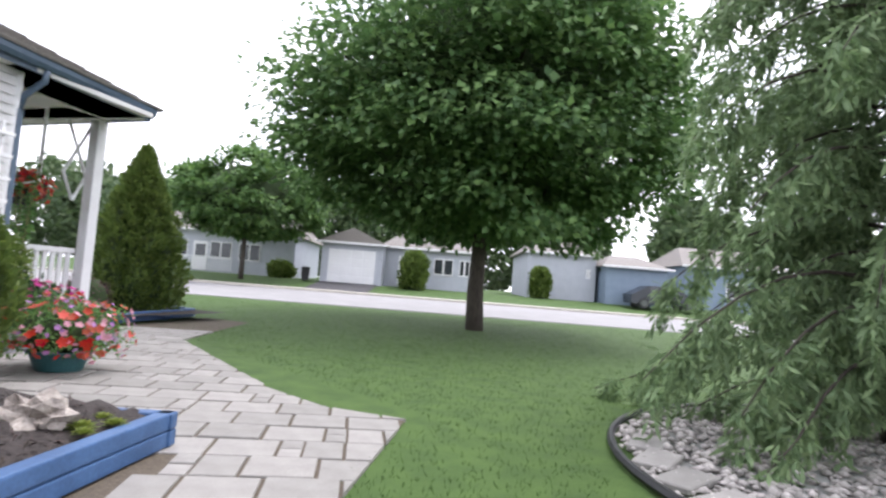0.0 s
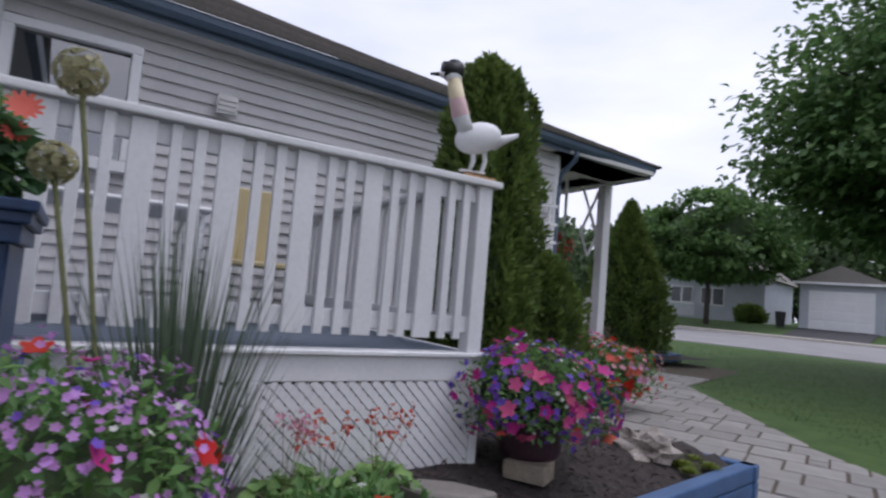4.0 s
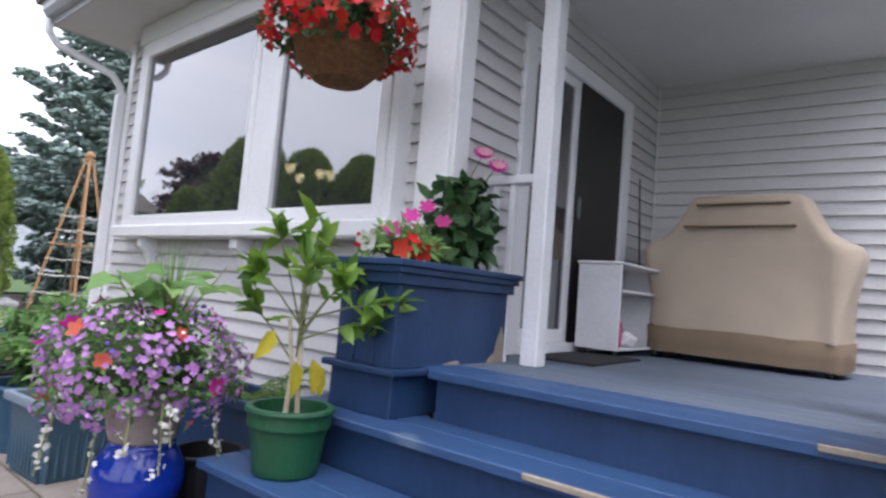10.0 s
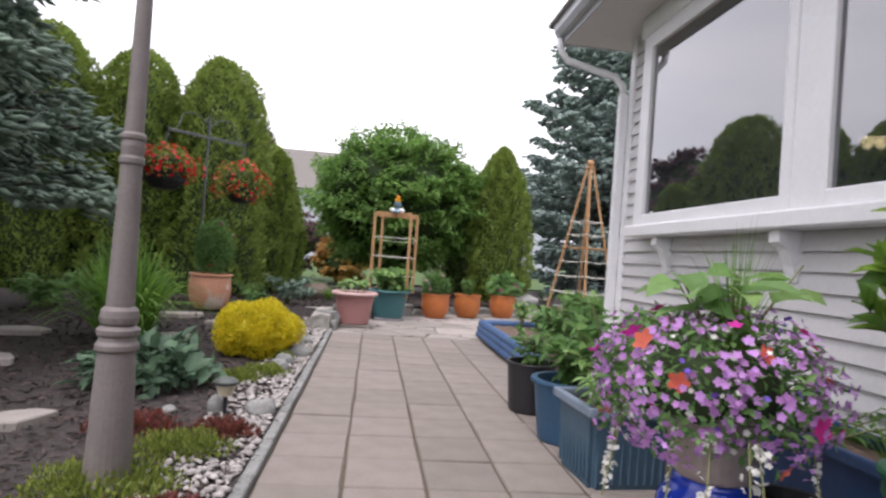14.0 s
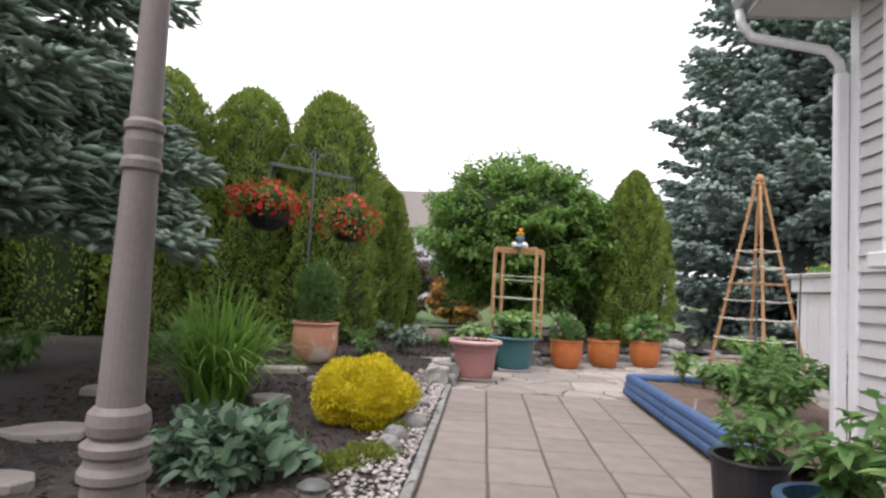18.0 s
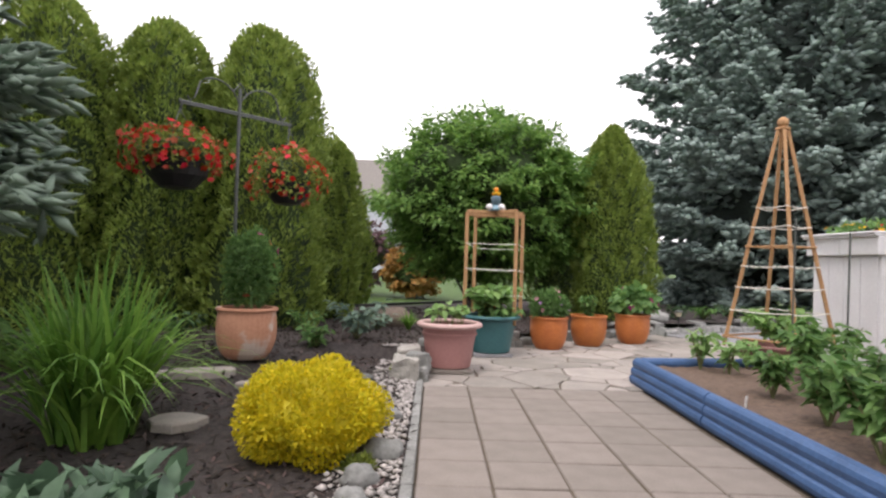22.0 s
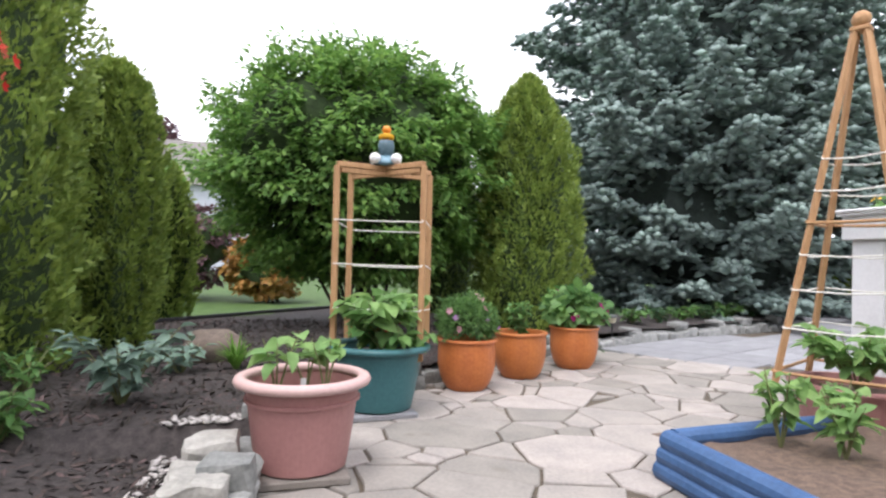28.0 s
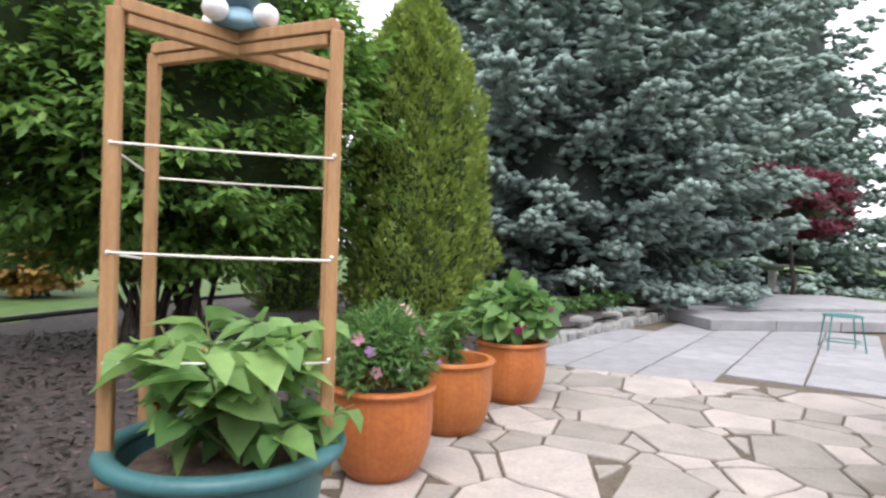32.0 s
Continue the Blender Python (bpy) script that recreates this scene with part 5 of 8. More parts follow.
def broadleaf(x, y, z, rad, cz, trunk_r, label, name="tree", n=26000, clumps=220, leaf=0.16, material=None, core=0.62, seed=0, trunk_h=None, flat_bottom=0.0, lean=(0, 0), stems=1):
    """A tree with tapered trunk, limbs, and a crown of leafy clumps with gaps."""
    material = material or M_MAPLE
    tr = thing(name, label, "tree" if stems == 1 else "shrub", (x, y, z))
    top = Vector((lean[0], lean[1], cz + rad[2] * 0.5))
    if stems == 1:
        part("trunk", trunk_bm((0, 0, -0.15), (top.x * 0.6, top.y * 0.6, cz), trunk_r, trunk_r * 0.45, 12, 0.15, seed), M_BARK, tr, smooth=True)
    C = ball(clumps)
    C = C * (rng.uniform(0.62, 1.0, (clumps, 1)) ** 0.6)
    if flat_bottom:
        C[:, 2] = np.maximum(C[:, 2], -flat_bottom + rng.uniform(-0.05, 0.12, clumps))
    C *= 1 + 0.10 * np.sin(C[:, :1] * 6 + seed) * np.cos(C[:, 1:2] * 5)
    C = C * np.array(rad) + np.array([lean[0], lean[1], cz])
    for k in range(stems * 3 if stems > 1 else 9):
        e = Vector(C[rng.integers(clumps)])
        if stems > 1:
            b = Vector((rng.normal(0, 0.18), rng.normal(0, 0.18), -0.05))
            e.z = cz + rad[2] * rng.uniform(-0.3, 0.4)
        else:
            b = Vector((lean[0] * 0.4, lean[1] * 0.4, max(cz - rad[2] * 0.8, 0.5) + rng.uniform(0, rad[2] * 0.5)))
        m = b.lerp(e, 0.5) + Vector((0, 0, 0.15 * rad[2] if stems == 1 else 0.0))
        part("limb", tube([b, m, e], trunk_r * (0.42 if stems == 1 else 0.9), 6, taper=0.25), M_BARK, tr)
    # solid lump in shade colour, filling the depth of the crown
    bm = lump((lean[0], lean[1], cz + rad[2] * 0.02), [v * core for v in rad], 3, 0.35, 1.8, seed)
    part("crown_shade", bm, M_LEAFSHADE, tr, smooth=True)
    k = rng.integers(0, clumps, n)
    s = np.array(rad).mean() * 0.09
    O = np.clip(rng.normal(size=(n, 3)), -2.1, 2.1) * np.array([1.3, 1.3, 0.42]) * s
    P = C[k] + O
    out = unit(P - np.array([lean[0], lean[1], cz - rad[2] * 0.3]))
    D = out * 0.8 + rng.normal(0, 0.5, (n, 3)) + np.array([0, 0, -0.25])
    N = out * 0.6 + np.array([0, 0, 0.9]) + rng.normal(0, 0.35, (n, 3))
    leaves("crown", P, D, N, rng.uniform(0.6, 1.25, n) * leaf, rng.uniform(0.5, 0.95, n) * leaf, material, tr, fold=0.15, wide=0.5, droop=0.15)
    return tr


def spruce(x, y, z, h, r, label, levels=26, per=13, seed=0, low=0.5, name="blue_spruce", tuft=0.085, twigs=11, needles=9, power=0.85, material=None, sector=None, skirt=0.75, plump=0.045):
    """Tiered boughs of plump needle fingers round a solid cone coloured as inner shade."""
    tr = thing(name, label, "spruce", (x, y, z))
    part("trunk", tube([(0, 0, -0.1), (0, 0, h * 0.5), (0, 0, h * 0.97)], 0.045 * r, 10, taper=0.1), M_BARK, tr)

    def reach(zz):
        f = min(1.0, max(0.0, (zz - low) / (h - low)))
        return r * (1 - f) ** power * min(1.0, skirt + (1 - skirt) * f / 0.22) + 0.12

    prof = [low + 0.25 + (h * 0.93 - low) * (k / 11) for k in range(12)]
    part("crown_shade", lathe([(0.05, low + 0.2)] + [(reach(q) * 0.52, q) for q in prof] + [(0.03, h * 0.96)], 18, wob=0.16), M_SPRSHADE, tr, smooth=True)
    P0, DV, TL, br = [], [], [], bmesh.new()
    for i in range(levels):
        f = i / (levels - 1)
        zz = low + (h - low) * (f ** 1.35)
        ln = reach(zz)
        cnt = max(5, int(per * (1 - 0.45 * f)))
        for k in range(cnt):
            a = 2 * math.pi * (k + 0.5 * (i % 2) + 0.24 * rng.normal()) / cnt + seed
            if sector and abs((a - sector[0] + math.pi) % (2 * math.pi) - math.pi) > sector[1]:
                continue
            l = ln * rng.uniform(0.76, 1.05)
            zb = zz + rng.normal(0, 0.12)
            drop = 0.26 * (1 - f) - 0.25 * f + rng.normal(0, 0.06)
            o = np.array([math.cos(a), math.sin(a), 0.0])
            sd = np.array([-math.sin(a), math.cos(a), 0.0])
            s = np.linspace(0.12, 1.0, 9)
            axis = o[None] * (s * l)[:, None] + np.array([0, 0, 1])[None] * (zb - drop * l * s + 0.15 * l * s ** 2.6)[:, None]
            if l > 0.9:
                tube([tuple(p) for p in axis[::4]], 0.012 + 0.012 * l / r, 4, br, taper=0.3)
            nt = max(5, int(twigs * l / r * 1.7))
            for t in range(nt):
                sp = 0.34 + 0.66 * ((t + rng.random()) / nt) ** 0.8
                p0 = np.array([np.interp(sp, s, axis[:, c]) for c in range(3)])
                for side in (-1, 1, rng.uniform(-0.5, 0.5)):
                    tl = (0.28 * l * (1.12 - sp) + 0.20) * rng.uniform(0.6, 1.15)
                    dv = unit(o * 0.85 + sd * side * rng.uniform(0.5, 1.0) + np.array([0, 0, -0.14 + 0.07 * rng.normal()]))
                    P0.append(p0 + rng.normal(0, 0.03, 3)); DV.append(dv); TL.append(tl)
    tagged(part("bough", br, M_BARK, tr), kind="stuff")
    P0, DV, TL = np.array(P0), np.array(DV), np.array(TL)
    # each finger: shorter side fingers along a twig, every one a tapered four-sided plume
    rep = 3
    q = np.tile((np.arange(rep) + 0.5) / rep, len(P0))
    p, d, tl = np.repeat(P0, rep, 0), np.repeat(DV, rep, 0), np.repeat(TL, rep)
    m = len(p)
    base = p + d * (q * tl)[:, None] * 0.85 - np.array([0, 0, 1.0]) * (0.22 * tl * q ** 2)[:, None]
    dd = unit(d + rng.normal(0, 0.42, (m, 3)) * np.array([1, 1, 0.6]) + np.array([0, 0, 0.04]))
    fl = (0.11 + 0.34 * tl) * rng.uniform(0.7, 1.2, m)
    su = unit(np.cross(dd, np.array([0, 0, 1.0]) + rng.normal(0, 0.2, (m, 3))))
    up = np.cross(su, dd)
    w = plump * rng.uniform(0.75, 1.25, m)
    V = np.stack([base] + [base + dd * (fl * 0.55)[:, None] + (su * c + up * e) * w[:, None] for c, e in ((1.15, 0), (0, 0.85), (-1.15, 0), (0, -0.7))] + [base + dd * fl[:, None]], 1).reshape(-1, 3)
    tri = np.array([(0, 2, 1), (0, 3, 2), (0, 4, 3), (0, 1, 4), (5, 1, 2), (5, 2, 3), (5, 3, 4), (5, 4, 1)]).reshape(1, -1)
    link("needle_finger", np_mesh("needle_finger", V, (np.arange(m)[:, None] * 6 + tri).reshape(-1, 3), material or M_BLUESPR), tr)
    j = np.repeat(np.arange(m), needles)
    n = len(j)
    u = rng.uniform(0.15, 1.0, n)
    P = base[j] + dd[j] * (fl[j] * u)[:, None] * 0.9
    rad = su[j] * rng.normal(0, 1, (n, 1)) + up[j] * rng.normal(0.15, 0.8, (n, 1))
    leaves("needle_foliage", P, dd[j] * 0.9 + rad * 0.7, rng.normal(size=(n, 3)) + np.array([0, 0, 0.6]), rng.uniform(0.7, 1.3, n) * tuft, rng.uniform(0.22, 0.36, n) * tuft, material or M_BLUESPR, tr, fold=0.3, wide=0.4)
    return tr


def layered_shrub(x, y, z, rad, cz, label, sprays=620, per=54, leaf=0.12, seed=0):
    """A many-stemmed shrub: arching limbs, and flat outward sprays of leaves in uneven tiers."""
    tr = thing("shrub", label, "shrub", (x, y, z))
    R = np.array(rad)
    for k in range(26):
        a = 2.399 * k + rng.normal(0, 0.2)
        e = Vector((math.cos(a) * rad[0] * rng.uniform(0.25, 0.8), math.sin(a) * rad[1] * rng.uniform(0.25, 0.8), cz + rad[2] * rng.uniform(-0.35, 0.55)))
        b0 = Vector((rng.normal(0, 0.22), rng.normal(0, 0.18), -0.05))
        mid = b0.lerp(e, 0.5) + Vector((-e.x * 0.12, -e.y * 0.12, 0.25))
        part("limb", tube([b0, mid, e], 0.032, 6, taper=0.25), M_BARK, tr)
    # dark lump painted as the shade behind the sprays
    part("crown_shade", lump((0, 0, cz + rad[2] * 0.05), [v * 0.66 for v in rad], 3, 0.35, 1.8, seed), M_LEAFSHADE, tr, smooth=True)
    C = ball(sprays)
    C[:, 2] = np.where(C[:, 2] < -0.86, -0.86 + rng.uniform(-0.04, 0.12, sprays), C[:, 2])
    k = 0.80 + 0.16 * rng.random(sprays) + 0.07 * np.sin(C[:, 0] * 6 + seed) * np.cos(C[:, 1] * 5) + 0.05 * np.sin(C[:, 2] * 13 + C[:, 0] * 4)
    k = k + np.where(rng.random(sprays) < 0.10, rng.uniform(0.03, 0.13, sprays), 0)
    tip = C * k[:, None] * R + np.array([0, 0, cz])
    out = unit(C * np.array([1.0, 1.0, 0.45]) + rng.normal(0, 0.22, (sprays, 3)) + np.array([0, 0, 0.10]))
    ln = rng.uniform(0.45, 0.85, sprays)
    tw = bmesh.new()
    for p, o, l in zip(tip, out, ln):
        if rng.random() < 0.4:
            tube([tuple(p - o * l), tuple(p - o * l * 0.4 + np.array([0, 0, 0.03])), tuple(p)], 0.008, 4, tw, taper=0.4)
    tagged(part("twig", tw, M_BARK, tr), kind="stuff")
    j = np.repeat(np.arange(sprays), per)
    n = len(j)
    u = rng.random(n) ** 0.8
    sd = unit(np.cross(out, np.array([0, 0, 1.0]) + 0 * out))
    lat = rng.normal(0, 1, n) * 0.26 * ln[j] * (1.15 - u * 0.8)
    P = tip[j] - out[j] * (ln[j] * (1 - u))[:, None] + sd[j] * lat[:, None] + np.array([0, 0, 1.0]) * (0.05 * rng.normal(0, 1, n) - 0.25 * np.abs(lat))[:, None]
    D = out[j] * 0.6 + sd[j] * np.sign(lat)[:, None] * 0.6 + rng.normal(0, 0.3, (n, 3)) + np.array([0, 0, -0.22])
    N = np.array([0, 0, 1.0]) + out[j] * 0.35 + rng.normal(0, 0.28, (n, 3))
    leaves("crown", P, D, N, rng.uniform(0.65, 1.25, n) * leaf, rng.uniform(0.42, 0.62, n) * leaf, M_SHRUB, tr, fold=0.15, wide=0.5, droop=0.18)
    return tr


# hedge of tall arborvitae along the left of the garden
for x, y, h, r, tops, sd in ((-8.2, 0.9, 4.6, 0.95, 1, 1), (-6.9, 1.6, 4.7, 0.9, 1, 2), (-5.72, 2.2, 4.55, 0.85, 1, 3), (-4.42, 2.8, 4.45, 0.80, 1, 4), (-3.02, 3.05, 4.50, 0.88, 2, 5)):
    thuja(x, y, 0.12, h, r * 1.08, "tall clipped arborvitae in the dense garden hedge", 27000 if x > -6 else 10000, seed=sd, tops=tops, spray=0.092,
          profile=[(0, 0.80), (0.08, 0.96), (0.3, 1.0), (0.55, 1.0), (0.75, 0.90), (0.88, 0.70), (0.96, 0.45), (1.0, 0.12)])
thuja(-2.22, 4.55, 0.15, 3.12, 0.50, "slim arborvitae at the end of the hedge", 18000, seed=6, spray=0.085)
thuja(-2.32, 7.5, 0.15, 2.45, 0.46, "small arborvitae standing behind the hedge", 7000, seed=7, spray=0.105)
thuja(3.16, 5.85, 0.15, 3.85, 0.74, "tall pointed arborvitae beside the big shrub", 30000, seed=8, spray=0.085,
      profile=[(0, 0.85), (0.12, 1.0), (0.3, 1.0), (0.5, 0.95), (0.7, 0.80), (0.86, 0.54), (0.96, 0.24), (1, 0.03)])
thuja(2.55, 8.6, 0.1, 3.7, 0.6, "arborvitae behind the big shrub", 5000, seed=9, spray=0.12, dark=True)
# by the deck and the front porch
thuja(4.62, -13.23, 0.25, 3.18, 0.52, "tall shaggy arborvitae against the house corner", 22000, seed=10, spray=0.10, dark=True, tops=2)
thuja(4.95, -14.3, 0.2, 1.5, 0.45, "rounded low arborvitae beside the tall one", 7000, seed=11, spray=0.10, dark=True,
      profile=[(0, 0.7), (0.2, 0.97), (0.45, 1.0), (0.7, 0.85), (0.9, 0.5), (1, 0.05)])
thuja(10.1, -21.8, 0.15, 3.7, 0.95, "broad cone-shaped evergreen in the timber bed", 15000, seed=12, spray=0.15, dark=True,
      profile=[(0, 0.82), (0.1, 0.98), (0.2, 1.0), (0.45, 0.80), (0.7, 0.48), (0.9, 0.17), (1, 0.01)])

layered_shrub(0.62, 6.15, 0.12, (2.45, 1.85, 1.98), 2.44, "huge round green shrub with many bare lower stems", 760, 60, 0.118, 3)
spruce(9.5, 10.1, 0.0, 15.5, 5.8, "large blue spruce with tiered branches behind the patio", 22, 27, 1, 0.45, tuft=0.10, twigs=14, needles=2, power=0.6, sector=(-2.17, 1.75), skirt=0.60, plump=0.080)
spruce(-5.7, -3.3, 0.0, 9.5, 3.0, "blue spruce with long branches over the planting bed", 17, 17, 2, 2.2, tuft=0.06, twigs=17, needles=2, sector=(0.0, 1.7), power=0.7, plump=0.036, skirt=1.0, material=M_GREENSPR)
spruce(21.5, 12.8, 0.0, 15.0, 6.2, "blue spruce standing beyond the red maple", 18, 18, 3, 0.6, tuft=0.12, twigs=7, needles=1, power=0.7, sector=(-2.4, 1.6), plump=0.11)
broadleaf(15.0, 8.1, 0.1, (1.5, 1.3, 1.05), 2.25, 0.06, "small red-leaved ornamental maple tree", "red_maple", 9000, 90, 0.11, M_BURG, 0.6, 5, flat_bottom=0.5)
MP = street(17.6, 1.1)
broadleaf(MP[0], MP[1], MP[2] - 0.03, (5.5, 5.5, 4.3), 6.35, 0.28, "large maple tree on the front lawn", "maple_tree", 62000, 360, 0.24, M_MAPLE, 0.70, 7, flat_bottom=0.74)
FT = street(35.5, -12.0)
broadleaf(FT[0], FT[1], FT[2], (4.2, 4.0, 2.9), 4.9, 0.16, "street tree on the lawn across the road", "street_tree", 14000, 160, 0.34, M_MAPLEFAR, 0.62, 8, flat_bottom=0.7)


def weeper(x, y, z, h, label):
    """Weeping conifer: arching limbs with curtains of hanging sprays."""
    tr = thing("weeping_conifer", label, "conifer", (x, y, z))
    part("trunk", trunk_bm((0, 0, -0.1), (0.15, 0, h), 0.16, 0.03, 10, 0.25, 3), M_BARK, tr, smooth=True)
    br = bmesh.new()
    PP, DD = [], []
    for i in range(112):
        f = (i + 0.5) / 112
        zz = 0.55 + (h - 0.7) * f
        a = i * 2.399 + rng.normal(0, 0.2)
        l = (2.45 * (1 - f) ** 0.5 + 0.35) * rng.uniform(0.5, 1.28)
        o = np.array([math.cos(a), math.sin(a), 0])
        s = np.linspace(0, 1, 7)
        axis = o[None] * (s * l)[:, None] + np.array([0, 0, 1])[None] * (zz + 0.28 * l * s - 0.62 * l * s ** 2.2)[:, None]
        axis[:, 2] = np.maximum(axis[:, 2], 0.08)
        tube([tuple(p) for p in axis], 0.028, 5, br, taper=0.2)
        for t in range(int(20 * l) + 6):
            sp = rng.uniform(0.12, 1.0)
            p0 = np.array([np.interp(sp, s, axis[:, c]) for c in range(3)]) + rng.normal(0, 0.05, 3)
            hang = min(rng.uniform(0.20, 0.66), max(0.1, p0[2] - 0.06))
            m = int(44 * hang) + 5
            q = rng.random(m)
            sway = o * 0.25 + rng.normal(0, 0.12, 3)
            pts = p0 + sway[None] * (q * hang * 0.5)[:, None] - np.array([0, 0, 1.0])[None] * (q * hang)[:, None] + rng.normal(0, 0.022, (m, 3))
            PP.append(pts)
            DD.append(np.array([0, 0, -0.8])[None] + rng.normal(0, 0.5, (m, 3)) + o * 0.25)
    tagged(part("bough", br, M_BARK, tr), kind="stuff")
    P, D = np.concatenate(PP), np.concatenate(DD)
    n = len(P)
    leaves("foliage", P, D, rng.normal(size=(n, 3)), rng.uniform(0.10, 0.19, n), rng.uniform(0.026, 0.046, n), M_WEEP, tr, fold=0.1, wide=0.5)
    return tr


weeper(-3.25, -17.6, 0.0, 7.4, "weeping conifer with drooping sprays over gravel")

# distant woods behind the houses and beyond the garden
far_pts, far_dir = [], []
for k in range(26):
    p = street(rng.uniform(66, 90), -62 + k * 5.0 + rng.normal(0, 1.5))
    R, H = rng.uniform(3.5, 5.5), rng.uniform(9, 14)
    m = 1500
    v = ball(m) * np.array([R, R, H * 0.5]) * rng.uniform(0.75, 1.05, (m, 1)) + np.array([p[0], p[1], p[2] + H * 0.52])
    far_pts.append(v)
    far_dir.append(rng.normal(size=(m, 3)))
P = np.concatenate(far_pts)
tagged(leaves("backdrop_woods", P, np.concatenate(far_dir), rng.normal(size=P.shape), rng.uniform(0.6, 1.4, len(P)), 0.8, M_FARTREE), "distant belt of green woodland behind the houses", "woods", kind="stuff")

# ---------- houses across the street ----------
def wall_box(w, d, h, material=M_SIDING):
    return box(-w / 2, w / 2, -d, 0, 0, h)


def far_house(d, s, w, depth, h, roof_h, label, wins, garage=None, doors=(), gable=False, name="house", wall=None):
    """House facing the street; front wall on its local y = 0, windows as (x, z, width, height)."""
    x, y, z = street(d, s)
    rz = math.degrees(math.atan2(ALONG.y, ALONG.x)) + 180
    wins, doors = [(-a, b, c, d_) for a, b, c, d_ in wins], [(-a, b, c) for a, b, c in doors]
    hs = thing(name, label, "house", (x, y, z - 0.1), rz)
    wall = wall or M_SIDING
    part("wall", box(-w / 2, w / 2, -depth, 0, 0, h), wall, hs)
    bm = bmesh.new()
    o = 0.35
    if gable:
        vs = [(-w / 2 - o, -depth - o, h), (-w / 2 - o, o, h), (0, o, h + roof_h), (0, -depth - o, h + roof_h), (w / 2 + o, o, h), (w / 2 + o, -depth - o, h)]
        v = [bm.verts.new(p) for p in vs]
        for f in ((0, 1, 2, 3), (3, 2, 4, 5), (1, 4, 2), (0, 3, 5), (0, 5, 4, 1)):
            bm.faces.new([v[i] for i in f])
    else:
        vs = [(-w / 2 - o, -depth - o, h), (-w / 2 - o, o, h), (w / 2 + o, o, h), (w / 2 + o, -depth - o, h), (-w / 2 + 1, -depth / 2, h + roof_h), (w / 2 - 1, -depth / 2, h + roof_h)]
        v = [bm.verts.new(p) for p in vs]
        for f in ((1, 2, 5, 4), (2, 3, 5), (3, 0, 4, 5), (0, 1, 4), (0, 3, 2, 1)):
            bm.faces.new([v[i] for i in f])
    part("roof", bm, M_SHINGLE, hs)
    part("gutter", box(-w / 2 - 0.35, w / 2 + 0.35, 0.33, 0.43, h - 0.06, h + 0.06), M_VINYL, hs)
    for wx, wz, ww, wh in wins:
        wn_ = part("window", box(wx - ww / 2, wx + ww / 2, 0.0, 0.06, wz, wz + wh), M_VINYL, hs)
        for q in (-1, 1):
            part("pane", box(wx + q * ww / 4 - ww / 4 + 0.06, wx + q * ww / 4 + ww / 4 - 0.06, 0.062, 0.07, wz + 0.08, wz + wh - 0.08), M_GLASSFAR, wn_)
    for dx, dw, dh in doors:
        dd_ = part("door", box(dx - dw / 2, dx + dw / 2, 0.0, 0.06, 0.15, 0.15 + dh), M_VINYL, hs, "white entrance door")
        part("pane", box(dx - dw / 2 + 0.15, dx + dw / 2 - 0.15, 0.062, 0.07, 0.15 + dh * 0.45, 0.15 + dh * 0.9), M_GLASSFAR, dd_)
    if garage:
        gx, gw, gh = garage
        g = part("garage_door", box(gx - gw / 2, gx + gw / 2, 0.0, 0.05, 0.08, gh), M_VINYL, hs, "white panelled garage door")
        for i in range(4):
            for j in range(4):
                part("panel", box(gx - gw / 2 + 0.08 + i * (gw - 0.1) / 4, gx - gw / 2 + (i + 1) * (gw - 0.1) / 4, 0.05, 0.07, 0.14 + j * (gh - 0.12) / 4, 0.02 + (j + 1) * (gh - 0.05) / 4, 0.01), M_VINYL, g)
    return hs


M_GLASSFAR = mat("dark_house_window", (0.05, 0.055, 0.06), (0.03, 0.035, 0.04), 0.15, 2, 0.0, 10, spec=0.7)
M_FARBLUE = mat("blue_grey_cladding", (0.22, 0.28, 0.36), (0.18, 0.235, 0.31), 0.6, 2, 0.05, 20)
M_FARWHITE = mat("pale_cladding", (0.46, 0.48, 0.53), (0.40, 0.42, 0.47), 0.6, 2, 0.05, 20)
far_house(37.6, -5.75, 3.9, 7, 2.65, 1.0, "pale garage wing with a white panelled door", [], garage=(0, 3.0, 2.25), gable=True, name="garage", wall=M_FARWHITE)
far_house(39.2, -0.9, 6.0, 7, 2.65, 1.4, "pale bungalow with porch door and dark windows", [(1.0, 1.05, 1.3, 1.1), (2.4, 1.05, 0.7, 1.1)], doors=[(-1.5, 1.0, 2.0)], wall=M_FARWHITE)
far_house(41.0, -16.0, 11.5, 8, 2.9, 1.6, "pale bungalow with a white front porch", [(-2.2, 1.0, 1.0, 1.2), (0.6, 1.0, 1.5, 1.2), (2.6, 1.0, 1.5, 1.2)], doors=[(-0.8, 1.0, 2.0)], wall=M_FARWHITE)
far_house(39.5, 8.0, 4.6, 8, 3.1, 1.3, "pale neighbouring bungalow with a side wall", [(1.8, 1.6, 0.3, 0.6)], wall=M_FARWHITE)
far_house(37.8, 12.5, 3.9, 6, 2.5, 0.9, "blue-grey garage with a low shingle roof", [], name="garage", wall=M_FARBLUE)
far_house(40.0, 20.0, 7.0, 8, 3.0, 1.6, "grey bungalow further along the street", [(0, 1, 1.4, 1.1)], wall=M_FARBLUE)
tagged(strip("driveway", 32.1, 37.7, -7.6, -4.0, -0.02, 0.03, M_DRIVE, "dark asphalt driveway up to the garage", "driveway"))
porch = thing("far_porch_railing", "white porch railing of a house across the street", "railing", street(40.6, -17.5), math.degrees(math.atan2(ALONG.y, ALONG.x)) + 180)
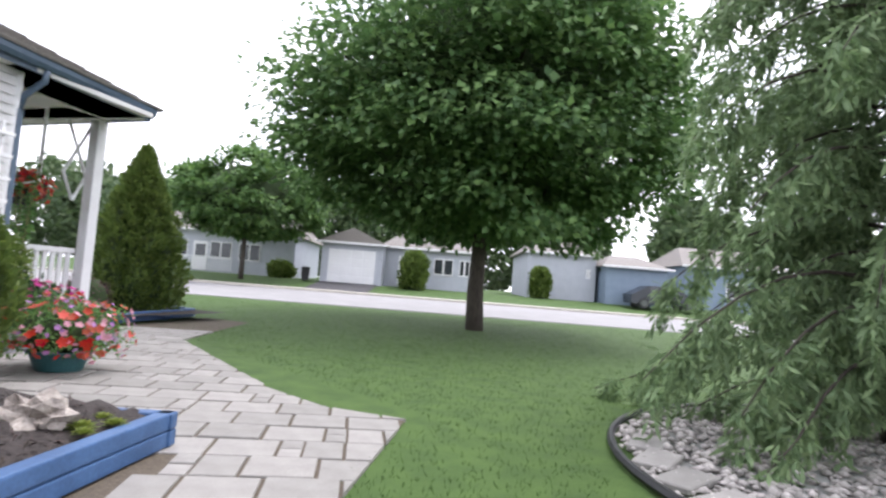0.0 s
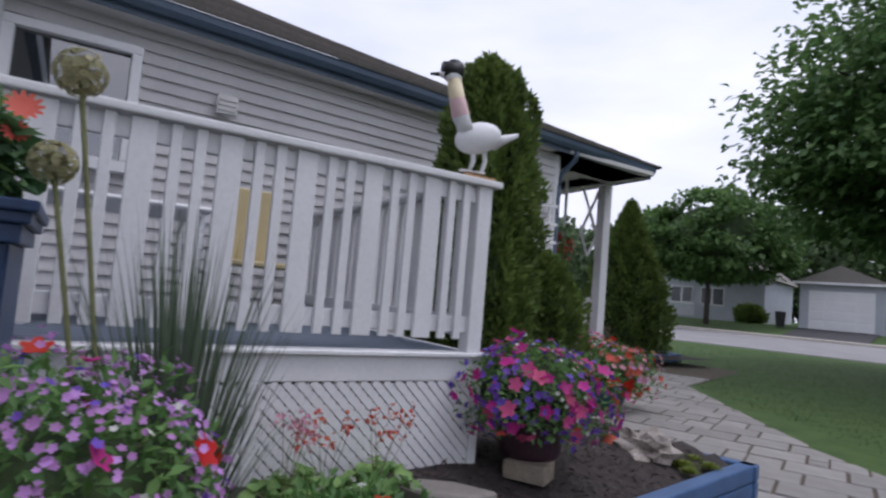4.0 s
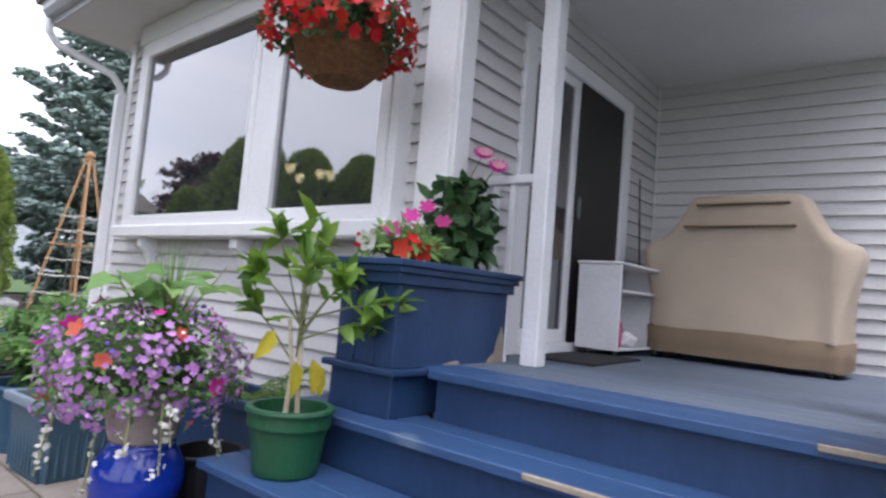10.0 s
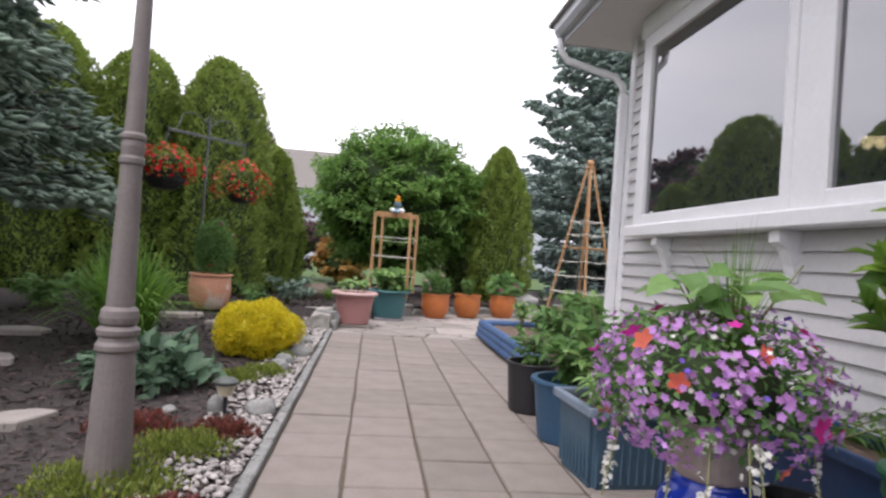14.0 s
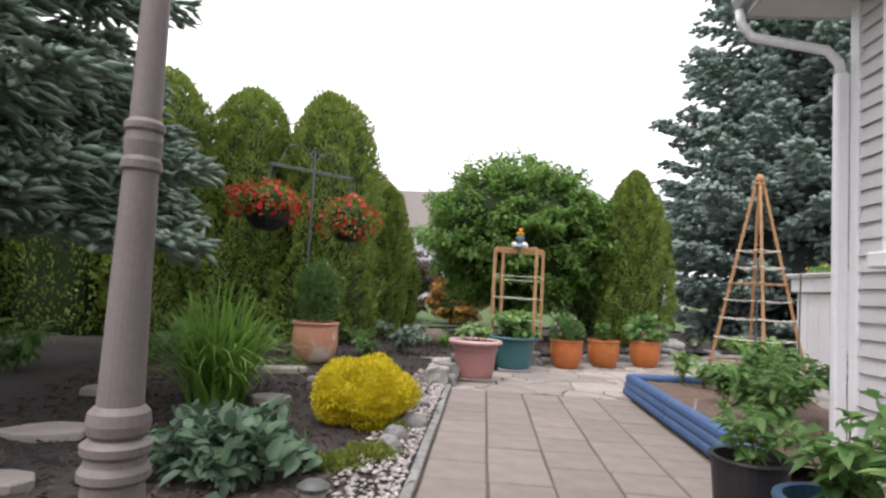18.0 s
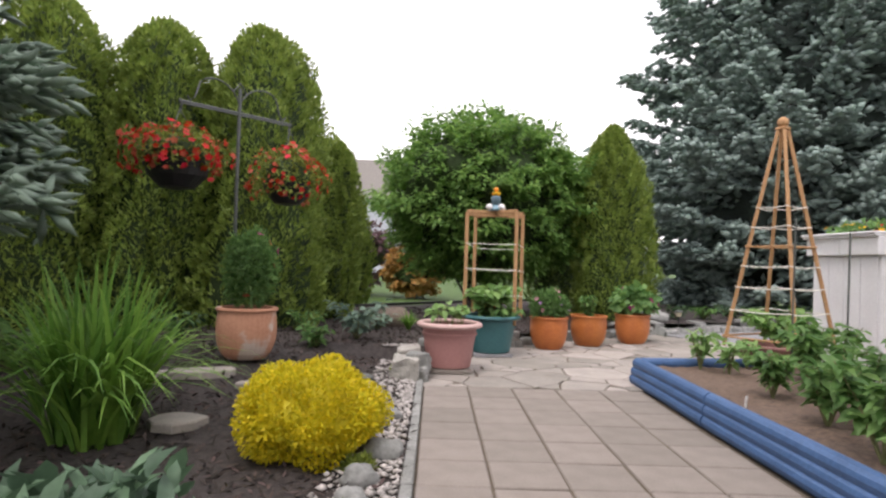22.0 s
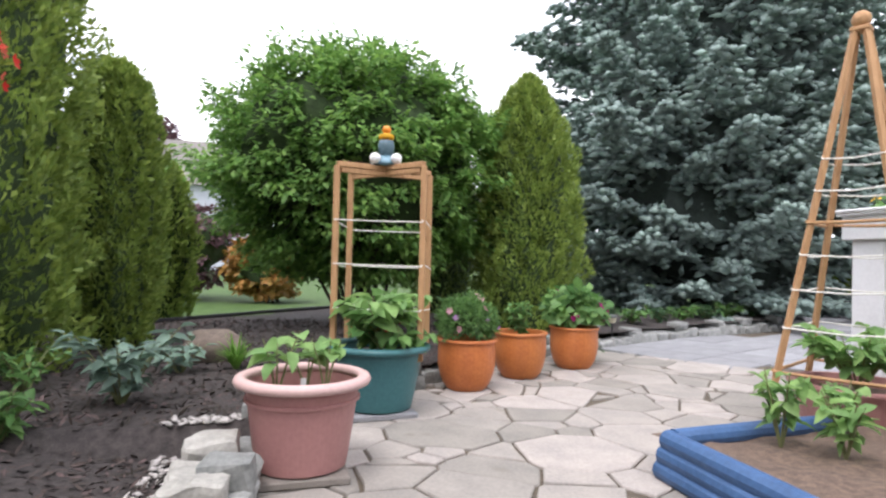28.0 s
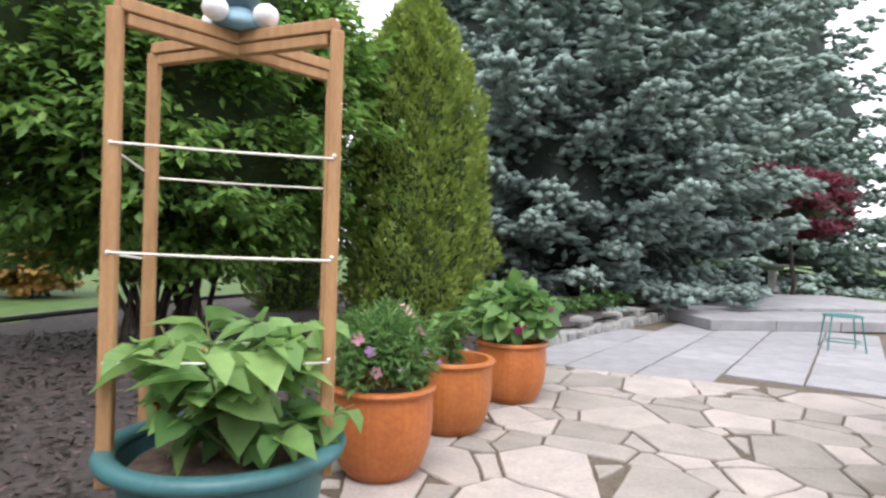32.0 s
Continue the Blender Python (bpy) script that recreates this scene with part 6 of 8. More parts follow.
part("rail", box(-3.2, 3.2, 0.4, 0.46, 0.95, 1.02), M_VINYL, porch)
for k in range(34):
    part("baluster", box(-3.18 + k * 0.19, -3.13 + k * 0.19, 0.41, 0.45, 0.1, 0.95), M_VINYL, porch)
for d, s, h, r, n_, lab in ((37.2, -1.75, 2.3, 0.75, 2500, "clipped green cylinder evergreen by the far house"), (38.2, 6.4, 1.9, 0.55, 1800, "small dark shrub against the far house"), (38.8, -10.5, 1.0, 0.7, 1500, "rounded green shrub beside the far garage")):
    p = street(d, s)
    thuja(p[0], p[1], p[2] - 0.05, h, r, lab, n_, spray=0.3, dark=True, seed=int(d), profile=[(0, 0.8), (0.3, 1), (0.7, 0.95), (0.93, 0.6), (1, 0.1)], name="far_shrub")
for s, lab in ((-8.6, "black bin standing beside the far garage"),):
    p = street(37.5, s)
    tagged(part("bin", lathe([(0.22, 0), (0.27, 0.75), (0.29, 0.78), (0.24, 0.85), (0.0, 0.87)], 12), M_BLACKPOT, m=pose(*p)), lab, "bin")


def car(p, rz, label):
    c = thing("car", label, "car", p, rz)
    prof = [(-2.1, 0.3), (2.1, 0.3), (2.15, 0.72), (1.35, 0.86), (0.7, 1.36), (-1.1, 1.40), (-1.9, 0.92), (-2.15, 0.82)]
    bm = prism(prof, -0.85, 0.85, inset=0.06)
    part("body", bm, M_CARPAINT, c, m=Matrix(((1, 0, 0, 0), (0, 0, 1, 0), (0, 1, 0, 0), (0, 0, 0, 1))))
    for wx in (-1.35, 1.35):
        for wy in (-0.80, 0.80):
            w = part("wheel", lathe([(0.0, -0.1), (0.30, -0.1), (0.33, -0.06), (0.33, 0.06), (0.30, 0.1), (0.0, 0.1)], 16, m=Matrix.Translation((wx, wy, 0.33)) @ Matrix.Rotation(math.pi / 2, 4, "X")), M_BLACKPOT, c)
            part("rim", lathe([(0.0, -0.112), (0.2, -0.112), (0.2, 0.112), (0.0, 0.112)], 12, m=Matrix.Translation((wx, wy, 0.33)) @ Matrix.Rotation(math.pi / 2, 4, "X")), M_IRON, w)
    part("side_window", box(-1.0, 0.75, -0.862, 0.862, 0.92, 1.30, 0.02), M_GLASSFAR, c)
    return c


M_CARPAINT = mat("dark_car_paint", (0.02, 0.025, 0.035), (0.015, 0.018, 0.026), 0.25, 2, 0.0, 20, spec=0.7)
car(street(36.3, 13.6), math.degrees(math.atan2(ALONG.y, ALONG.x)), "dark parked car in a driveway across the street")
# neighbours seen over the garden hedge
for x, y, w, dpt, h, rh, rz, lab in ((-9.5, 46, 22, 9, 6.5, 4.2, 0, "neighbour's house with a grey shingle roof"), (12.0, 60, 20, 9, 6.2, 4.4, 0, "far house with a dark grey roof")):
    hs = thing("house", lab, "house", (x, y, 0), rz)
    part("wall", box(-w / 2, w / 2, 0, dpt, 0, h), M_FARWHITE, hs)
    bm = bmesh.new()
    v = [bm.verts.new(p) for p in ((-w / 2 - 0.5, -0.5, h), (w / 2 + 0.5, -0.5, h), (w / 2 - 3, dpt / 2, h + rh), (-w / 2 + 3, dpt / 2, h + rh), (w / 2 + 0.5, dpt + 0.5, h), (-w / 2 - 0.5, dpt + 0.5, h))]
    for f in ((0, 1, 2, 3), (1, 4, 2), (4, 5, 3, 2), (5, 0, 3), (0, 5, 4, 1)):
        bm.faces.new([v[i] for i in f])
    part("roof", bm, M_SHINGLE, hs)
    for k in (-5.5, -3.9, 1.5, 5.0):
        wv = part("window", box(k - 0.6, k + 0.6, -0.06, 0, 1.2, 2.6), M_VINYL, hs)
        part("pane", box(k - 0.5, k + 0.5, -0.07, -0.062, 1.3, 2.5), M_GLASSFAR, wv)
for x, y, r, h, m_, lab in ((-3.3, 14.5, 1.5, 2.6, M_PURPLEBUSH, "purple-leaved shrub on the far lawn"), (-1.0, 13.5, 1.0, 1.8, M_OCHRE, "ochre-leaved shrub on the far lawn"), (-6.5, 17.5, 1.3, 1.6, M_LEAF, "low green shrub by the neighbour's wall")):
    broadleaf(x, y, 0, (r, r, h * 0.5), h * 0.55, 0.04, lab, "shrub", 5000, 70, 0.14, m_, 0.75, 4, stems=3)
for x, y, r, h, lab in ((-22, 40, 4.0, 12, "dark red-leaved tree behind the neighbour's roof"), (-14.5, 52, 4.5, 13.5, "dark red-leaved tree beside the neighbour's roof")):
    broadleaf(x, y, 0, (r, r, h * 0.32), h * 0.66, 0.3, lab, "tree", 6000, 80, 0.5, M_PURPLEBUSH, 0.7, 6)

# ---------- planting helpers ----------
def shell(n, c, r, lo=0.75, hi=1.05, up=-1.0):
    """Points and outward normals on a lumpy ellipsoid, above a cut."""
    v = ball(n * 2)
    v = v[v[:, 2] > up][:n]
    k = rng.uniform(lo, hi, (len(v), 1)) * (1 + 0.10 * np.sin(v[:, :1] * 7 + c[0]) + 0.08 * np.sin(v[:, 1:2] * 9))
    return np.array(c) + v * np.array(r) * k, unit(v / np.array(r))


def mass(parent, c, r, leafm, n, leaf, flowers=(), core=0.7, up=-0.6, leafw=0.5, part_name="foliage", droop=0.1):
    """A mound of leaves about a core coloured as inner shade, dotted with blossoms (material, count, radius, word)."""
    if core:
        part("mound_core", lump(c, [q * core for q in r], 2, 0.3, 2, n), M_LEAFSHADE, parent, smooth=True)
    P, N = shell(n, c, r, 0.62, 1.02, up)
    m = len(P)
    leaves(part_name, P, N * 0.7 + rng.normal(0, 0.6, (m, 3)), N + np.array([0, 0, 0.8]) + rng.normal(0, 0.3, (m, 3)), rng.uniform(0.6, 1.3, m) * leaf, rng.uniform(0.7, 1.2, m) * leaf * leafw, leafm, parent, droop=droop)
    for fm, cnt, size, word in flowers:
        P, N = shell(cnt, c, r, 0.94, 1.08, up)
        blossoms("blossoms", P, N + rng.normal(0, 0.35, P.shape), rng.uniform(0.7, 1.2, len(P)) * size, fm, parent, word)


def stems(parent, base, tips, r, material=None, name="stem"):
    for t in tips:
        b, t = Vector(base), Vector(t)
        m = b.lerp(t, 0.5) + Vector((rng.normal(0, 0.02), rng.normal(0, 0.02), 0.03))
        part(name, tube([b, m, t], r, 5, taper=0.5), material or M_TWIG, parent)


def leafy(parent, base, h, spread, leafm, n, leaf, leafw=0.55, count=6, material=None, start=0.15):
    """An upright branching plant: stems with leaves along them."""
    PP, DD = [], []
    for k in range(count):
        a = 6.283 * k / count + rng.normal(0, 0.3)
        tip = Vector(base) + Vector((spread * math.cos(a) * rng.uniform(0.4, 1), spread * math.sin(a) * rng.uniform(0.4, 1), h * rng.uniform(0.75, 1.05)))
        b = Vector(base)
        m = b.lerp(tip, 0.5) + Vector((0, 0, h * 0.10))
        part("stem", tube([b, m, tip], 0.006 + 0.004 * h, 5, taper=0.4), material or M_TWIG, parent)
        for j in range(n // count):
            f = start + (1 - start) * rng.random()
            p = b.lerp(m, f * 2) if f < 0.5 else m.lerp(tip, f * 2 - 1)
            PP.append(p)
            ang = rng.uniform(0, 6.28)
            DD.append((math.cos(ang), math.sin(ang), rng.normal(0.05, 0.35)))
    P, D = np.array(PP), np.array(DD)
    leaves("leaves", P, D, np.array([0, 0, 1.0]) + rng.normal(0, 0.3, P.shape), rng.uniform(0.6, 1.2, len(P)) * leaf, rng.uniform(0.7, 1.1, len(P)) * leaf * leafw, leafm, parent, droop=0.2, wide=0.4)


def blades(parent, c, n, h, spread, w, material, name="blades", arch=0.5, seg=6, stiff=1.0):
    """Arching strap leaves from one crown."""
    a = rng.uniform(0, 6.283, n)
    o = np.c_[np.cos(a), np.sin(a), np.zeros(n)]
    L = h * rng.uniform(0.65, 1.15, n)
    sp = spread * rng.uniform(0.15, 1.0, n)
    b = np.array(c) + o * rng.uniform(0, 0.10, (n, 1)) * spread
    side = np.c_[-np.sin(a), np.cos(a), np.zeros(n)]
    V = []
    for k in range(seg + 1):
        f = k / seg
        p = b + o * (sp * f ** 1.4)[:, None] + np.array([0, 0, 1.0]) * (L * (f - arch * (sp / spread) * f ** 2.6))[:, None]
        ww = w * (1 - f ** 2.2) * rng.uniform(0.9, 1.1)
        V += [p - side * ww / 2, p + side * ww / 2]
    V = np.stack(V, 1)
    m = V.shape[1]
    F = np.concatenate([np.array([[2 * k, 2 * k + 1, 2 * k + 3, 2 * k + 2]]) for k in range(seg)])
    F = (F[None] + (np.arange(n) * m)[:, None, None]).reshape(-1, 4)
    return link(name, np_mesh(name, V.reshape(-1, 3), F, material), parent)


def pot(parent, r0, r1, h, material, lip=0.03, rim=None, seg=32, thick=0.02, soil=True, name="pot", bulge=0.0, fluted=0, deep=0.075):
    """A turned pot with a wall, a rolled lip and soil inside."""
    prof = [(r0 * 0.92, 0.0), (r0, 0.012)]
    for k in range(1, 8):
        f = k / 8
        prof.append((r0 + (r1 - r0) * f + bulge * math.sin(math.pi * f ** 0.8), h * f * 0.96))
    prof += [(r1, h - lip), (r1 + 0.6 * lip, h - lip), (r1 + 0.8 * lip, h - lip * 0.5), (r1 + 0.6 * lip, h), (r1 - thick, h), (r1 - thick * 1.3, h - 0.05), (r1 - thick * 2, h * 0.6), (0.01, h * 0.58)]
    if rim is None:
        part(name, lathe(prof, seg), material, parent, smooth=False)
    else:
        part(name, lathe(prof[:9] + [(r1 - thick, h - lip), (r1 - thick * 2, h * 0.6), (0.01, h * 0.58)], seg), material, parent)
        part("rim", lathe([(r1 - thick, h - lip), (r1 + lip * 0.7, h - lip * 1.25), (r1 + lip * 1.15, h - lip * 1.05), (r1 + lip * 1.3, h - lip * 0.65), (r1 + lip * 1.1, h - lip * 0.22), (r1 + lip * 0.6, h), (r1, h - lip * 0.05), (r1 - thick * 0.9, h - lip * 0.3), (r1 - thick * 1.2, h - lip)], seg, ring_shape=True), rim, parent, smooth=True)
    if soil:
        rs = r1 - thick * 1.4 - (r1 - r0) * 0.10 / h
        part("soil", prism([(rs * math.cos(k * math.pi / 12), rs * math.sin(k * math.pi / 12)) for k in range(24)], h - deep - 0.055, h - deep, inset=0.01), M_SOIL, parent)


# ---------- patio pots ----------
p = thing("flower_pot", "large dusty pink plastic pot with bean seedlings", "plant pot", (-0.17, 0.74, 0.05))
pot(p, 0.245, 0.312, 0.50, M_PINK, 0.045, M_PINKRIM, 64, 0.014, deep=0.13)
part("band", lathe([(0.302, 0.36), (0.312, 0.365), (0.312, 0.38), (0.302, 0.385)], 64, ring_shape=True), M_PINK, p)
for x, y, h in ((-0.14, -0.02, 0.30), (0.12, 0.0, 0.26), (0.02, 0.14, 0.22)):
    leafy(p, (x, y, 0.37), h + 0.07, 0.15, M_LEAFPALE, 14, 0.13, 0.75, 4, start=0.6)
part("plant_tag", box(-0.015, 0.015, -0.002, 0.002, 0.36, 0.47), M_VINYL, p, "white plastic plant tag")
tagged(part("pot_slab", box(-0.26, 0.26, -0.24, 0.24, 0.004, 0.048, 0.008), M_PAVER, m=pose(-0.19, 0.73, 0, 0, 0, 3)), "square concrete slab under the pink pot", "slab")
p = thing("flower_pot", "large teal plastic pot with leafy runner beans", "plant pot", (0.41, 1.93, 0.05))
pot(p, 0.255, 0.345, 0.49, M_TEAL, 0.04, M_TEAL, 64, 0.018)
leafy(p, (0, 0, 0.40), 0.46, 0.40, M_LEAFPALE, 150, 0.19, 0.74, 12, start=0.35)
leafy(p, (0.05, -0.05, 0.40), 0.24, 0.42, M_LEAF, 70, 0.15, 0.72, 9, start=0.4)
P, N = shell(14, (-0.05, 0, 0.66), (0.22, 0.2, 0.14))
blossoms("blossoms", P, N, 0.022, M_REDF, p, "small scarlet bean flowers")
tagged(part("pot_slab", box(-0.25, 0.25, -0.25, 0.25, 0.004, 0.048, 0.008), M_SLATE, m=pose(0.41, 1.93, 0, 0, 0, 6)), "square grey slab under the teal pot", "slab")

# cedar climbing frame standing in the teal pot
fr = thing("trellis", "square cedar plant trellis tied with white string", "plant support", (0.447, 2.083, 0), -17.8)
FX, FY, FH, PW = 0.335, 0.235, 1.895, 0.022
for sx in (-1, 1):
    for sy in (-1, 1):
        part("post", box(sx * FX - PW, sx * FX + PW, sy * FY - PW, sy * FY + PW, 0.42 if sy < 0 else 0.48, FH, 0.004), M_CEDAR, fr)
for sgn, z in ((1, FH - 0.006), (-1, FH - 0.003)):
    L = math.hypot(2 * FX, 2 * FY) / 2
    part("top_bar", box(-L, L, -PW, PW, z - 0.0, z + 0.042, 0.004), M_CEDAR, fr, m=pose(0, 0, 0, 0, 0, math.degrees(math.atan2(sgn * FY, FX))))
    part("lower_bar", box(-L + 0.03, L - 0.03, -PW * 0.75, PW * 0.75, z - 0.042, z - 0.003, 0.004), M_CEDAR, fr, m=pose(0, 0, 0, 0, 0, math.degrees(math.atan2(sgn * FY, FX))))
for z in (0.808, 1.145, 1.48):
    for y, dz in ((-FY - PW, 0.0), (FY + PW, -0.055 if z > 1.4 else -0.02)):
        part("string", tube([(-FX, y, z + dz), (0, y, z + dz - 0.008), (FX, y, z + dz - 0.01)], 0.0045, 5), M_ROPE, fr)
    for sx in (-1, 1):
        part("string", tube([(sx * (FX + PW), -FY, z), (sx * (FX + PW), FY, z - 0.035)], 0.0045, 5), M_ROPE, fr)
        part("knot", lump((sx * FX, -FY - PW, z), (0.008, 0.007, 0.008), 1), M_ROPE, fr)
orn = thing("garden_ornament", "painted knob ornament with white balls and orange top", "ornament", (0.447, 2.083, FH + 0.04), 20)
part("base", lathe([(0.10, 0.0), (0.095, 0.03), (0.05, 0.06), (0.04, 0.08)], 20), M_ORNBLUE, orn, smooth=True)
part("neck", lathe([(0.04, 0.08), (0.062, 0.11), (0.066, 0.16), (0.055, 0.20), (0.03, 0.205)], 20), M_ORNGREY, orn, smooth=True)
part("cap", lathe([(0.03, 0.205), (0.062, 0.215), (0.06, 0.245), (0.035, 0.255)], 20), M_YELF, orn, "yellow cap", smooth=True)
part("finial", lump((0, 0, 0.285), (0.036, 0.036, 0.036), 3, 0.02), M_ORANGE, orn, "orange ball", smooth=True)
for a in (0.3, 1.9, 3.4, 5.0):
    part("ball", lump((0.115 * math.cos(a), 0.115 * math.sin(a), 0.045), (0.045, 0.045, 0.042), 3, 0.02), M_VINYL, orn, "white ball", smooth=True)

TP = [((1.33, 2.68), "feathery blue-green marigold foliage", 0), ((2.03, 3.13), "small pepper plant", 1), ((2.85, 3.56), "geranium leaves and pink blooms", 2)]
for (x, y), what, k in TP:
    p = thing("terracotta_pot", "round glazed terracotta pot with " + what, "plant pot", (x, y, 0.0), 0, "terracotta pots")
    pot(p, 0.18, 0.262, 0.47, M_TERRA, 0.028, None, 36, 0.022, bulge=0.045)
    if k == 0:
        mass(p, (0, 0, 0.62), (0.27, 0.26, 0.24), M_FERN, 2600, 0.07, [(M_PALEPINK, 7, 0.035, "pale pink flowers"), (M_LILAC, 5, 0.03, "lilac flowers")], 0.45, leafw=0.22)
    elif k == 1:
        leafy(p, (0, 0, 0.40), 0.40, 0.24, M_LEAF, 160, 0.10, 0.5, 8)
    else:
        mass(p, (0.05, 0.05, 0.66), (0.34, 0.32, 0.22), M_LEAF, 330, 0.13, [(M_HOTF, 15, 0.048, "magenta blooms")], 0.5, leafw=0.95)
        leafy(p, (-0.1, -0.05, 0.40), 0.28, 0.2, M_LEAFPALE, 60, 0.09, 0.5, 5)
for x, y in ((3.45, 4.75), (4.3, 5.25), (-0.84, -4.62), (-0.90, -1.19)):
    sl = thing("solar_light", "small dark solar path light on a stake", "path light", (x, y, bed_z(x, y)), 0, "solar path lights")
    part("stake", lathe([(0.012, -0.05), (0.014, 0.14)], 8), M_BLACKPOT, sl)
    part("lens", lathe([(0.045, 0.14), (0.062, 0.20), (0.062, 0.215)], 16), M_LENS, sl, "pale amber lens")
    part("cap", lathe([(0.075, 0.213), (0.080, 0.235), (0.05, 0.255), (0.0, 0.258)], 16), M_IRON, sl)

# clay pot with cosmos, in the mulch
p = thing("clay_pot", "weathered clay pot with tall feathery cosmos", "plant pot", (-2.10, -0.36, 0.27))
pot(p, 0.19, 0.258, 0.47, M_CLAY, 0.03, None, 36, 0.025, bulge=0.05)
mass(p, (0.02, 0, 0.82), (0.22, 0.21, 0.36), M_FERN, 4200, 0.075, [(M_HOTF, 5, 0.045, "magenta cosmos flowers"), (M_CORAL, 4, 0.035, "coral cosmos flowers")], 0.4, up=-0.9, leafw=0.2)
# hanging basket stand
hk = thing("basket_stand", "tall grey iron stand with two arms for baskets", "plant stand", (-2.385, 0.05, 0.18), 46.5)
part("pole", tube([(0, 0, 0), (0, 0, 2.73)], 0.019, 10), M_IRON, hk)
part("crossbar", tube([(-0.61, 0, 2.48), (0.61, 0, 2.48)], 0.013, 8), M_IRON, hk)
part("crossbar_front", box(-0.60, 0.60, -0.012, 0.012, 2.453, 2.468), M_IRON, hk)
for s in (-1, 1):
    pts = [(s * (0.22 - 0.22 * math.cos(a)), 0, 2.50 + 0.20 * math.sin(a) + 0.04 * a) for a in np.linspace(0, 2.6, 10)]
    pts += [(s * 0.46, 0, 2.54), (s * 0.50, 0, 2.50), (s * 0.53, 0, 2.54)]
    part("scroll", tube(pts, 0.009, 6), M_IRON, hk)
    part("hook", tube([(s * 0.58, 0, 2.48), (s * 0.58, 0.01, 2.40), (s * 0.60, 0, 2.36)], 0.008, 6), M_IRON, hk)
part("finial", tube([(-0.08, 0, 2.68), (0, 0, 2.78), (0.08, 0, 2.68)], 0.008, 6), M_IRON, hk)


def basket(at, r, label, flowers, leafm=None, chain=0.5, coco=True, leafn=900, flat=0.75, size=1.0):
    b = thing("hanging_basket", label, "hanging basket", at)
    part("basket", lathe([(0.02, -r * 0.62), (r * 0.35, -r * 0.57), (r * 0.60, -r * 0.32), (r * 0.70, 0.0), (r * 0.64, 0.0), (r * 0.3, -0.1)], 24, wob=0.015), M_COCO if coco else M_BLACKPOT, b)
    mass(b, (0, 0, r * 0.15), (r, r, r * flat), leafm or M_LEAF, leafn, 0.055 * size, flowers, 0.66, up=-0.62)
    for a in (0.5, 2.6, 4.7):
        part("chain", tube([(r * 0.62 * math.cos(a), r * 0.62 * math.sin(a), 0.02), (0, 0, chain)], 0.004, 4), M_IRON, b)
    part("hook", tube([(0, 0, chain), (0.01, 0, chain + 0.06), (0, 0, chain + 0.1)], 0.005, 5), M_IRON, b)
    return b


basket((-2.79, -0.40, 2.08), 0.43, "hanging basket overflowing with red and yellow-green blooms", [(M_REDF, 150, 0.035, "red blossoms"), (M_CORAL, 80, 0.03, "coral blossoms")], M_SEDUM, 0.5, False, 1300, 0.62)
basket((-1.975, 0.46, 2.00), 0.37, "hanging basket with red flowers and trailing leaves", [(M_REDF, 110, 0.033, "red blossoms"), (M_CORAL, 70, 0.03, "coral blossoms")], M_SEDUM, 0.6, False, 1500, 0.95)
basket((1.92, -7.09, 2.42), 0.36, "coco-lined hanging basket full of bright red flowers", [(M_REDF, 330, 0.034, "bright red blossoms")], M_LEAFDK, 0.75, True, 1200, 0.62)

# ---------- left bed plants ----------
p = thing("golden_shrub", "clipped round golden-yellow shrub in the mulch", "shrub", (-1.07, -2.30, 0.03))
part("mound_core", lump((0, 0, 0.26), (0.36, 0.35, 0.22), 3, 0.12, 2, 5), M_YELLOW, p, smooth=True)
P, N = shell(15000, (0, 0, 0.26), (0.415, 0.41, 0.285), 0.84, 1.03, -0.85)
leaves("foliage", P, N + rng.normal(0, 0.55, P.shape), rng.normal(size=P.shape), rng.uniform(0.018, 0.036, len(P)), 0.018, M_YELLOW, p)
p = thing("daylily", "clump of long arching green strap leaves", "daylily", (-2.42, -2.25, 0.05))
for k in range(5):
    blades(p, (0.14 * math.cos(k * 1.257), 0.14 * math.sin(k * 1.257), 0), 80, 1.32, 0.98, 0.034, M_STRAP, "leaf_fan", 0.75)
p = thing("bergenia", "low clump of broad grey-green leaves", "perennial", (-1.60, -3.80, 0.03))
P, N = shell(420, (0, 0, 0.05), (0.52, 0.46, 0.30), 0.5, 1.0, -0.05)
leaves("leaves", P, N * 0.6 + rng.normal(0, 0.5, P.shape) + np.array([0, 0, 0.2]), N + np.array([0, 0, 1.0]), rng.uniform(0.10, 0.19, len(P)), rng.uniform(0.06, 0.10, len(P)), M_BROADLEAF, p, wide=0.55, droop=0.2)
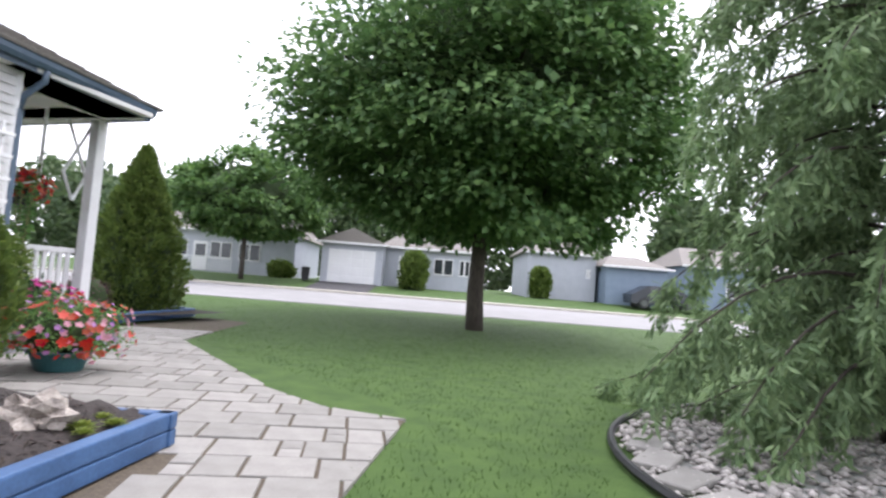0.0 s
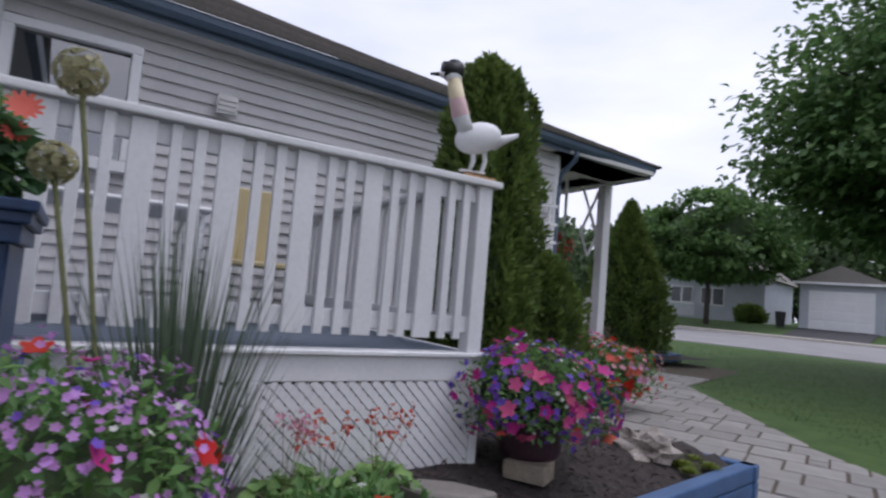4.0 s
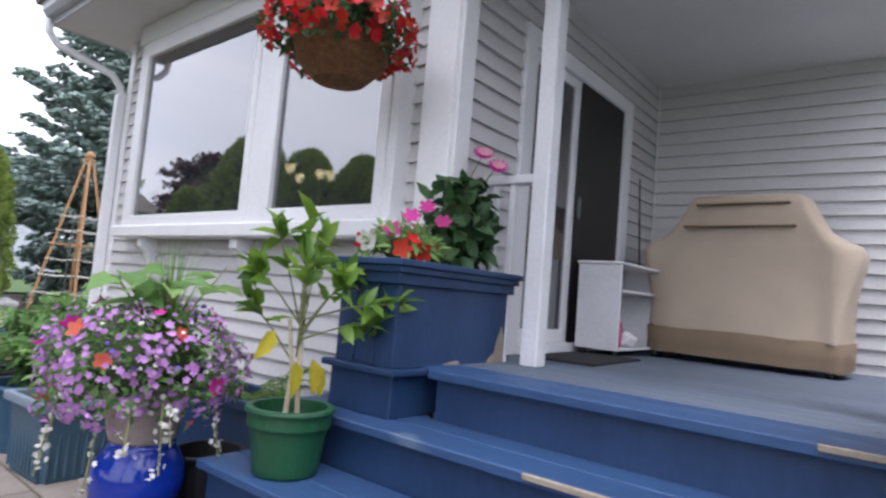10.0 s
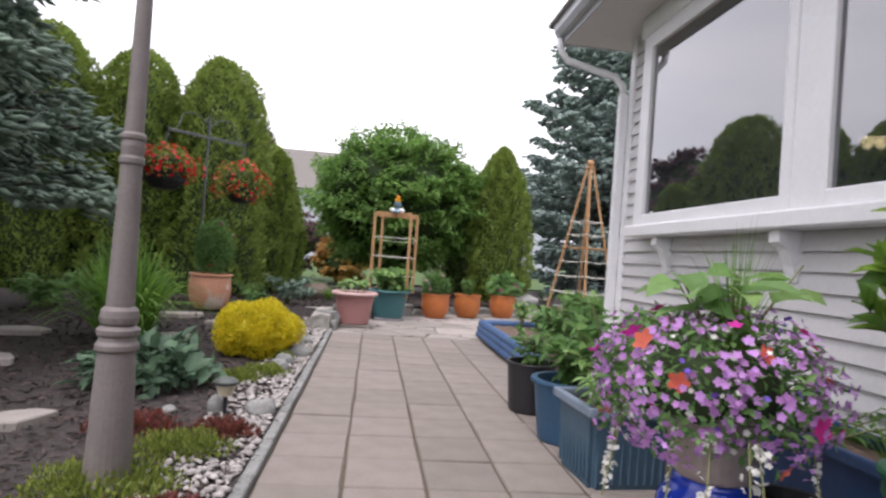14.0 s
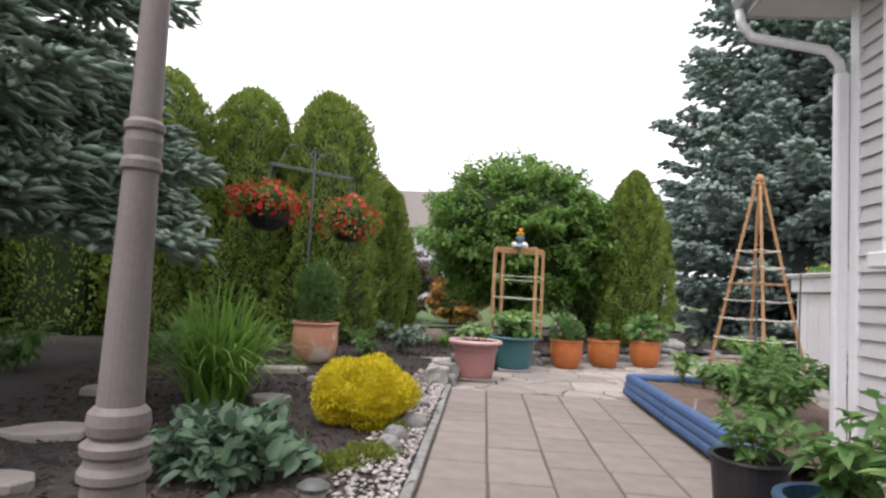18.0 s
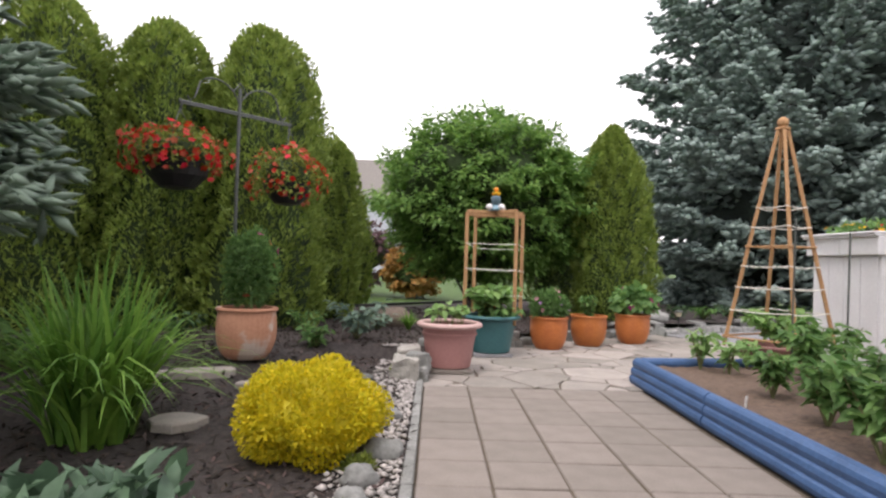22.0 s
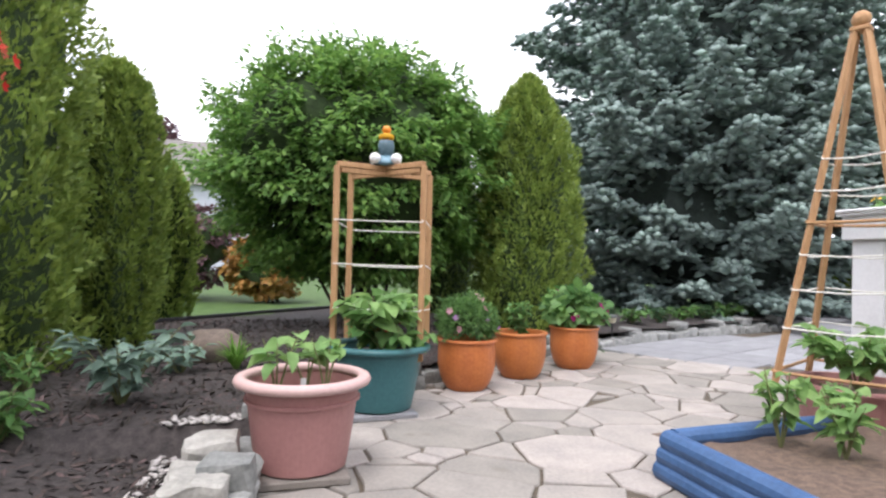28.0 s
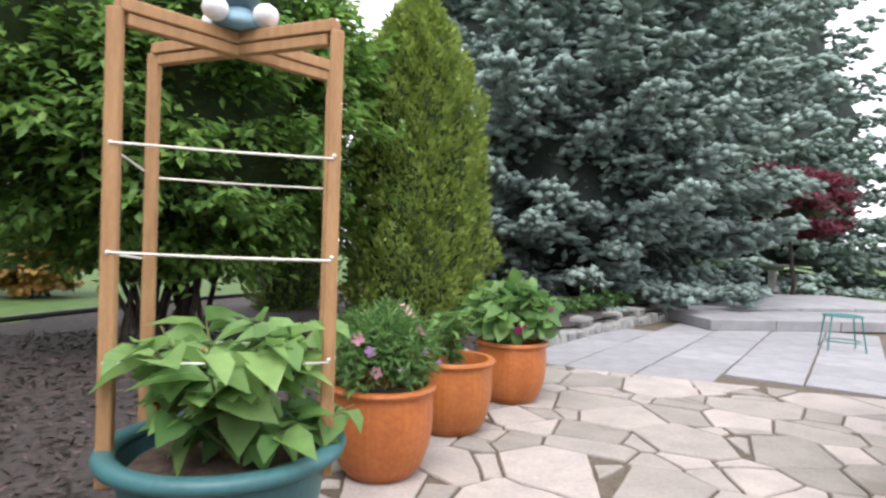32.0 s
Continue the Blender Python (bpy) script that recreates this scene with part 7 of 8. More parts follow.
for x, y, r, m_, lab in ((-0.80, -3.35, 0.20, M_SEDUM, "low yellow-green sedum mat on pebbles"), (-0.98, -3.62, 0.17, M_SEDUM, "small yellow-green sedum cushion on pebbles"), (-0.88, -5.35, 0.26, M_SEDUM, "yellow-green sedum mat by the kerb"), (-1.05, -5.9, 0.34, M_SEDUM, "spreading yellow-green sedum mat in the bed"), (-0.74, -5.05, 0.20, M_SEDUMRED, "reddish sedum mat by the kerb"), (-1.25, -5.05, 0.26, M_SEDUMRED, "reddish sedum mat beside the lamp post"), (-0.72, -6.25, 0.26, M_SEDUMRED, "dark red sedum mat along the kerb"), (-1.5, -6.5, 0.36, M_SEDUM, "wide yellow-green sedum mat in the bed"), (-0.75, -2.55, 0.10, M_SEDUM, "small sedum tuft among pebbles"), (-0.70, 0.30, 0.10, M_SEDUM, "small green tuft between limestone blocks")):
    p = thing("sedum", lab, "ground cover", (x, y, bed_z(x, y)))
    P, N = shell(int(5200 * r), (0, 0, 0), (r, r * 0.85, 0.09), 0.4, 1.05, 0.0)
    leaves("foliage", P, N * 0.6 + np.array([0, 0, 0.7]) + rng.normal(0, 0.4, P.shape), rng.normal(size=P.shape), rng.uniform(0.02, 0.045, len(P)), 0.014, m_, p)
for x, y, h, s, m_, n_, lf, lab in ((-1.32, 1.65, 0.52, 0.42, M_LEAFBLUE, 150, 0.15, "silvery blue-green lobed plant in mulch"), (-1.72, 0.95, 0.30, 0.26, M_LEAF, 90, 0.13, "low leafy plant with a coral flower in mulch"), (-3.9, -0.9, 0.45, 0.5, M_LEAF, 160, 0.16, "bushy green perennial under the spruce"), (-4.9, -1.6, 0.55, 0.6, M_LEAF, 200, 0.18, "large leafy perennial under the spruce"), (-3.3, 0.9, 0.35, 0.4, M_LEAFDK, 140, 0.11, "dark leafy perennial before the hedge"), (-4.2, 0.7, 0.40, 0.45, M_LEAF, 140, 0.12, "green perennial before the hedge"), (-1.15, 2.7, 0.30, 0.3, M_LEAFBLUE, 80, 0.12, "small silvery plant in mulch"), (-2.1, 2.2, 0.35, 0.35, M_LEAF, 110, 0.10, "green perennial at the foot of the hedge")):
    p = thing("perennial", lab, "perennial", (x, y, bed_z(x, y) - 0.02))
    leafy(p, (0, 0, 0), h, s, m_, n_, lf, 0.5, 9, start=0.2)
    if "coral" in lab:
        P, N = shell(2, (0, 0, h), (0.06, 0.06, 0.03), up=0)
        blossoms("blossoms", P, N, 0.05, M_CORAL, p, "coral flowers")
p = thing("strap_plant", "small clump of arching strap leaves by a boulder", "perennial", (-0.72, 2.85, bed_z(-0.72, 2.85)))
blades(p, (0, 0, 0), 90, 0.34, 0.28, 0.02, M_STRAP, "leaves", 0.6)
for k in range(7):
    x, y = 4.6 + k * 0.65, 6.05 + k * 0.22
    p = thing("hosta", "low spreading green ground plants under the spruce", "perennial", (x, y, 0.18), 0, "ground plants under the spruce")
    leafy(p, (0, 0, 0), 0.28, 0.36, M_LEAF if k % 2 else M_LEAFDK, 110, 0.13, 0.5, 9, start=0.2)

# lamp post
lp = thing("lamp_post", "taupe metal garden lamp post with turned rings", "lamp post", (-1.06, -5.86, 0.03))
LZ = lambda prof: [(rr * 0.76, 1.22 + (z - 1.25) * 0.77) for rr, z in prof]
part("base", lathe([(0.118, 0.0), (0.118, 0.03), (0.102, 0.05)] + LZ([(0.129, -0.2), (0.109, 0.410), (0.103, 0.477)]), 24), M_LAMP, lp)
part("lower_ring", lathe(LZ([(0.103, 0.477), (0.121, 0.494), (0.121, 0.522), (0.106, 0.544), (0.101, 0.567), (0.118, 0.584), (0.120, 0.612), (0.092, 0.634)]), 24), M_LAMP, lp)
part("middle_ring", lathe(LZ([(0.088, 0.634), (0.103, 0.651), (0.109, 0.684), (0.103, 0.724), (0.083, 0.746)]), 24), M_LAMP, lp)
part("shaft", lathe(LZ([(0.079, 0.746), (0.061, 1.586)]), 24), M_LAMP, lp)
part("upper_ring", lathe(LZ([(0.061, 1.586), (0.072, 1.597), (0.072, 1.625), (0.063, 1.642), (0.068, 1.698), (0.063, 1.732), (0.072, 1.743), (0.072, 1.765), (0.057, 1.782)]), 24), M_LAMP, lp)
part("upper_shaft", lathe(LZ([(0.055, 1.782), (0.042, 2.884), (0.055, 2.907), (0.055, 2.952), (0.000, 2.963)]), 24), M_LAMP, lp)

# ---------- pots along the house ----------
p = thing("plastic_pot", "tall black plastic pot with a young tomato", "plant pot", (1.42, -4.02, 0.0))
pot(p, 0.17, 0.20, 0.40, M_BLACKPOT, 0.02, None, 28, 0.015)
leafy(p, (0, 0, 0.32), 0.34, 0.26, M_LEAF, 130, 0.11, 0.5, 8)
p = thing("plastic_tub", "round dark blue plastic tub with tomato plants", "plant pot", (1.48, -4.78, 0.0))
pot(p, 0.20, 0.25, 0.42, M_BLUEPOT, 0.03, None, 32, 0.02)
leafy(p, (0, 0, 0.34), 0.42, 0.30, M_LEAF, 200, 0.12, 0.5, 10)


def tub(parent, w, d, h, material, rim, flute=0.0):
    """Square tapered tub with ribs and a rolled rim."""
    bm = bmesh.new()
    rings = []
    for z, k in ((0.0, 0.86), (h - 0.05, 0.98)):
        rings.append([bm.verts.new((sx * w / 2 * k, sy * d / 2 * k, z)) for sx, sy in ((-1, -1), (1, -1), (1, 1), (-1, 1))])
    for i in range(4):
        bm.faces.new((rings[0][i], rings[0][(i + 1) % 4], rings[1][(i + 1) % 4], rings[1][i]))
    bm.faces.new(rings[0][::-1])
    bmesh.ops.bevel(bm, geom=[e for e in bm.edges if abs(e.verts[0].co.z - e.verts[1].co.z) > 0.1], offset=0.03, segments=3, affect="EDGES")
    part("body", bm, material, parent)
    for i in range(9 if flute else 0):
        f = -0.42 + 0.84 * i / 8
        for q in (-1, 1):
            part("rib", box(f * w * 0.9 - 0.008, f * w * 0.9 + 0.008, q * d * 0.455 - 0.008, q * d * 0.455 + 0.008, 0.03, h - 0.09, 0.004), material, parent)
            part("rib", box(q * w * 0.455 - 0.008, q * w * 0.455 + 0.008, f * d * 0.9 - 0.008, f * d * 0.9 + 0.008, 0.03, h - 0.09, 0.004), material, parent)
    for x0, x1, y0, y1 in ((-w / 2 - 0.02, w / 2 + 0.02, -d / 2 - 0.02, -d / 2 + 0.02), (-w / 2 - 0.02, w / 2 + 0.02, d / 2 - 0.02, d / 2 + 0.02), (-w / 2 - 0.02, -w / 2 + 0.02, -d / 2 + 0.02, d / 2 - 0.02), (w / 2 - 0.02, w / 2 + 0.02, -d / 2 + 0.02, d / 2 - 0.02)):
        part("rim", box(x0, x1, y0, y1, h - 0.055, h, 0.012, seg=2), rim, parent)
    part("soil", box(-w / 2 + 0.02, w / 2 - 0.02, -d / 2 + 0.02, d / 2 - 0.02, h - 0.10, h - 0.06), M_SOIL, parent)


p = thing("square_tub", "square ribbed blue-grey plastic tub with tomato plants", "plant pot", (1.52, -5.42, 0.0), 4)
tub(p, 0.50, 0.50, 0.45, M_BLUEGREY, M_TUBRIM, 1)
leafy(p, (0.05, 0.1, 0.38), 0.60, 0.34, M_LEAF, 300, 0.125, 0.5, 12)
leafy(p, (-0.1, -0.1, 0.38), 0.30, 0.30, M_LEAFPALE, 110, 0.11, 0.5, 8)
part("plant_tag", box(-0.2, -0.17, -0.1, -0.098, 0.4, 0.5), M_VINYL, p, "white plastic plant tag")
p = thing("glazed_jar", "round glossy cobalt blue glazed jar", "jar", (1.36, -6.68, 0.14))
part("body", lathe([(0.12, 0.0), (0.15, 0.015), (0.155, 0.03), (0.185, 0.10), (0.196, 0.17), (0.185, 0.24), (0.15, 0.295), (0.135, 0.31), (0.14, 0.325), (0.0, 0.326)], 36), M_COBALT, p, smooth=True)
p = thing("flower_pot", "taupe plastic pot overflowing with lilac lobelia", "plant pot", (1.36, -6.68, 0.468))
pot(p, 0.135, 0.185, 0.26, M_TAUPE, 0.02, None, 32, 0.015)
mass(p, (-0.02, 0, 0.33), (0.40, 0.40, 0.27), M_LEAF, 1500, 0.045, [(M_LILAC, 1050, 0.0155, "small lilac flowers"), (M_VIOLET, 70, 0.014, "violet flowers"), (M_HOTF, 14, 0.035, "pink petunias"), (M_CORAL, 9, 0.035, "coral petunias"), (M_WHITEF, 110, 0.011, "tiny white flowers")], 0.6, up=-0.72)
leafy(p, (0.05, 0.05, 0.30), 0.50, 0.30, M_LEAFPALE, 24, 0.22, 0.62, 5, start=0.6)
blades(p, (0.05, 0.0, 0.35), 70, 0.60, 0.25, 0.006, M_STRAP, "grass", 0.3)
for k in range(7):
    a = rng.uniform(2.2, 5.2)
    b = Vector((0.33 * math.cos(a), 0.33 * math.sin(a), 0.22))
    t = b + Vector((0.06 * math.cos(a), 0.06 * math.sin(a), -rng.uniform(0.15, 0.34)))
    part("trailing_stem", tube([b, b.lerp(t, 0.5) + Vector((0, 0, 0.01)), t], 0.004, 4), M_TWIG, p)
    P = np.array([b.lerp(t, f) for f in rng.random(16)]) + rng.normal(0, 0.012, (16, 3))
    blossoms("blossoms", P, ball(16) - np.array([0, 0, 0.2]), 0.013, M_WHITEF, p, "tiny white flowers")
p = thing("plastic_pot", "small black plastic pot standing behind the jar", "plant pot", (1.72, -6.62, 0.0))
pot(p, 0.13, 0.17, 0.36, M_BLACKPOT, 0.02, None, 24, 0.015)
p = thing("trough_planter", "long dark blue trough with grassy seedlings", "planter", (2.12, -6.35, 0.0), 0)
tub(p, 0.34, 1.25, 0.56, M_BLUEP, M_BLUEP)
leafy(p, (0, 0.1, 0.46), 0.22, 0.45, M_LEAF, 160, 0.10, 0.3, 10)
blades(p, (0, -0.3, 0.48), 60, 0.25, 0.2, 0.008, M_STRAP, "grass", 0.4)
p = thing("plastic_pot", "green plastic nursery pot with a small lemon tree", "plant pot", (1.64, -7.34, 0.44))
pot(p, 0.13, 0.165, 0.27, M_GREENPOT, 0.022, None, 36, 0.014)
part("band", lathe([(0.152, 0.185), (0.166, 0.19), (0.170, 0.20), (0.168, 0.25)], 36, ring_shape=True), M_GREENPOT, p)
for x, y in ((-0.03, 0.0), (0.03, -0.01)):
    part("stem", tube([(x, y, 0.18), (x * 0.4, y, 0.40), (x * 1.2, 0.02, 0.62)], 0.012, 8, taper=0.7), M_PALESTEM, p, "pale woody stem")
twig_tips = [(0.0, 0.0, 1.06), (0.12, 0.05, 1.02), (-0.13, 0.04, 1.0), (0.22, -0.03, 0.82), (-0.22, 0.05, 0.83), (0.36, -0.22, 0.72), (0.16, 0.15, 0.90), (-0.10, -0.15, 0.86), (0.10, -0.16, 0.80), (-0.16, 0.16, 0.70), (0.30, -0.16, 0.62)]
PP, DD = [], []
for t in twig_tips:
    b, t = Vector((0.0, 0.0, rng.uniform(0.42, 0.62))), Vector(t)
    m = b.lerp(t, 0.5) + Vector((0, 0, 0.02))
    part("twig", tube([b, m, t], 0.005, 5, taper=0.6), M_TWIG, p)
    for j in range(15):
        q = m.lerp(t, rng.random() ** 0.6)
        PP.append(q)
        d = (t - b).normalized()
        DD.append(np.array(d) * 0.5 + rng.normal(0, 0.55, 3) + np.array([0, 0, 0.15]))
P, D = np.array(PP), np.array(DD)
leaves("leaves", P, D, np.array([0, -0.3, 0.8]) + rng.normal(0, 0.5, P.shape), rng.uniform(0.08, 0.14, len(P)), rng.uniform(0.042, 0.066, len(P)), M_CITRUS, p, wide=0.5, droop=0.15)
P = np.array([(-0.04, -0.05, 0.46), (0.05, -0.06, 0.45), (-0.16, -0.06, 0.58), (0.02, -0.08, 0.47)])
leaves("old_leaves", P, np.array([(-0.1, -0.2, -1), (0.2, -0.2, -0.9), (-0.7, -0.3, -0.7), (0.05, -0.2, -1)]), np.array([(0, -1, 0.2)] * 4), 0.15, 0.07, M_OLDLEAF, p, "yellowing leaves", wide=0.5)

# ---------- raised-bed vegetables ----------
for x, y, h, s, m_, n_, lf, lab in ((2.40, 0.12, 0.42, 0.14, M_LEAFPALE, 60, 0.14, "young bean plant in the raised bed"), (2.58, -0.12, 0.36, 0.13, M_LEAFPALE, 55, 0.13, "young bean plant in the raised bed"), (2.95, 0.25, 0.32, 0.13, M_LEAFPALE, 50, 0.12, "young bean plant in the raised bed"),
                                    (2.42, -1.15, 0.40, 0.20, M_LEAF, 240, 0.11, "bushy basil plant in the raised bed"), (2.95, -1.0, 0.62, 0.34, M_LEAF, 260, 0.13, "tall tomato plant in the raised bed"), (2.75, -1.75, 0.55, 0.30, M_LEAF, 240, 0.12, "leafy tomato plant in the raised bed"), (2.30, -2.0, 0.42, 0.26, M_LEAF, 230, 0.11, "leafy pepper plant in the raised bed"), (2.10, -2.75, 0.55, 0.34, M_LEAF, 280, 0.125, "spreading tomato plant in the raised bed"), (3.2, -0.35, 0.55, 0.32, M_LEAF, 220, 0.13, "leafy courgette plant in the raised bed"), (3.0, -2.4, 0.7, 0.4, M_LEAF, 260, 0.13, "tall tomato plant by the house wall")):
    p = thing("vegetable_plant", lab, "vegetable", (x, y, 0.19))
    leafy(p, (0, 0, 0), h, s, m_, n_, lf, 0.55, 8, start=0.3)

# cedar obelisk in a pot
p = thing("flower_pot", "brick-red tub with climbing bean plants", "plant pot", (3.50, 0.62, 0.0))
pot(p, 0.30, 0.40, 0.42, M_PINK, 0.03, None, 36, 0.03)
leafy(p, (0, 0, 0.36), 0.42, 0.38, M_LEAFPALE, 160, 0.15, 0.7, 10, start=0.35)
ob = thing("obelisk", "tall four-sided cedar obelisk with string rungs", "plant support", (3.50, 0.62, 0.42), 30)
OT, OB, OH = 0.035, 0.40, 2.40
for sx in (-1, 1):
    for sy in (-1, 1):
        bm = tube([(sx * OB, sy * OB, -0.05), (sx * OT, sy * OT, OH)], 0.024, 4)
        part("leg", bm, M_CEDAR, ob)
for k, z in enumerate((0.06, 0.36, 0.62, 0.86, 1.08, 1.30, 1.52)):
    q = OB + (OT - OB) * (z / OH) + 0.015
    wood = k in (0, 4)
    for a, b in (((-q, -q), (q, -q)), ((q, -q), (q, q)), ((q, q), (-q, q)), ((-q, q), (-q, -q))):
        part("rung" if wood else "string", tube([(*a, z), ((a[0] + b[0]) / 2, (a[1] + b[1]) / 2, z - (0.0 if wood else 0.012)), (*b, z + 0.008)], 0.012 if wood else 0.006, 6), M_CEDAR if wood else M_ROPE, ob)
part("cap", box(-0.06, 0.06, -0.06, 0.06, OH, OH + 0.03, 0.006), M_CEDAR, ob)
part("finial", lump((0, 0, OH + 0.085), (0.06, 0.06, 0.062), 3, 0.02), M_CEDAR, ob, "turned ball finial", smooth=True)
for x, y, h in ((3.05, -0.35, 1.75), (3.4, -0.6, 1.6)):
    tagged(part("garden_cane", tube([(x, y, 0.1), (x + 0.02, y, h)], 0.009, 6), M_IRON), "thin grey garden cane in the raised bed", "garden cane", group="garden canes")
# white planter cabinet
sh = thing("planter_cabinet", "white painted cabinet with a moulded planter top", "planter", (4.68, 0.95, 0.0), -90)
part("body", box(-0.58, 0.58, -0.22, 0.25, 0.0, 1.44, 0.01), M_WHITE, sh)
for a, b in ((-0.62, -0.005), (0.005, 0.62)):
    part("top_box", box(a, b, -0.29, 0.29, 1.44, 1.645, 0.01), M_WHITE, sh)
    part("cap", box(a - 0.02, b, -0.33, 0.33, 1.645, 1.675, 0.008), M_WHITE, sh)
    part("cap", box(a - 0.04, b + 0.002, -0.35, 0.35, 1.675, 1.70, 0.008), M_WHITE, sh)
for k in range(4):
    part("board", box(-0.53 + k * 0.268, -0.53 + k * 0.268 + 0.255, -0.232, -0.220, 0.05, 1.42, 0.004), M_WHITE, sh)
mass(sh, (0, 0, 1.71), (0.5, 0.24, 0.12), M_LEAF, 320, 0.08, [(M_YELF, 22, 0.035, "yellow flowers"), (M_REDF, 10, 0.03, "red flowers")], 0.6, up=-0.2)

# ---------- deck ----------
def deck_planter(x0, x1, y0, y1, label, face):
    """Blue wooden box planter on its plinth, with a stepped cap."""
    p = thing("deck_planter", label, "planter", ((x0 + x1) / 2, (y0 + y1) / 2, 0.66))
    w, d = (x1 - x0) / 2, (y1 - y0) / 2
    part("plinth", box(-w + 0.05, w - 0.05, -d + 0.05, d - 0.05, 0.0, 0.185, 0.005), M_BLUEP, p)
    part("plinth_cap", box(-w + 0.015, w - 0.015, -d + 0.015, d - 0.015, 0.185, 0.215, 0.008, seg=2), M_BLUEP, p)
    part("box", box(-w + 0.075, w - 0.075, -d + 0.075, d - 0.075, 0.215, 0.60, 0.004), M_BLUEP, p)
    n = 3
    for k in range(n):
        a, b = -d + 0.06 + k * (2 * d - 0.12) / n, -d + 0.06 + (k + 1) * (2 * d - 0.12) / n - 0.007
        part("board", box(-w + 0.055, -w + 0.075, a, b, 0.216, 0.585, 0.003), M_BLUEP, p)
        a, b = -w + 0.06 + k * (2 * w - 0.12) / n, -w + 0.06 + (k + 1) * (2 * w - 0.12) / n - 0.001
    part("end_board", box(-w + 0.075, w - 0.06, -d + 0.055, -d + 0.073, 0.216, 0.585, 0.003), M_BLUEP, p)
    part("end_board", box(-w + 0.075, w - 0.06, d - 0.073, d - 0.055, 0.216, 0.585, 0.003), M_BLUEP, p)
    for o, z0, z1 in ((0.032, 0.585, 0.635), (0.014, 0.635, 0.665), (0.0, 0.665, 0.695)):
        part("cap_moulding", box(-w + o, w - o, -d + o, d - o, z0, z1, 0.006, seg=2), M_BLUEP, p)
    part("soil", box(-w + 0.06, w - 0.06, -d + 0.06, d - 0.06, 0.690, 0.698), M_SOIL, p)
    r3 = random.Random(int(x0 * 100 - y0 * 10))
    for k in range(5):
        if face == "x":
            a = -d + 0.10 + r3.random() * (2 * d - 0.22)
            hgt, wd = r3.uniform(0.006, 0.035), r3.uniform(0.04, 0.12)
            poly = [(a, 0.217), (a + wd, 0.217), (a + wd * 0.85, 0.217 + hgt * 0.6), (a + wd * 0.6, 0.217 + hgt), (a + wd * 0.15, 0.217 + hgt * 0.7)]
            link("worn_patch", mesh_of("worn_patch", [(-w + 0.0535 - 0.0006 * k, q, z) for q, z in poly], [tuple(range(5))], M_BAREWOOD), p, "bare worn wood patch")
        else:
            a = -w + 0.10 + (r3.random() ** 0.5) * (2 * w - 0.24)
            hgt, wd = r3.uniform(0.015, 0.06) + (0.16 if k == 0 else 0), r3.uniform(0.06, 0.14)
            if k == 0:
                a = w - 0.16
            poly = [(a, 0.217), (a + wd, 0.217), (a + wd * 0.95, 0.217 + hgt * 0.7), (a + wd * 0.7, 0.217 + hgt), (a + wd * 0.1, 0.217 + hgt * 0.5)]
            link("worn_patch", mesh_of("worn_patch", [(q, -d + 0.0535 - 0.0006 * k, z) for q, z in poly], [tuple(range(5))], M_BAREWOOD), p, "bare worn wood patch")
    return p


pl = deck_planter(1.92, 2.90, -7.63, -7.13, "dark blue wooden planter with dahlia and petunias", "y")
pr = deck_planter(1.82, 2.55, -9.90, -9.38, "dark blue wooden planter with dahlias and white petunias", "x")


def plant(name, label, cat, at):
    return thing(name, label, cat, at)


Z = 1.355
d = plant("dahlia", "leafy dark dahlia with striped magenta blooms", "dahlia", (2.56, -7.42, Z))
mass(d, (0, 0, 0.22), (0.17, 0.16, 0.27), M_LEAFDK, 260, 0.11, [], 0.6, up=-0.9, leafw=0.65)
stems(d, (0, 0, 0.3), [(0.08, -0.05, 0.62), (0.14, -0.1, 0.56)], 0.006)
blossoms("blossoms", np.array([(0.08, -0.06, 0.63), (0.15, -0.11, 0.57)]), np.array([(-0.5, -0.5, 0.6)] * 2), 0.06, M_HOTF, d, "magenta and white dahlia blooms", petals=12)
blossoms("inner_petals", np.array([(0.075, -0.07, 0.64), (0.145, -0.12, 0.58)]), np.array([(-0.5, -0.5, 0.6)] * 2), 0.045, M_PALEPINK, d, petals=8)
d = plant("petunias", "red, pink and white petunias in the blue planter", "petunia", (2.14, -7.42, Z))
mass(d, (0, 0, 0.05), (0.19, 0.17, 0.11), M_LEAFPALE, 220, 0.07, [(M_REDF, 5, 0.05, "red petunias"), (M_WHITEF, 5, 0.045, "white petunias"), (M_CORAL, 4, 0.045, "coral petunias")], 0.6, up=-0.2)
stems(d, (0, 0, 0.08), [(-0.08, -0.1, 0.22), (0.08, -0.05, 0.27), (0.16, -0.08, 0.22)], 0.004)
blossoms("blossoms", np.array([(-0.08, -0.11, 0.20), (0.08, -0.06, 0.27), (0.17, -0.09, 0.21), (-0.14, -0.06, 0.13)]), np.array([(-0.6, -0.5, 0.5)] * 4), 0.044, M_HOTF, d, "magenta star-shaped flowers", petals=6)
d = plant("dahlia", "pink dahlia with dark leaves in the blue planter", "dahlia", (2.02, -9.45, Z))
mass(d, (0, 0, 0.14), (0.10, 0.09, 0.16), M_LEAFDK, 130, 0.09, [], 0.6, up=-0.9, leafw=0.65)
blossoms("blossoms", np.array([(-0.05, 0.02, 0.30), (0.02, -0.04, 0.36)]), np.array([(-0.7, 0.1, 0.5), (0.1, 0, 1)]), 0.046, M_PINKF, d, "pink dahlia bloom", petals=12)
d = plant("dahlia", "coral red dahlia in the blue planter", "dahlia", (2.02, -9.80, Z))
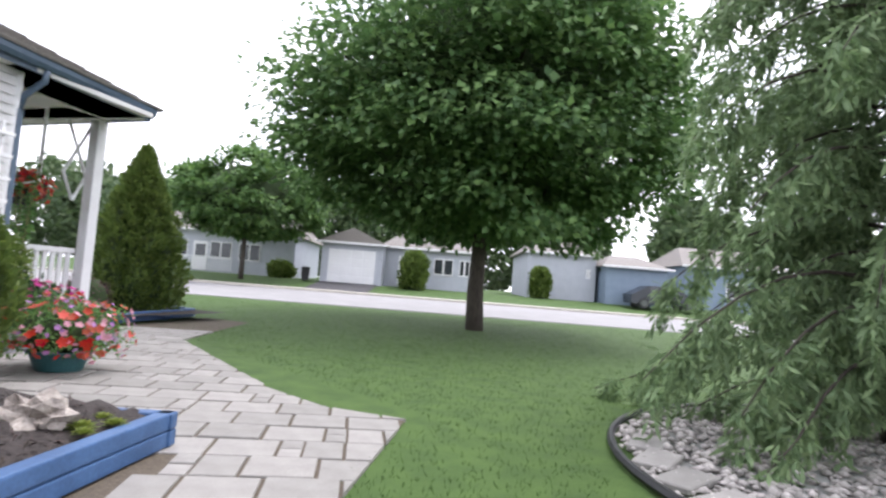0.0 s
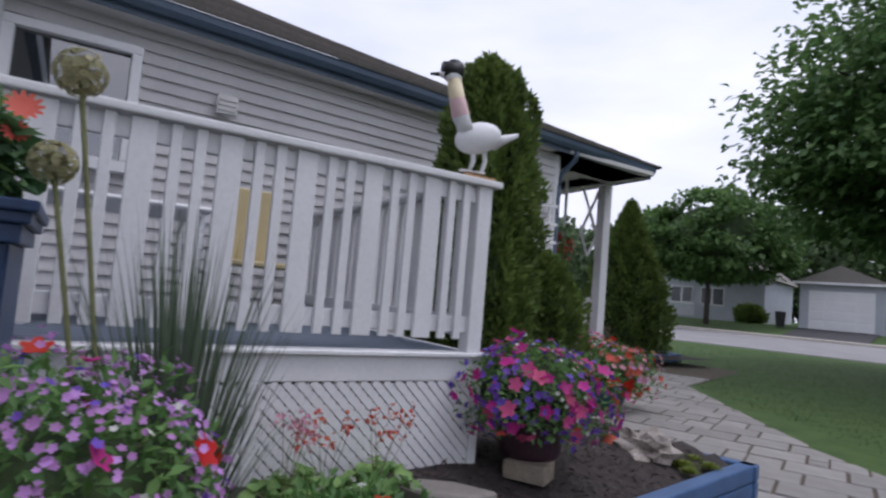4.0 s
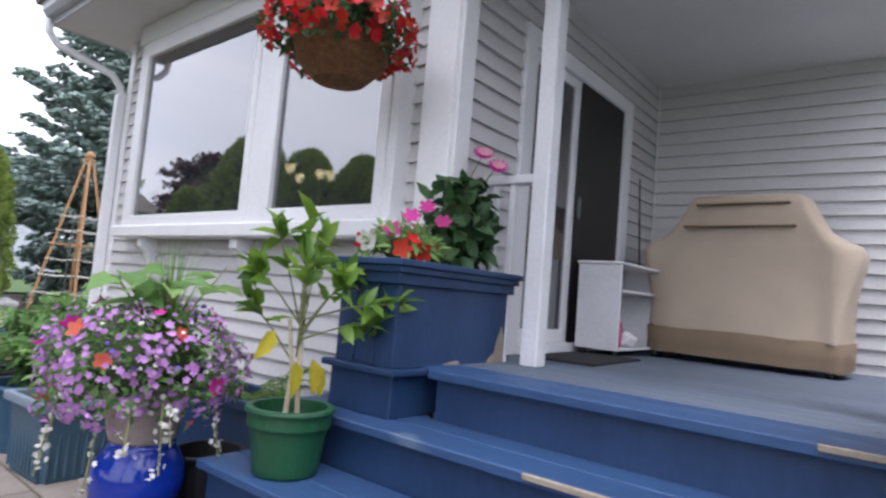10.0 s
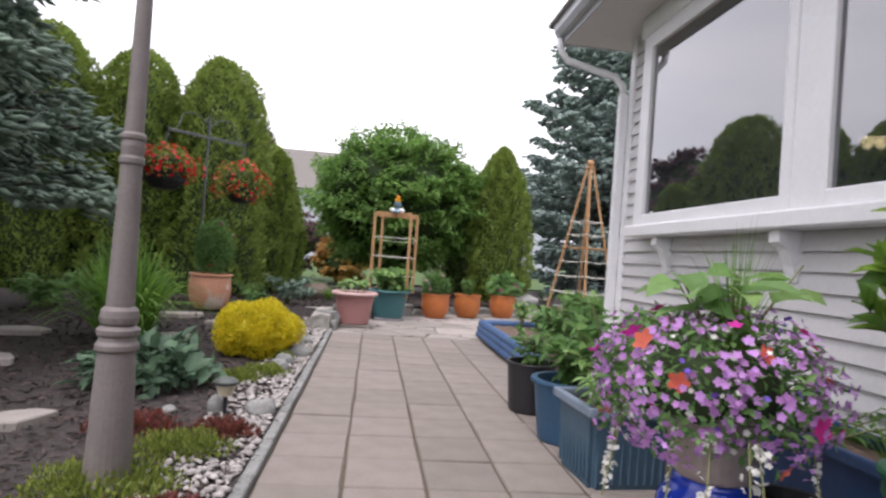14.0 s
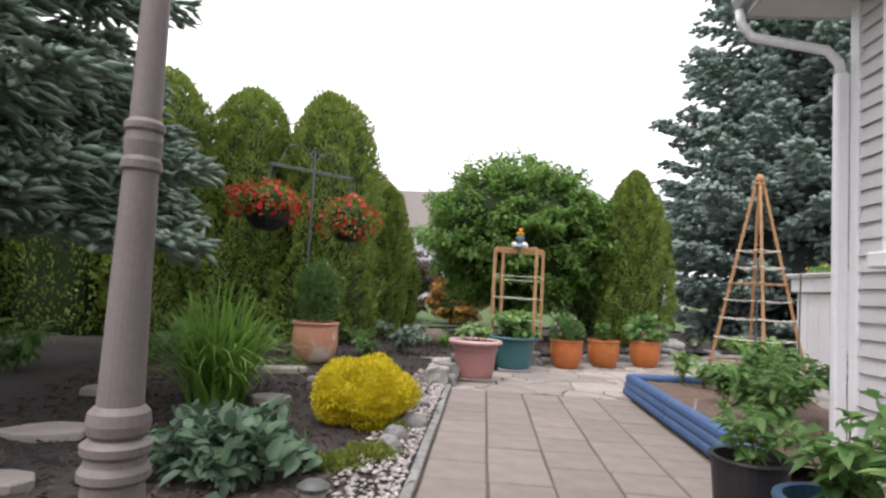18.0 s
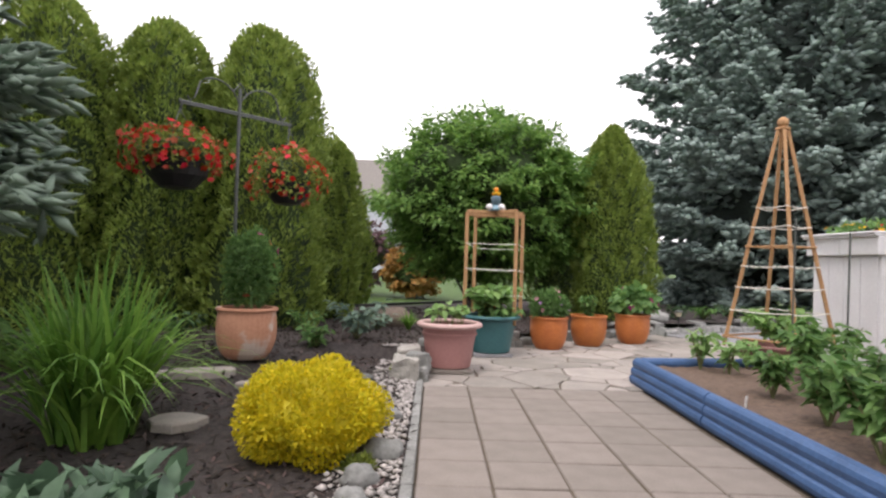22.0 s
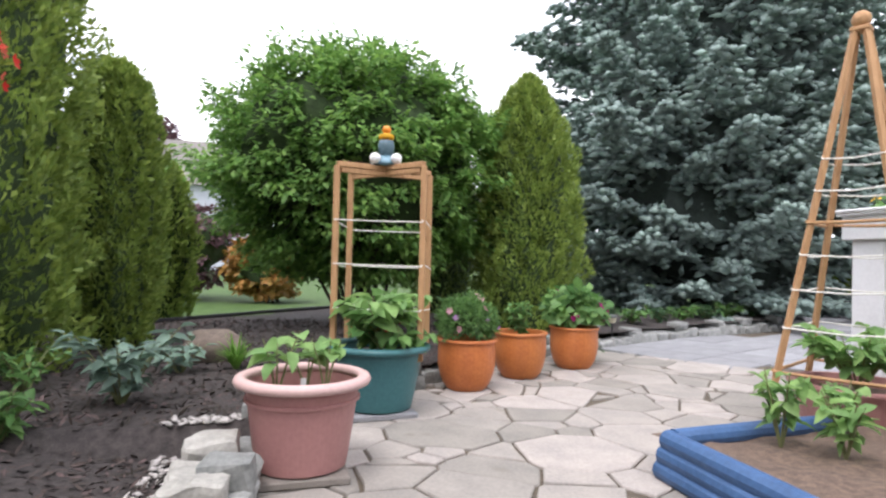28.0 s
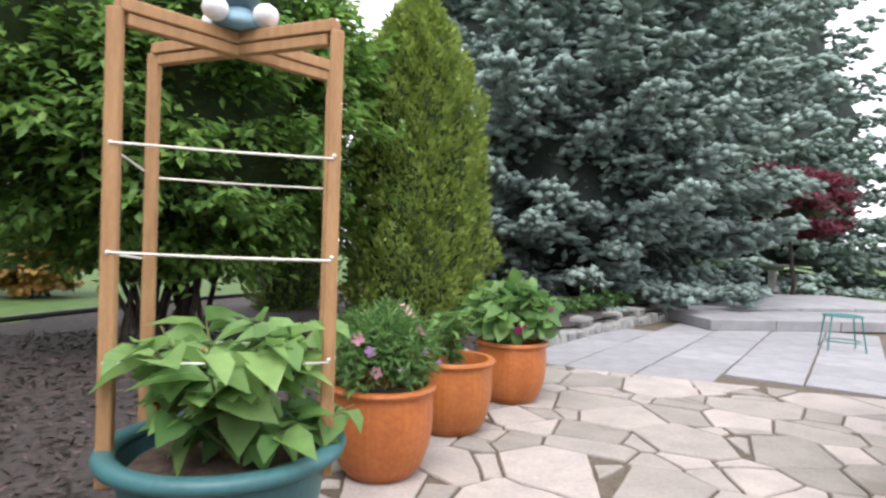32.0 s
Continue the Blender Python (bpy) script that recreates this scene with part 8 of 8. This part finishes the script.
mass(d, (0, 0.02, 0.10), (0.09, 0.08, 0.12), M_LEAFDK, 90, 0.08, [], 0.6, up=-0.9, leafw=0.65)
blossoms("blossoms", np.array([(-0.06, -0.03, 0.25), (-0.06, -0.02, 0.18)]), np.array([(-0.8, -0.1, 0.4)] * 2), np.array([0.046, 0.034]), M_CORAL, d, "coral red dahlia bloom", petals=12)
d = plant("cosmos", "feathery green cosmos foliage in the blue planter", "cosmos", (2.12, -9.62, Z))
mass(d, (0, 0, 0.15), (0.16, 0.22, 0.17), M_FERN, 1700, 0.06, [], 0.3, up=-0.7, leafw=0.2)
d = plant("petunias", "white and pale pink petunias over the planter rim", "petunia", (1.93, -9.62, Z))
mass(d, (0, 0, 0.03), (0.08, 0.22, 0.09), M_LEAFPALE, 160, 0.06, [], 0.6, up=-0.2)
blossoms("blossoms", np.array([(-0.06, 0.0, 0.07), (-0.06, -0.07, 0.10), (-0.05, 0.03, 0.13), (-0.05, -0.12, 0.06), (-0.06, -0.15, 0.04)]), np.array([(-0.8, 0, 0.4)] * 5), np.array([0.044, 0.042, 0.036, 0.034, 0.03]), M_WHITEF, d, "white petunias")
blossoms("pink_blossoms", np.array([(-0.06, 0.12, 0.05), (-0.05, 0.19, 0.06)]), np.array([(-0.8, 0, 0.4)] * 2), np.array([0.046, 0.034]), M_PALEPINK, d, "pale pink petunias")

# barbecue under its cover
g = thing("covered_barbecue", "barbecue under a beige canvas cover with brown hem", "barbecue", (4.98, -8.32, 0.88))


def skin(rows, material, parent, name, label="", fold=0.02):
    """Cloth body from rounded-rectangle rings (z, half depth, half length, offset)."""
    bm = bmesh.new()
    rings = []
    for z, hx, hy in rows:
        ring = []
        for k in range(48):
            a = 2 * math.pi * k / 48
            c, s = math.cos(a), math.sin(a)
            e = 0.28
            x, y = hx * math.copysign(abs(c) ** e, c), hy * math.copysign(abs(s) ** e, s)
            f = fold * noise.noise(Vector((x * 5, y * 5, z * 1.2)))
            ring.append(bm.verts.new((x * (1 + f) + f, y * (1 + f * 0.5), z + 0.3 * f)))
        rings.append(ring)
    for a, b in zip(rings, rings[1:]):
        for k in range(48):
            bm.faces.new((a[k], a[(k + 1) % 48], b[(k + 1) % 48], b[k]))
    bm.faces.new(rings[-1])
    return part(name, bm, material, parent, label, smooth=True)


skin([(0.235, 0.33, 0.645), (0.36, 0.325, 0.645), (0.50, 0.315, 0.665), (0.62, 0.31, 0.69), (0.74, 0.305, 0.72), (0.83, 0.30, 0.735), (0.875, 0.295, 0.71), (0.91, 0.29, 0.62), (0.99, 0.285, 0.52), (1.08, 0.278, 0.46), (1.18, 0.262, 0.41), (1.24, 0.24, 0.38), (1.255, 0.20, 0.34)], M_COVER, g, "cover", fold=0.10)
skin([(0.05, 0.345, 0.66), (0.12, 0.335, 0.66), (0.237, 0.331, 0.668)], M_COVER2, g, "hem", "brown canvas hem", fold=0.05)
for z, y0, y1 in ((1.165, -0.30, 0.32), (1.0, -0.34, 0.40)):
    part("seam_flap", box(-0.315 - (1.235 - z) * 0.05, -0.27, y0, y1, z, z + 0.012, 0.003), M_COVER2, g, "dark stitched vent flap")
for sx in (-0.25, 0.25):
    for sy in (-0.55, 0.55):
        part("wheel", lathe([(0.0, -0.015), (0.035, -0.015), (0.035, 0.015), (0.0, 0.015)], 12, m=Matrix.Translation((sx, sy, 0.035)) @ Matrix.Rotation(math.pi / 2, 4, "X")), M_BLACKPOT, g)
# cabinet with open shelves
c = thing("shelf_cabinet", "small white laminate cabinet with open shelves", "cabinet", (4.44, -7.56, 0.88))
for x0, x1, y0, y1, z0, z1 in ((-0.41, -0.39, -0.16, 0.16, 0.05, 0.65), (0.39, 0.41, -0.16, 0.16, 0.05, 0.65), (-0.39, 0.39, 0.145, 0.16, 0.05, 0.65)):
    part("panel", box(x0, x1, y0, y1, z0, z1, 0.002), M_WHITE, c)
part("top", box(-0.425, 0.425, -0.175, 0.17, 0.65, 0.67, 0.004), M_WHITE, c)
for z in (0.05, 0.46):
    part("shelf", box(-0.388, 0.388, -0.15, 0.143, z, z + 0.018, 0.002), M_WHITE, c)
for sx in (-0.36, 0.36):
    for sy in (-0.12, 0.12):
        part("foot", lathe([(0.02, 0.0), (0.02, 0.05)], 10, m=Matrix.Translation((sx, sy, 0))), M_BLACKPOT, c)
tagged(part("bottle", lathe([(0.04, 0.0), (0.045, 0.01), (0.045, 0.16), (0.02, 0.20), (0.02, 0.23), (0.0, 0.231)], 16), M_PINKF, smooth=True, m=pose(4.17, -7.64, 0.95)), "pink plastic bottle on a cabinet shelf", "bottle")
tagged(part("cloth", lump((0, 0, 0.05), (0.11, 0.07, 0.055), 3, 0.5, 2.5, 4), M_VINYL, smooth=True, m=pose(4.35, -7.64, 0.95)), "crumpled white cloth on a cabinet shelf", "cloth")
tagged(part("doormat", box(-0.42, 0.42, -0.22, 0.22, 0.0, 0.014, 0.004), M_RUBBER, m=pose(3.68, -7.66, 0.881, 0, 0, 3)), "black rubber doormat by the sliding door", "doormat")
tagged(part("barbecue_tool", tube([(5.22, -7.42, 0.88), (5.22, -7.345, 2.40)], 0.008, 6), M_IRON), "thin metal rod leaning on the porch wall", "rod")
w = thing("wall_vent", "small beige vent cover on the siding", "vent", (6.03, -11.10, 2.86))
part("plate", box(-0.03, 0.0, -0.10, 0.10, -0.10, 0.10, 0.006), M_CEIL, w)
for k in range(3):
    part("louvre", box(-0.045, -0.03, -0.08, 0.08, -0.07 + k * 0.05, -0.045 + k * 0.05, 0.003), M_CEIL, w)
w = thing("hanging_chime", "small pale wind chime hanging at the porch corner", "wind chime", (2.62, -7.56, 3.10))
part("cord", tube([(0, 0, 0), (0, 0, 0.25)], 0.003, 4), M_ROPE, w)
for k in range(4):
    part("tube", tube([(0.02 * math.cos(k * 1.57), 0.02 * math.sin(k * 1.57), -0.2), (0.02 * math.cos(k * 1.57), 0.02 * math.sin(k * 1.57), 0.0)], 0.006, 6), M_VINYL, w)
# table and chair glimpsed behind the railing
tb = thing("deck_table", "white wire-mesh table behind the railing", "table", (4.1, -10.2, 0.88))
part("tabletop", box(-0.45, 0.45, -0.45, 0.45, 0.68, 0.71, 0.01), M_VINYL, tb)
for sx in (-0.4, 0.4):
    for sy in (-0.4, 0.4):
        part("leg", box(sx - 0.015, sx + 0.015, sy - 0.015, sy + 0.015, 0, 0.68), M_VINYL, tb)
ch = thing("deck_chair", "folded pale yellow canvas chair behind the railing", "chair", (4.3, -11.05, 0.88))
part("seat", box(-0.25, 0.25, -0.25, 0.25, 0.40, 0.44, 0.01), M_CANVAS, ch)
part("backrest", box(0.22, 0.26, -0.25, 0.25, 0.44, 0.98, 0.01), M_CANVAS, ch)
for sx in (-0.22, 0.22):
    for sy in (-0.23, 0.23):
        part("leg", box(sx - 0.015, sx + 0.015, sy - 0.015, sy + 0.015, 0, 0.40), M_IRON, ch)
# painted bird on the rail corner
bm = bmesh.new()


def ell(c, r, m=None):
    me = bpy.data.meshes.new("t"); b2 = lump((0, 0, 0), r, 3, 0.0)
    bmesh.ops.transform(b2, verts=b2.verts[:], matrix=Matrix.Translation(c) @ (m or Matrix.Identity(4)))
    b2.to_mesh(me); b2.free(); bm.from_mesh(me); bpy.data.meshes.remove(me)


ell((0, -0.005, 0.225), (0.074, 0.150, 0.092), Matrix.Rotation(radians(-20), 4, "X"))
tube([(0, 0.07, 0.25), (0, 0.115, 0.33), (0, 0.145, 0.43), (0, 0.175, 0.54)], 0.060, 14, bm, taper=0.68)
ell((0, 0.185, 0.56), (0.040, 0.062, 0.042))
tube([(0, 0.20, 0.56), (0, 0.27, 0.553), (0, 0.32, 0.545)], 0.020, 8, bm, taper=0.35)
tube([(0, -0.10, 0.205), (0, -0.18, 0.25), (0, -0.26, 0.285)], 0.040, 8, bm, taper=0.3)
for y in (0.025, -0.05):
    tube([(0.0, y, 0.17), (0.012, y - 0.015, 0.09), (0.0, y + 0.01, 0.02)], 0.017, 8, bm, taper=0.8)
    box(-0.02, 0.02, y - 0.01, y + 0.07, 0.017, 0.026, bm=bm)
white_faces = len(bm.faces)
tube([(0, 0.135, 0.600), (0, 0.245, 0.585)], 0.050, 14, bm, taper=0.95)
tube([(0, 0.178, 0.600), (0, 0.183, 0.648)], 0.040, 14, bm, taper=0.85)
bird = tagged(part("bird_statue", bm, M_BIRD, smooth=True, m=pose(RX + 0.05, -11.90, RZ + 0.02, 0, 0, -12)), "white wooden bird with black hat and pastel neck", "statue")
for m_ in (M_BLACKPOT, mat("pastel_yellow_paint", (0.76, 0.66, 0.44), (0.70, 0.60, 0.40), 0.5, 6, 0.05), mat("pastel_pink_paint", (0.74, 0.52, 0.52), (0.68, 0.46, 0.47), 0.5, 6, 0.05)):
    bird.data.materials.append(m_)
for f in bird.data.polygons:
    if f.index >= white_faces or f.center.y > 0.285:
        f.material_index = 1
    elif 0.395 < f.center.z < 0.50:
        f.material_index = 2
    elif 0.345 < f.center.z <= 0.395 or 0.50 <= f.center.z < 0.53:
        f.material_index = 3
tagged(part("statue_base", box(-0.045, 0.045, -0.11, 0.11, 0, 0.018, 0.004), M_CEDAR, m=pose(RX + 0.05, -11.92, RZ + 0.001)), "thin wooden board under the bird", "board")

# ---------- bed by the deck ----------
p = thing("reed_grass", "clump of stiff grey-green reeds before the railing", "ornamental grass", (1.74, -10.26, 0.12))
blades(p, (0, 0, 0), 380, 1.22, 0.34, 0.011, M_REED, "reeds", 0.16)
for x, y, z, r in ((1.68, -9.95, 1.655, 0.055), (1.68, -9.92, 1.435, 0.048)):
    p = thing("allium", "dried round allium seed head on a stem", "allium", (x, y, 0.12), 0, "allium seed heads")
    part("stem", tube([(0.06, -0.25, 0), (0.03, -0.12, (z - 0.12) * 0.5), (0, 0, z - 0.12)], 0.006, 6), M_TWIG, p)
    v = ball(170)
    spk = leaves("spoke_burst", np.zeros((170, 3)) + np.array([0, 0, z - 0.12]), v, rng.normal(size=(170, 3)), r * rng.uniform(0.9, 1.05, 170), 0.004, M_BALLF, p)
    P = np.array([0, 0, z - 0.12]) + v * r
    tagged(spk, kind="stuff")
    tagged(blossoms("floret_head", P, v, 0.009, M_BALLF, p), kind="stuff")
p = thing("flower_pot", "pot overflowing with lilac lobelia and red petunias", "plant pot", (1.42, -10.0, 0.0))
pot(p, 0.17, 0.22, 0.64, M_TAUPE, 0.02, None, 28, 0.015)
mass(p, (0.02, 0, 0.72), (0.34, 0.32, 0.29), M_LEAF, 2300, 0.040, [(M_LILAC, 1300, 0.0092, "small lilac flowers"), (M_VIOLET, 110, 0.0105, "violet flowers"), (M_REDF, 10, 0.035, "red petunias"), (M_HOTF, 10, 0.032, "pink petunias"), (M_WHITEF, 60, 0.010, "tiny white flowers")], 0.6, up=-0.7)
stems(p, (0, 0, 0.7), [(0.02, 0.1, 0.97), (0.1, -0.1, 0.95), (-0.03, -0.2, 0.9)], 0.003)
P = np.array([(0.02, 0.1, 0.97), (0.1, -0.1, 0.95), (-0.03, -0.2, 0.9), (0.0, 0.14, 0.93)])
blossoms("blossoms", P, np.array([(-1, 0, 0.4)] * 4), 0.022, M_LILAC, p, "lilac flowers")
p = thing("flower_pot", "pot of white and red trailing flowers by the deck", "plant pot", (1.62, -10.75, 0.15))
pot(p, 0.15, 0.19, 0.26, M_BLACKPOT, 0.02, None, 24, 0.015)
mass(p, (0, 0, 0.30), (0.32, 0.32, 0.18), M_LEAF, 800, 0.05, [(M_WHITEF, 110, 0.012, "tiny white flowers"), (M_REDF, 9, 0.032, "red petunias"), (M_HOTF, 6, 0.03, "pink petunias")], 0.6, up=-0.6)
p = thing("herb_pot", "small pot of wispy grey-green lavender", "herb", (1.56, -9.42, 0.44))
pot(p, 0.10, 0.13, 0.15, M_CLAY, 0.015, None, 20, 0.012)
mass(p, (0, 0, 0.24), (0.24, 0.22, 0.16), M_HERB, 2400, 0.045, [], 0.4, up=-0.5, leafw=0.16)
blades(p, (0, 0, 0.15), 70, 0.30, 0.20, 0.005, M_HERB, "flower_spike", 0.1)
for x, y, fm in ((2.60, -11.05, M_CORAL), (2.56, -10.85, M_PALEPINK), (2.58, -11.3, M_CORAL)):
    p = thing("coral_bells", "small leafy plant with airy coral flower sprays", "perennial", (x, y, bed2_z(x, y) - 0.01))
    leafy(p, (0, 0, 0), 0.14, 0.20, M_LEAFPALE, 60, 0.09, 0.9, 8, start=0.3)
    tips = [(rng.normal(0, 0.08), rng.normal(0, 0.08), rng.uniform(0.28, 0.42)) for _ in range(7)]
    stems(p, (0, 0, 0.05), tips, 0.002)
    P = np.repeat(np.array(tips), 9, 0) + rng.normal(0, 0.022, (63, 3))
    blossoms("blossoms", P, ball(63), 0.011, fm, p, "tiny coral flowers")
p = thing("flower_pot", "dark pot bursting with magenta and violet petunias", "plant pot", (2.68, -12.32, 0.335))
pot(p, 0.17, 0.215, 0.26, M_MAROON, 0.02, None, 32, 0.015)
mass(p, (0, 0, 0.34), (0.43, 0.43, 0.29), M_LEAF, 1900, 0.05, [(M_HOTF, 85, 0.040, "magenta petunias"), (M_PINKF, 40, 0.042, "pink petunias"), (M_VIOLET, 420, 0.020, "violet lobelia"), (M_WHITEF, 110, 0.014, "small white flowers"), (M_CORAL, 12, 0.035, "coral petunias")], 0.64, up=-0.66)
for k, (x, y) in enumerate(((2.58, -12.24), (2.78, -12.42))):
    tagged(part("wooden_block", box(-0.12, 0.12, -0.09, 0.09, 0, 0.10, 0.006), M_BAREWOOD, m=pose(x, y, 0.235, 0, 0, 30)), "weathered wooden block under the petunia pot", "block", group="blocks under the pot")
tagged(part("driftwood_stone", lump((0, 0, 0.09), (0.20, 0.14, 0.13), 3, 0.9, 2.6, 9), M_PALEROCK, smooth=False, m=pose(2.72, -13.38, 0.18, 0, 0, 20)), "knobbly pale tufa stone in the mulch bed", "stone")
for x, y, r in ((2.50, -13.50, 0.09), (2.42, -13.66, 0.08), (2.58, -13.72, 0.08), (2.40, -13.42, 0.07)):
    p = thing("succulent", "pale yellow-green succulent rosette in mulch", "succulent", (x, y, 0.21), 0, "succulent rosettes")
    n = 34
    a = np.arange(n) * 2.399
    el = np.linspace(1.2, 0.15, n)
    D = np.c_[np.cos(a) * np.cos(el), np.sin(a) * np.cos(el), np.sin(el)]
    leaves("leaves", np.zeros((n, 3)), D, np.array([0, 0, 1.0]) + 0 * D, r * np.linspace(0.6, 1.2, n), r * 0.36, M_SEDUM, p, wide=0.6)

# ---------- front path and porch ----------
p = thing("flower_bowl", "low blue bowl mounded with red and pink flowers", "plant pot", (5.20, -15.72, 0.0))
pot(p, 0.22, 0.30, 0.22, M_TEAL, 0.03, None, 32, 0.02)
mass(p, (0, 0, 0.42), (0.60, 0.58, 0.36), M_LEAF, 1500, 0.07, [(M_CORAL, 90, 0.045, "coral red flowers"), (M_REDF, 40, 0.05, "red geraniums"), (M_PALEPINK, 120, 0.040, "pale pink flowers"), (M_LILAC, 50, 0.03, "lilac flowers")], 0.68, up=-0.6)
p = thing("flower_mound", "mound of magenta flowers by the front porch", "flower bed", (7.25, -16.95, 0.0))
mass(p, (0, 0, 0.45), (0.65, 0.55, 0.42), M_LEAFDK, 900, 0.09, [(M_HOTF, 110, 0.055, "magenta flowers"), (M_PINKF, 60, 0.055, "pink flowers")], 0.75, up=-0.5)
p = thing("boxwood_ball", "clipped brownish round shrub in the timber bed", "shrub", (9.15, -19.6, 0.15))
mass(p, (0, 0, 0.35), (0.45, 0.45, 0.38), M_PURPLEBUSH, 2600, 0.05, [], 0.9, up=-0.8)
fp = thing("front_porch", "white front porch post, picket rail and hanging arbor", "porch", (0, 0, 0), kind="structure")
for x, y in ((7.50, -18.0), (11.0, -18.2)):
    part("porch_column", box(x - 0.09, x + 0.09, y - 0.09, y + 0.09, 0, EV - 0.02, 0.008), M_WHITE, fp)
part("porch_column", box(6.50, 6.66, -15.95, -15.79, 0.1, EV - 0.02, 0.008), M_WHITE, fp)
part("porch_floor", box(6.55, 11.0, -17.9, -15.6, 0.0, 0.25), M_SLATE, fp)
part("picket_rail", box(7.58, 7.66, -17.9, -15.9, 1.28, 1.36, 0.006), M_WHITE, fp)
for k in range(15):
    part("picket", box(7.60, 7.64, -17.85 + k * 0.13, -17.78 + k * 0.13, 0.3, 1.28, 0.004), M_WHITE, fp)
part("panel", box(8.7, 8.76, -17.9, -16.2, 0.3, 1.5, 0.006), M_WHITE, fp)
for pts in ([(7.75, -17.3, 3.4), (7.75, -17.3, 2.3), (7.75, -16.7, 2.1), (7.75, -16.7, 3.4)], [(7.6, -17.95, 3.3), (7.6, -17.75, 2.9), (7.6, -17.95, 2.5), (7.6, -17.75, 2.1)], [(7.6, -17.55, 3.3), (7.6, -17.75, 2.9), (7.6, -17.55, 2.5), (7.6, -17.75, 2.1)]):
    part("arbor_bar", tube(pts, 0.028, 6), M_WHITE, fp)
p = thing("climbing_vine", "thin leafy vine climbing at the porch", "vine", (7.72, -17.1, 0.25))
leafy(p, (0, 0, 0), 2.4, 0.35, M_LEAF, 260, 0.11, 0.7, 7, start=0.2)
mass(p, (0.0, 0.1, 0.7), (0.25, 0.25, 0.42), M_SEDUM, 500, 0.08, [], 0.5)
basket((8.2, -17.4, 2.15), 0.36, "hanging basket of red flowers under the porch roof", [(M_REDF, 70, 0.05, "red flowers"), (M_CORAL, 70, 0.05, "coral flowers")], M_BURG, 0.9, False, 500)
tl = thing("wall_trellis", "white square-grid trellis fixed to the siding", "trellis", (0, 0, 0))
for k in range(5):
    part("bar", box(6.30, 6.33, -15.78, -14.85, 1.52 + k * 0.26, 1.56 + k * 0.26, 0.003), M_VINYL, tl)
for k in range(4):
    part("upright", box(6.335, 6.36, -15.68 + k * 0.22, -15.64 + k * 0.22, 1.40, 2.72, 0.003), M_VINYL, tl)

# ---------- upper terrace clutter ----------
p = thing("trough_planter", "dark brown trough planter with trailing greens", "planter", (13.2, 8.35, 0.24), 15)
tub(p, 1.6, 0.5, 0.45, M_BLACKPOT, M_BLACKPOT)
leafy(p, (0, 0, 0.38), 0.30, 0.6, M_LEAFBLUE, 160, 0.16, 0.4, 10)
p = thing("shrub", "small yellow-leaved shrub on the terrace edge", "shrub", (11.6, 8.2, 0.2))
mass(p, (0, 0, 0.40), (0.45, 0.4, 0.42), M_SEDUM, 500, 0.12, [], 0.6)
p = thing("shrub", "light green shrub beside the terrace", "shrub", (13.0, 9.3, 0.2))
mass(p, (0, 0, 0.55), (0.7, 0.5, 0.5), M_SHRUB, 900, 0.12, [], 0.6)
p = thing("bird_bath", "small stone bird bath on the terrace", "bird bath", (15.6, 8.9, 0.2))
part("pedestal", lathe([(0.22, 0.0), (0.16, 0.08), (0.09, 0.2), (0.10, 0.55), (0.14, 0.6)], 16), M_STONE, p)
part("bowl", lathe([(0.14, 0.6), (0.34, 0.68), (0.36, 0.74), (0.30, 0.74), (0.05, 0.66)], 20), M_STONE, p)
p = thing("lantern", "small white garden lantern on the terrace edge", "lantern", (11.9, 7.75, 0.2))
part("body", lathe([(0.10, 0.0), (0.12, 0.02), (0.12, 0.16), (0.06, 0.22), (0.07, 0.26), (0.0, 0.30)], 16), M_LENS, p, smooth=True)
c = thing("wire_stool", "low teal metal wire stool on grey slabs", "stool", (8.3, 3.75, 0.0), 40)
part("seat_ring", tube([(0.22 * math.cos(a), 0.22 * math.sin(a), 0.44) for a in np.linspace(0, 6.283, 25)], 0.010, 6), M_TEALMETAL, c)
for k in range(5):
    part("seat_wire", tube([(-0.2 + k * 0.1, -0.18, 0.44), (-0.2 + k * 0.1, 0.18, 0.44)], 0.005, 5), M_TEALMETAL, c)
for sx in (-1, 1):
    for sy in (-1, 1):
        part("leg", tube([(sx * 0.16, sy * 0.16, 0.44), (sx * 0.21, sy * 0.21, 0.0)], 0.010, 6), M_TEALMETAL, c)
part("foot_ring", tube([(0.20 * math.cos(a), 0.20 * math.sin(a), 0.12) for a in np.linspace(0, 6.283, 25)], 0.008, 6), M_TEALMETAL, c)
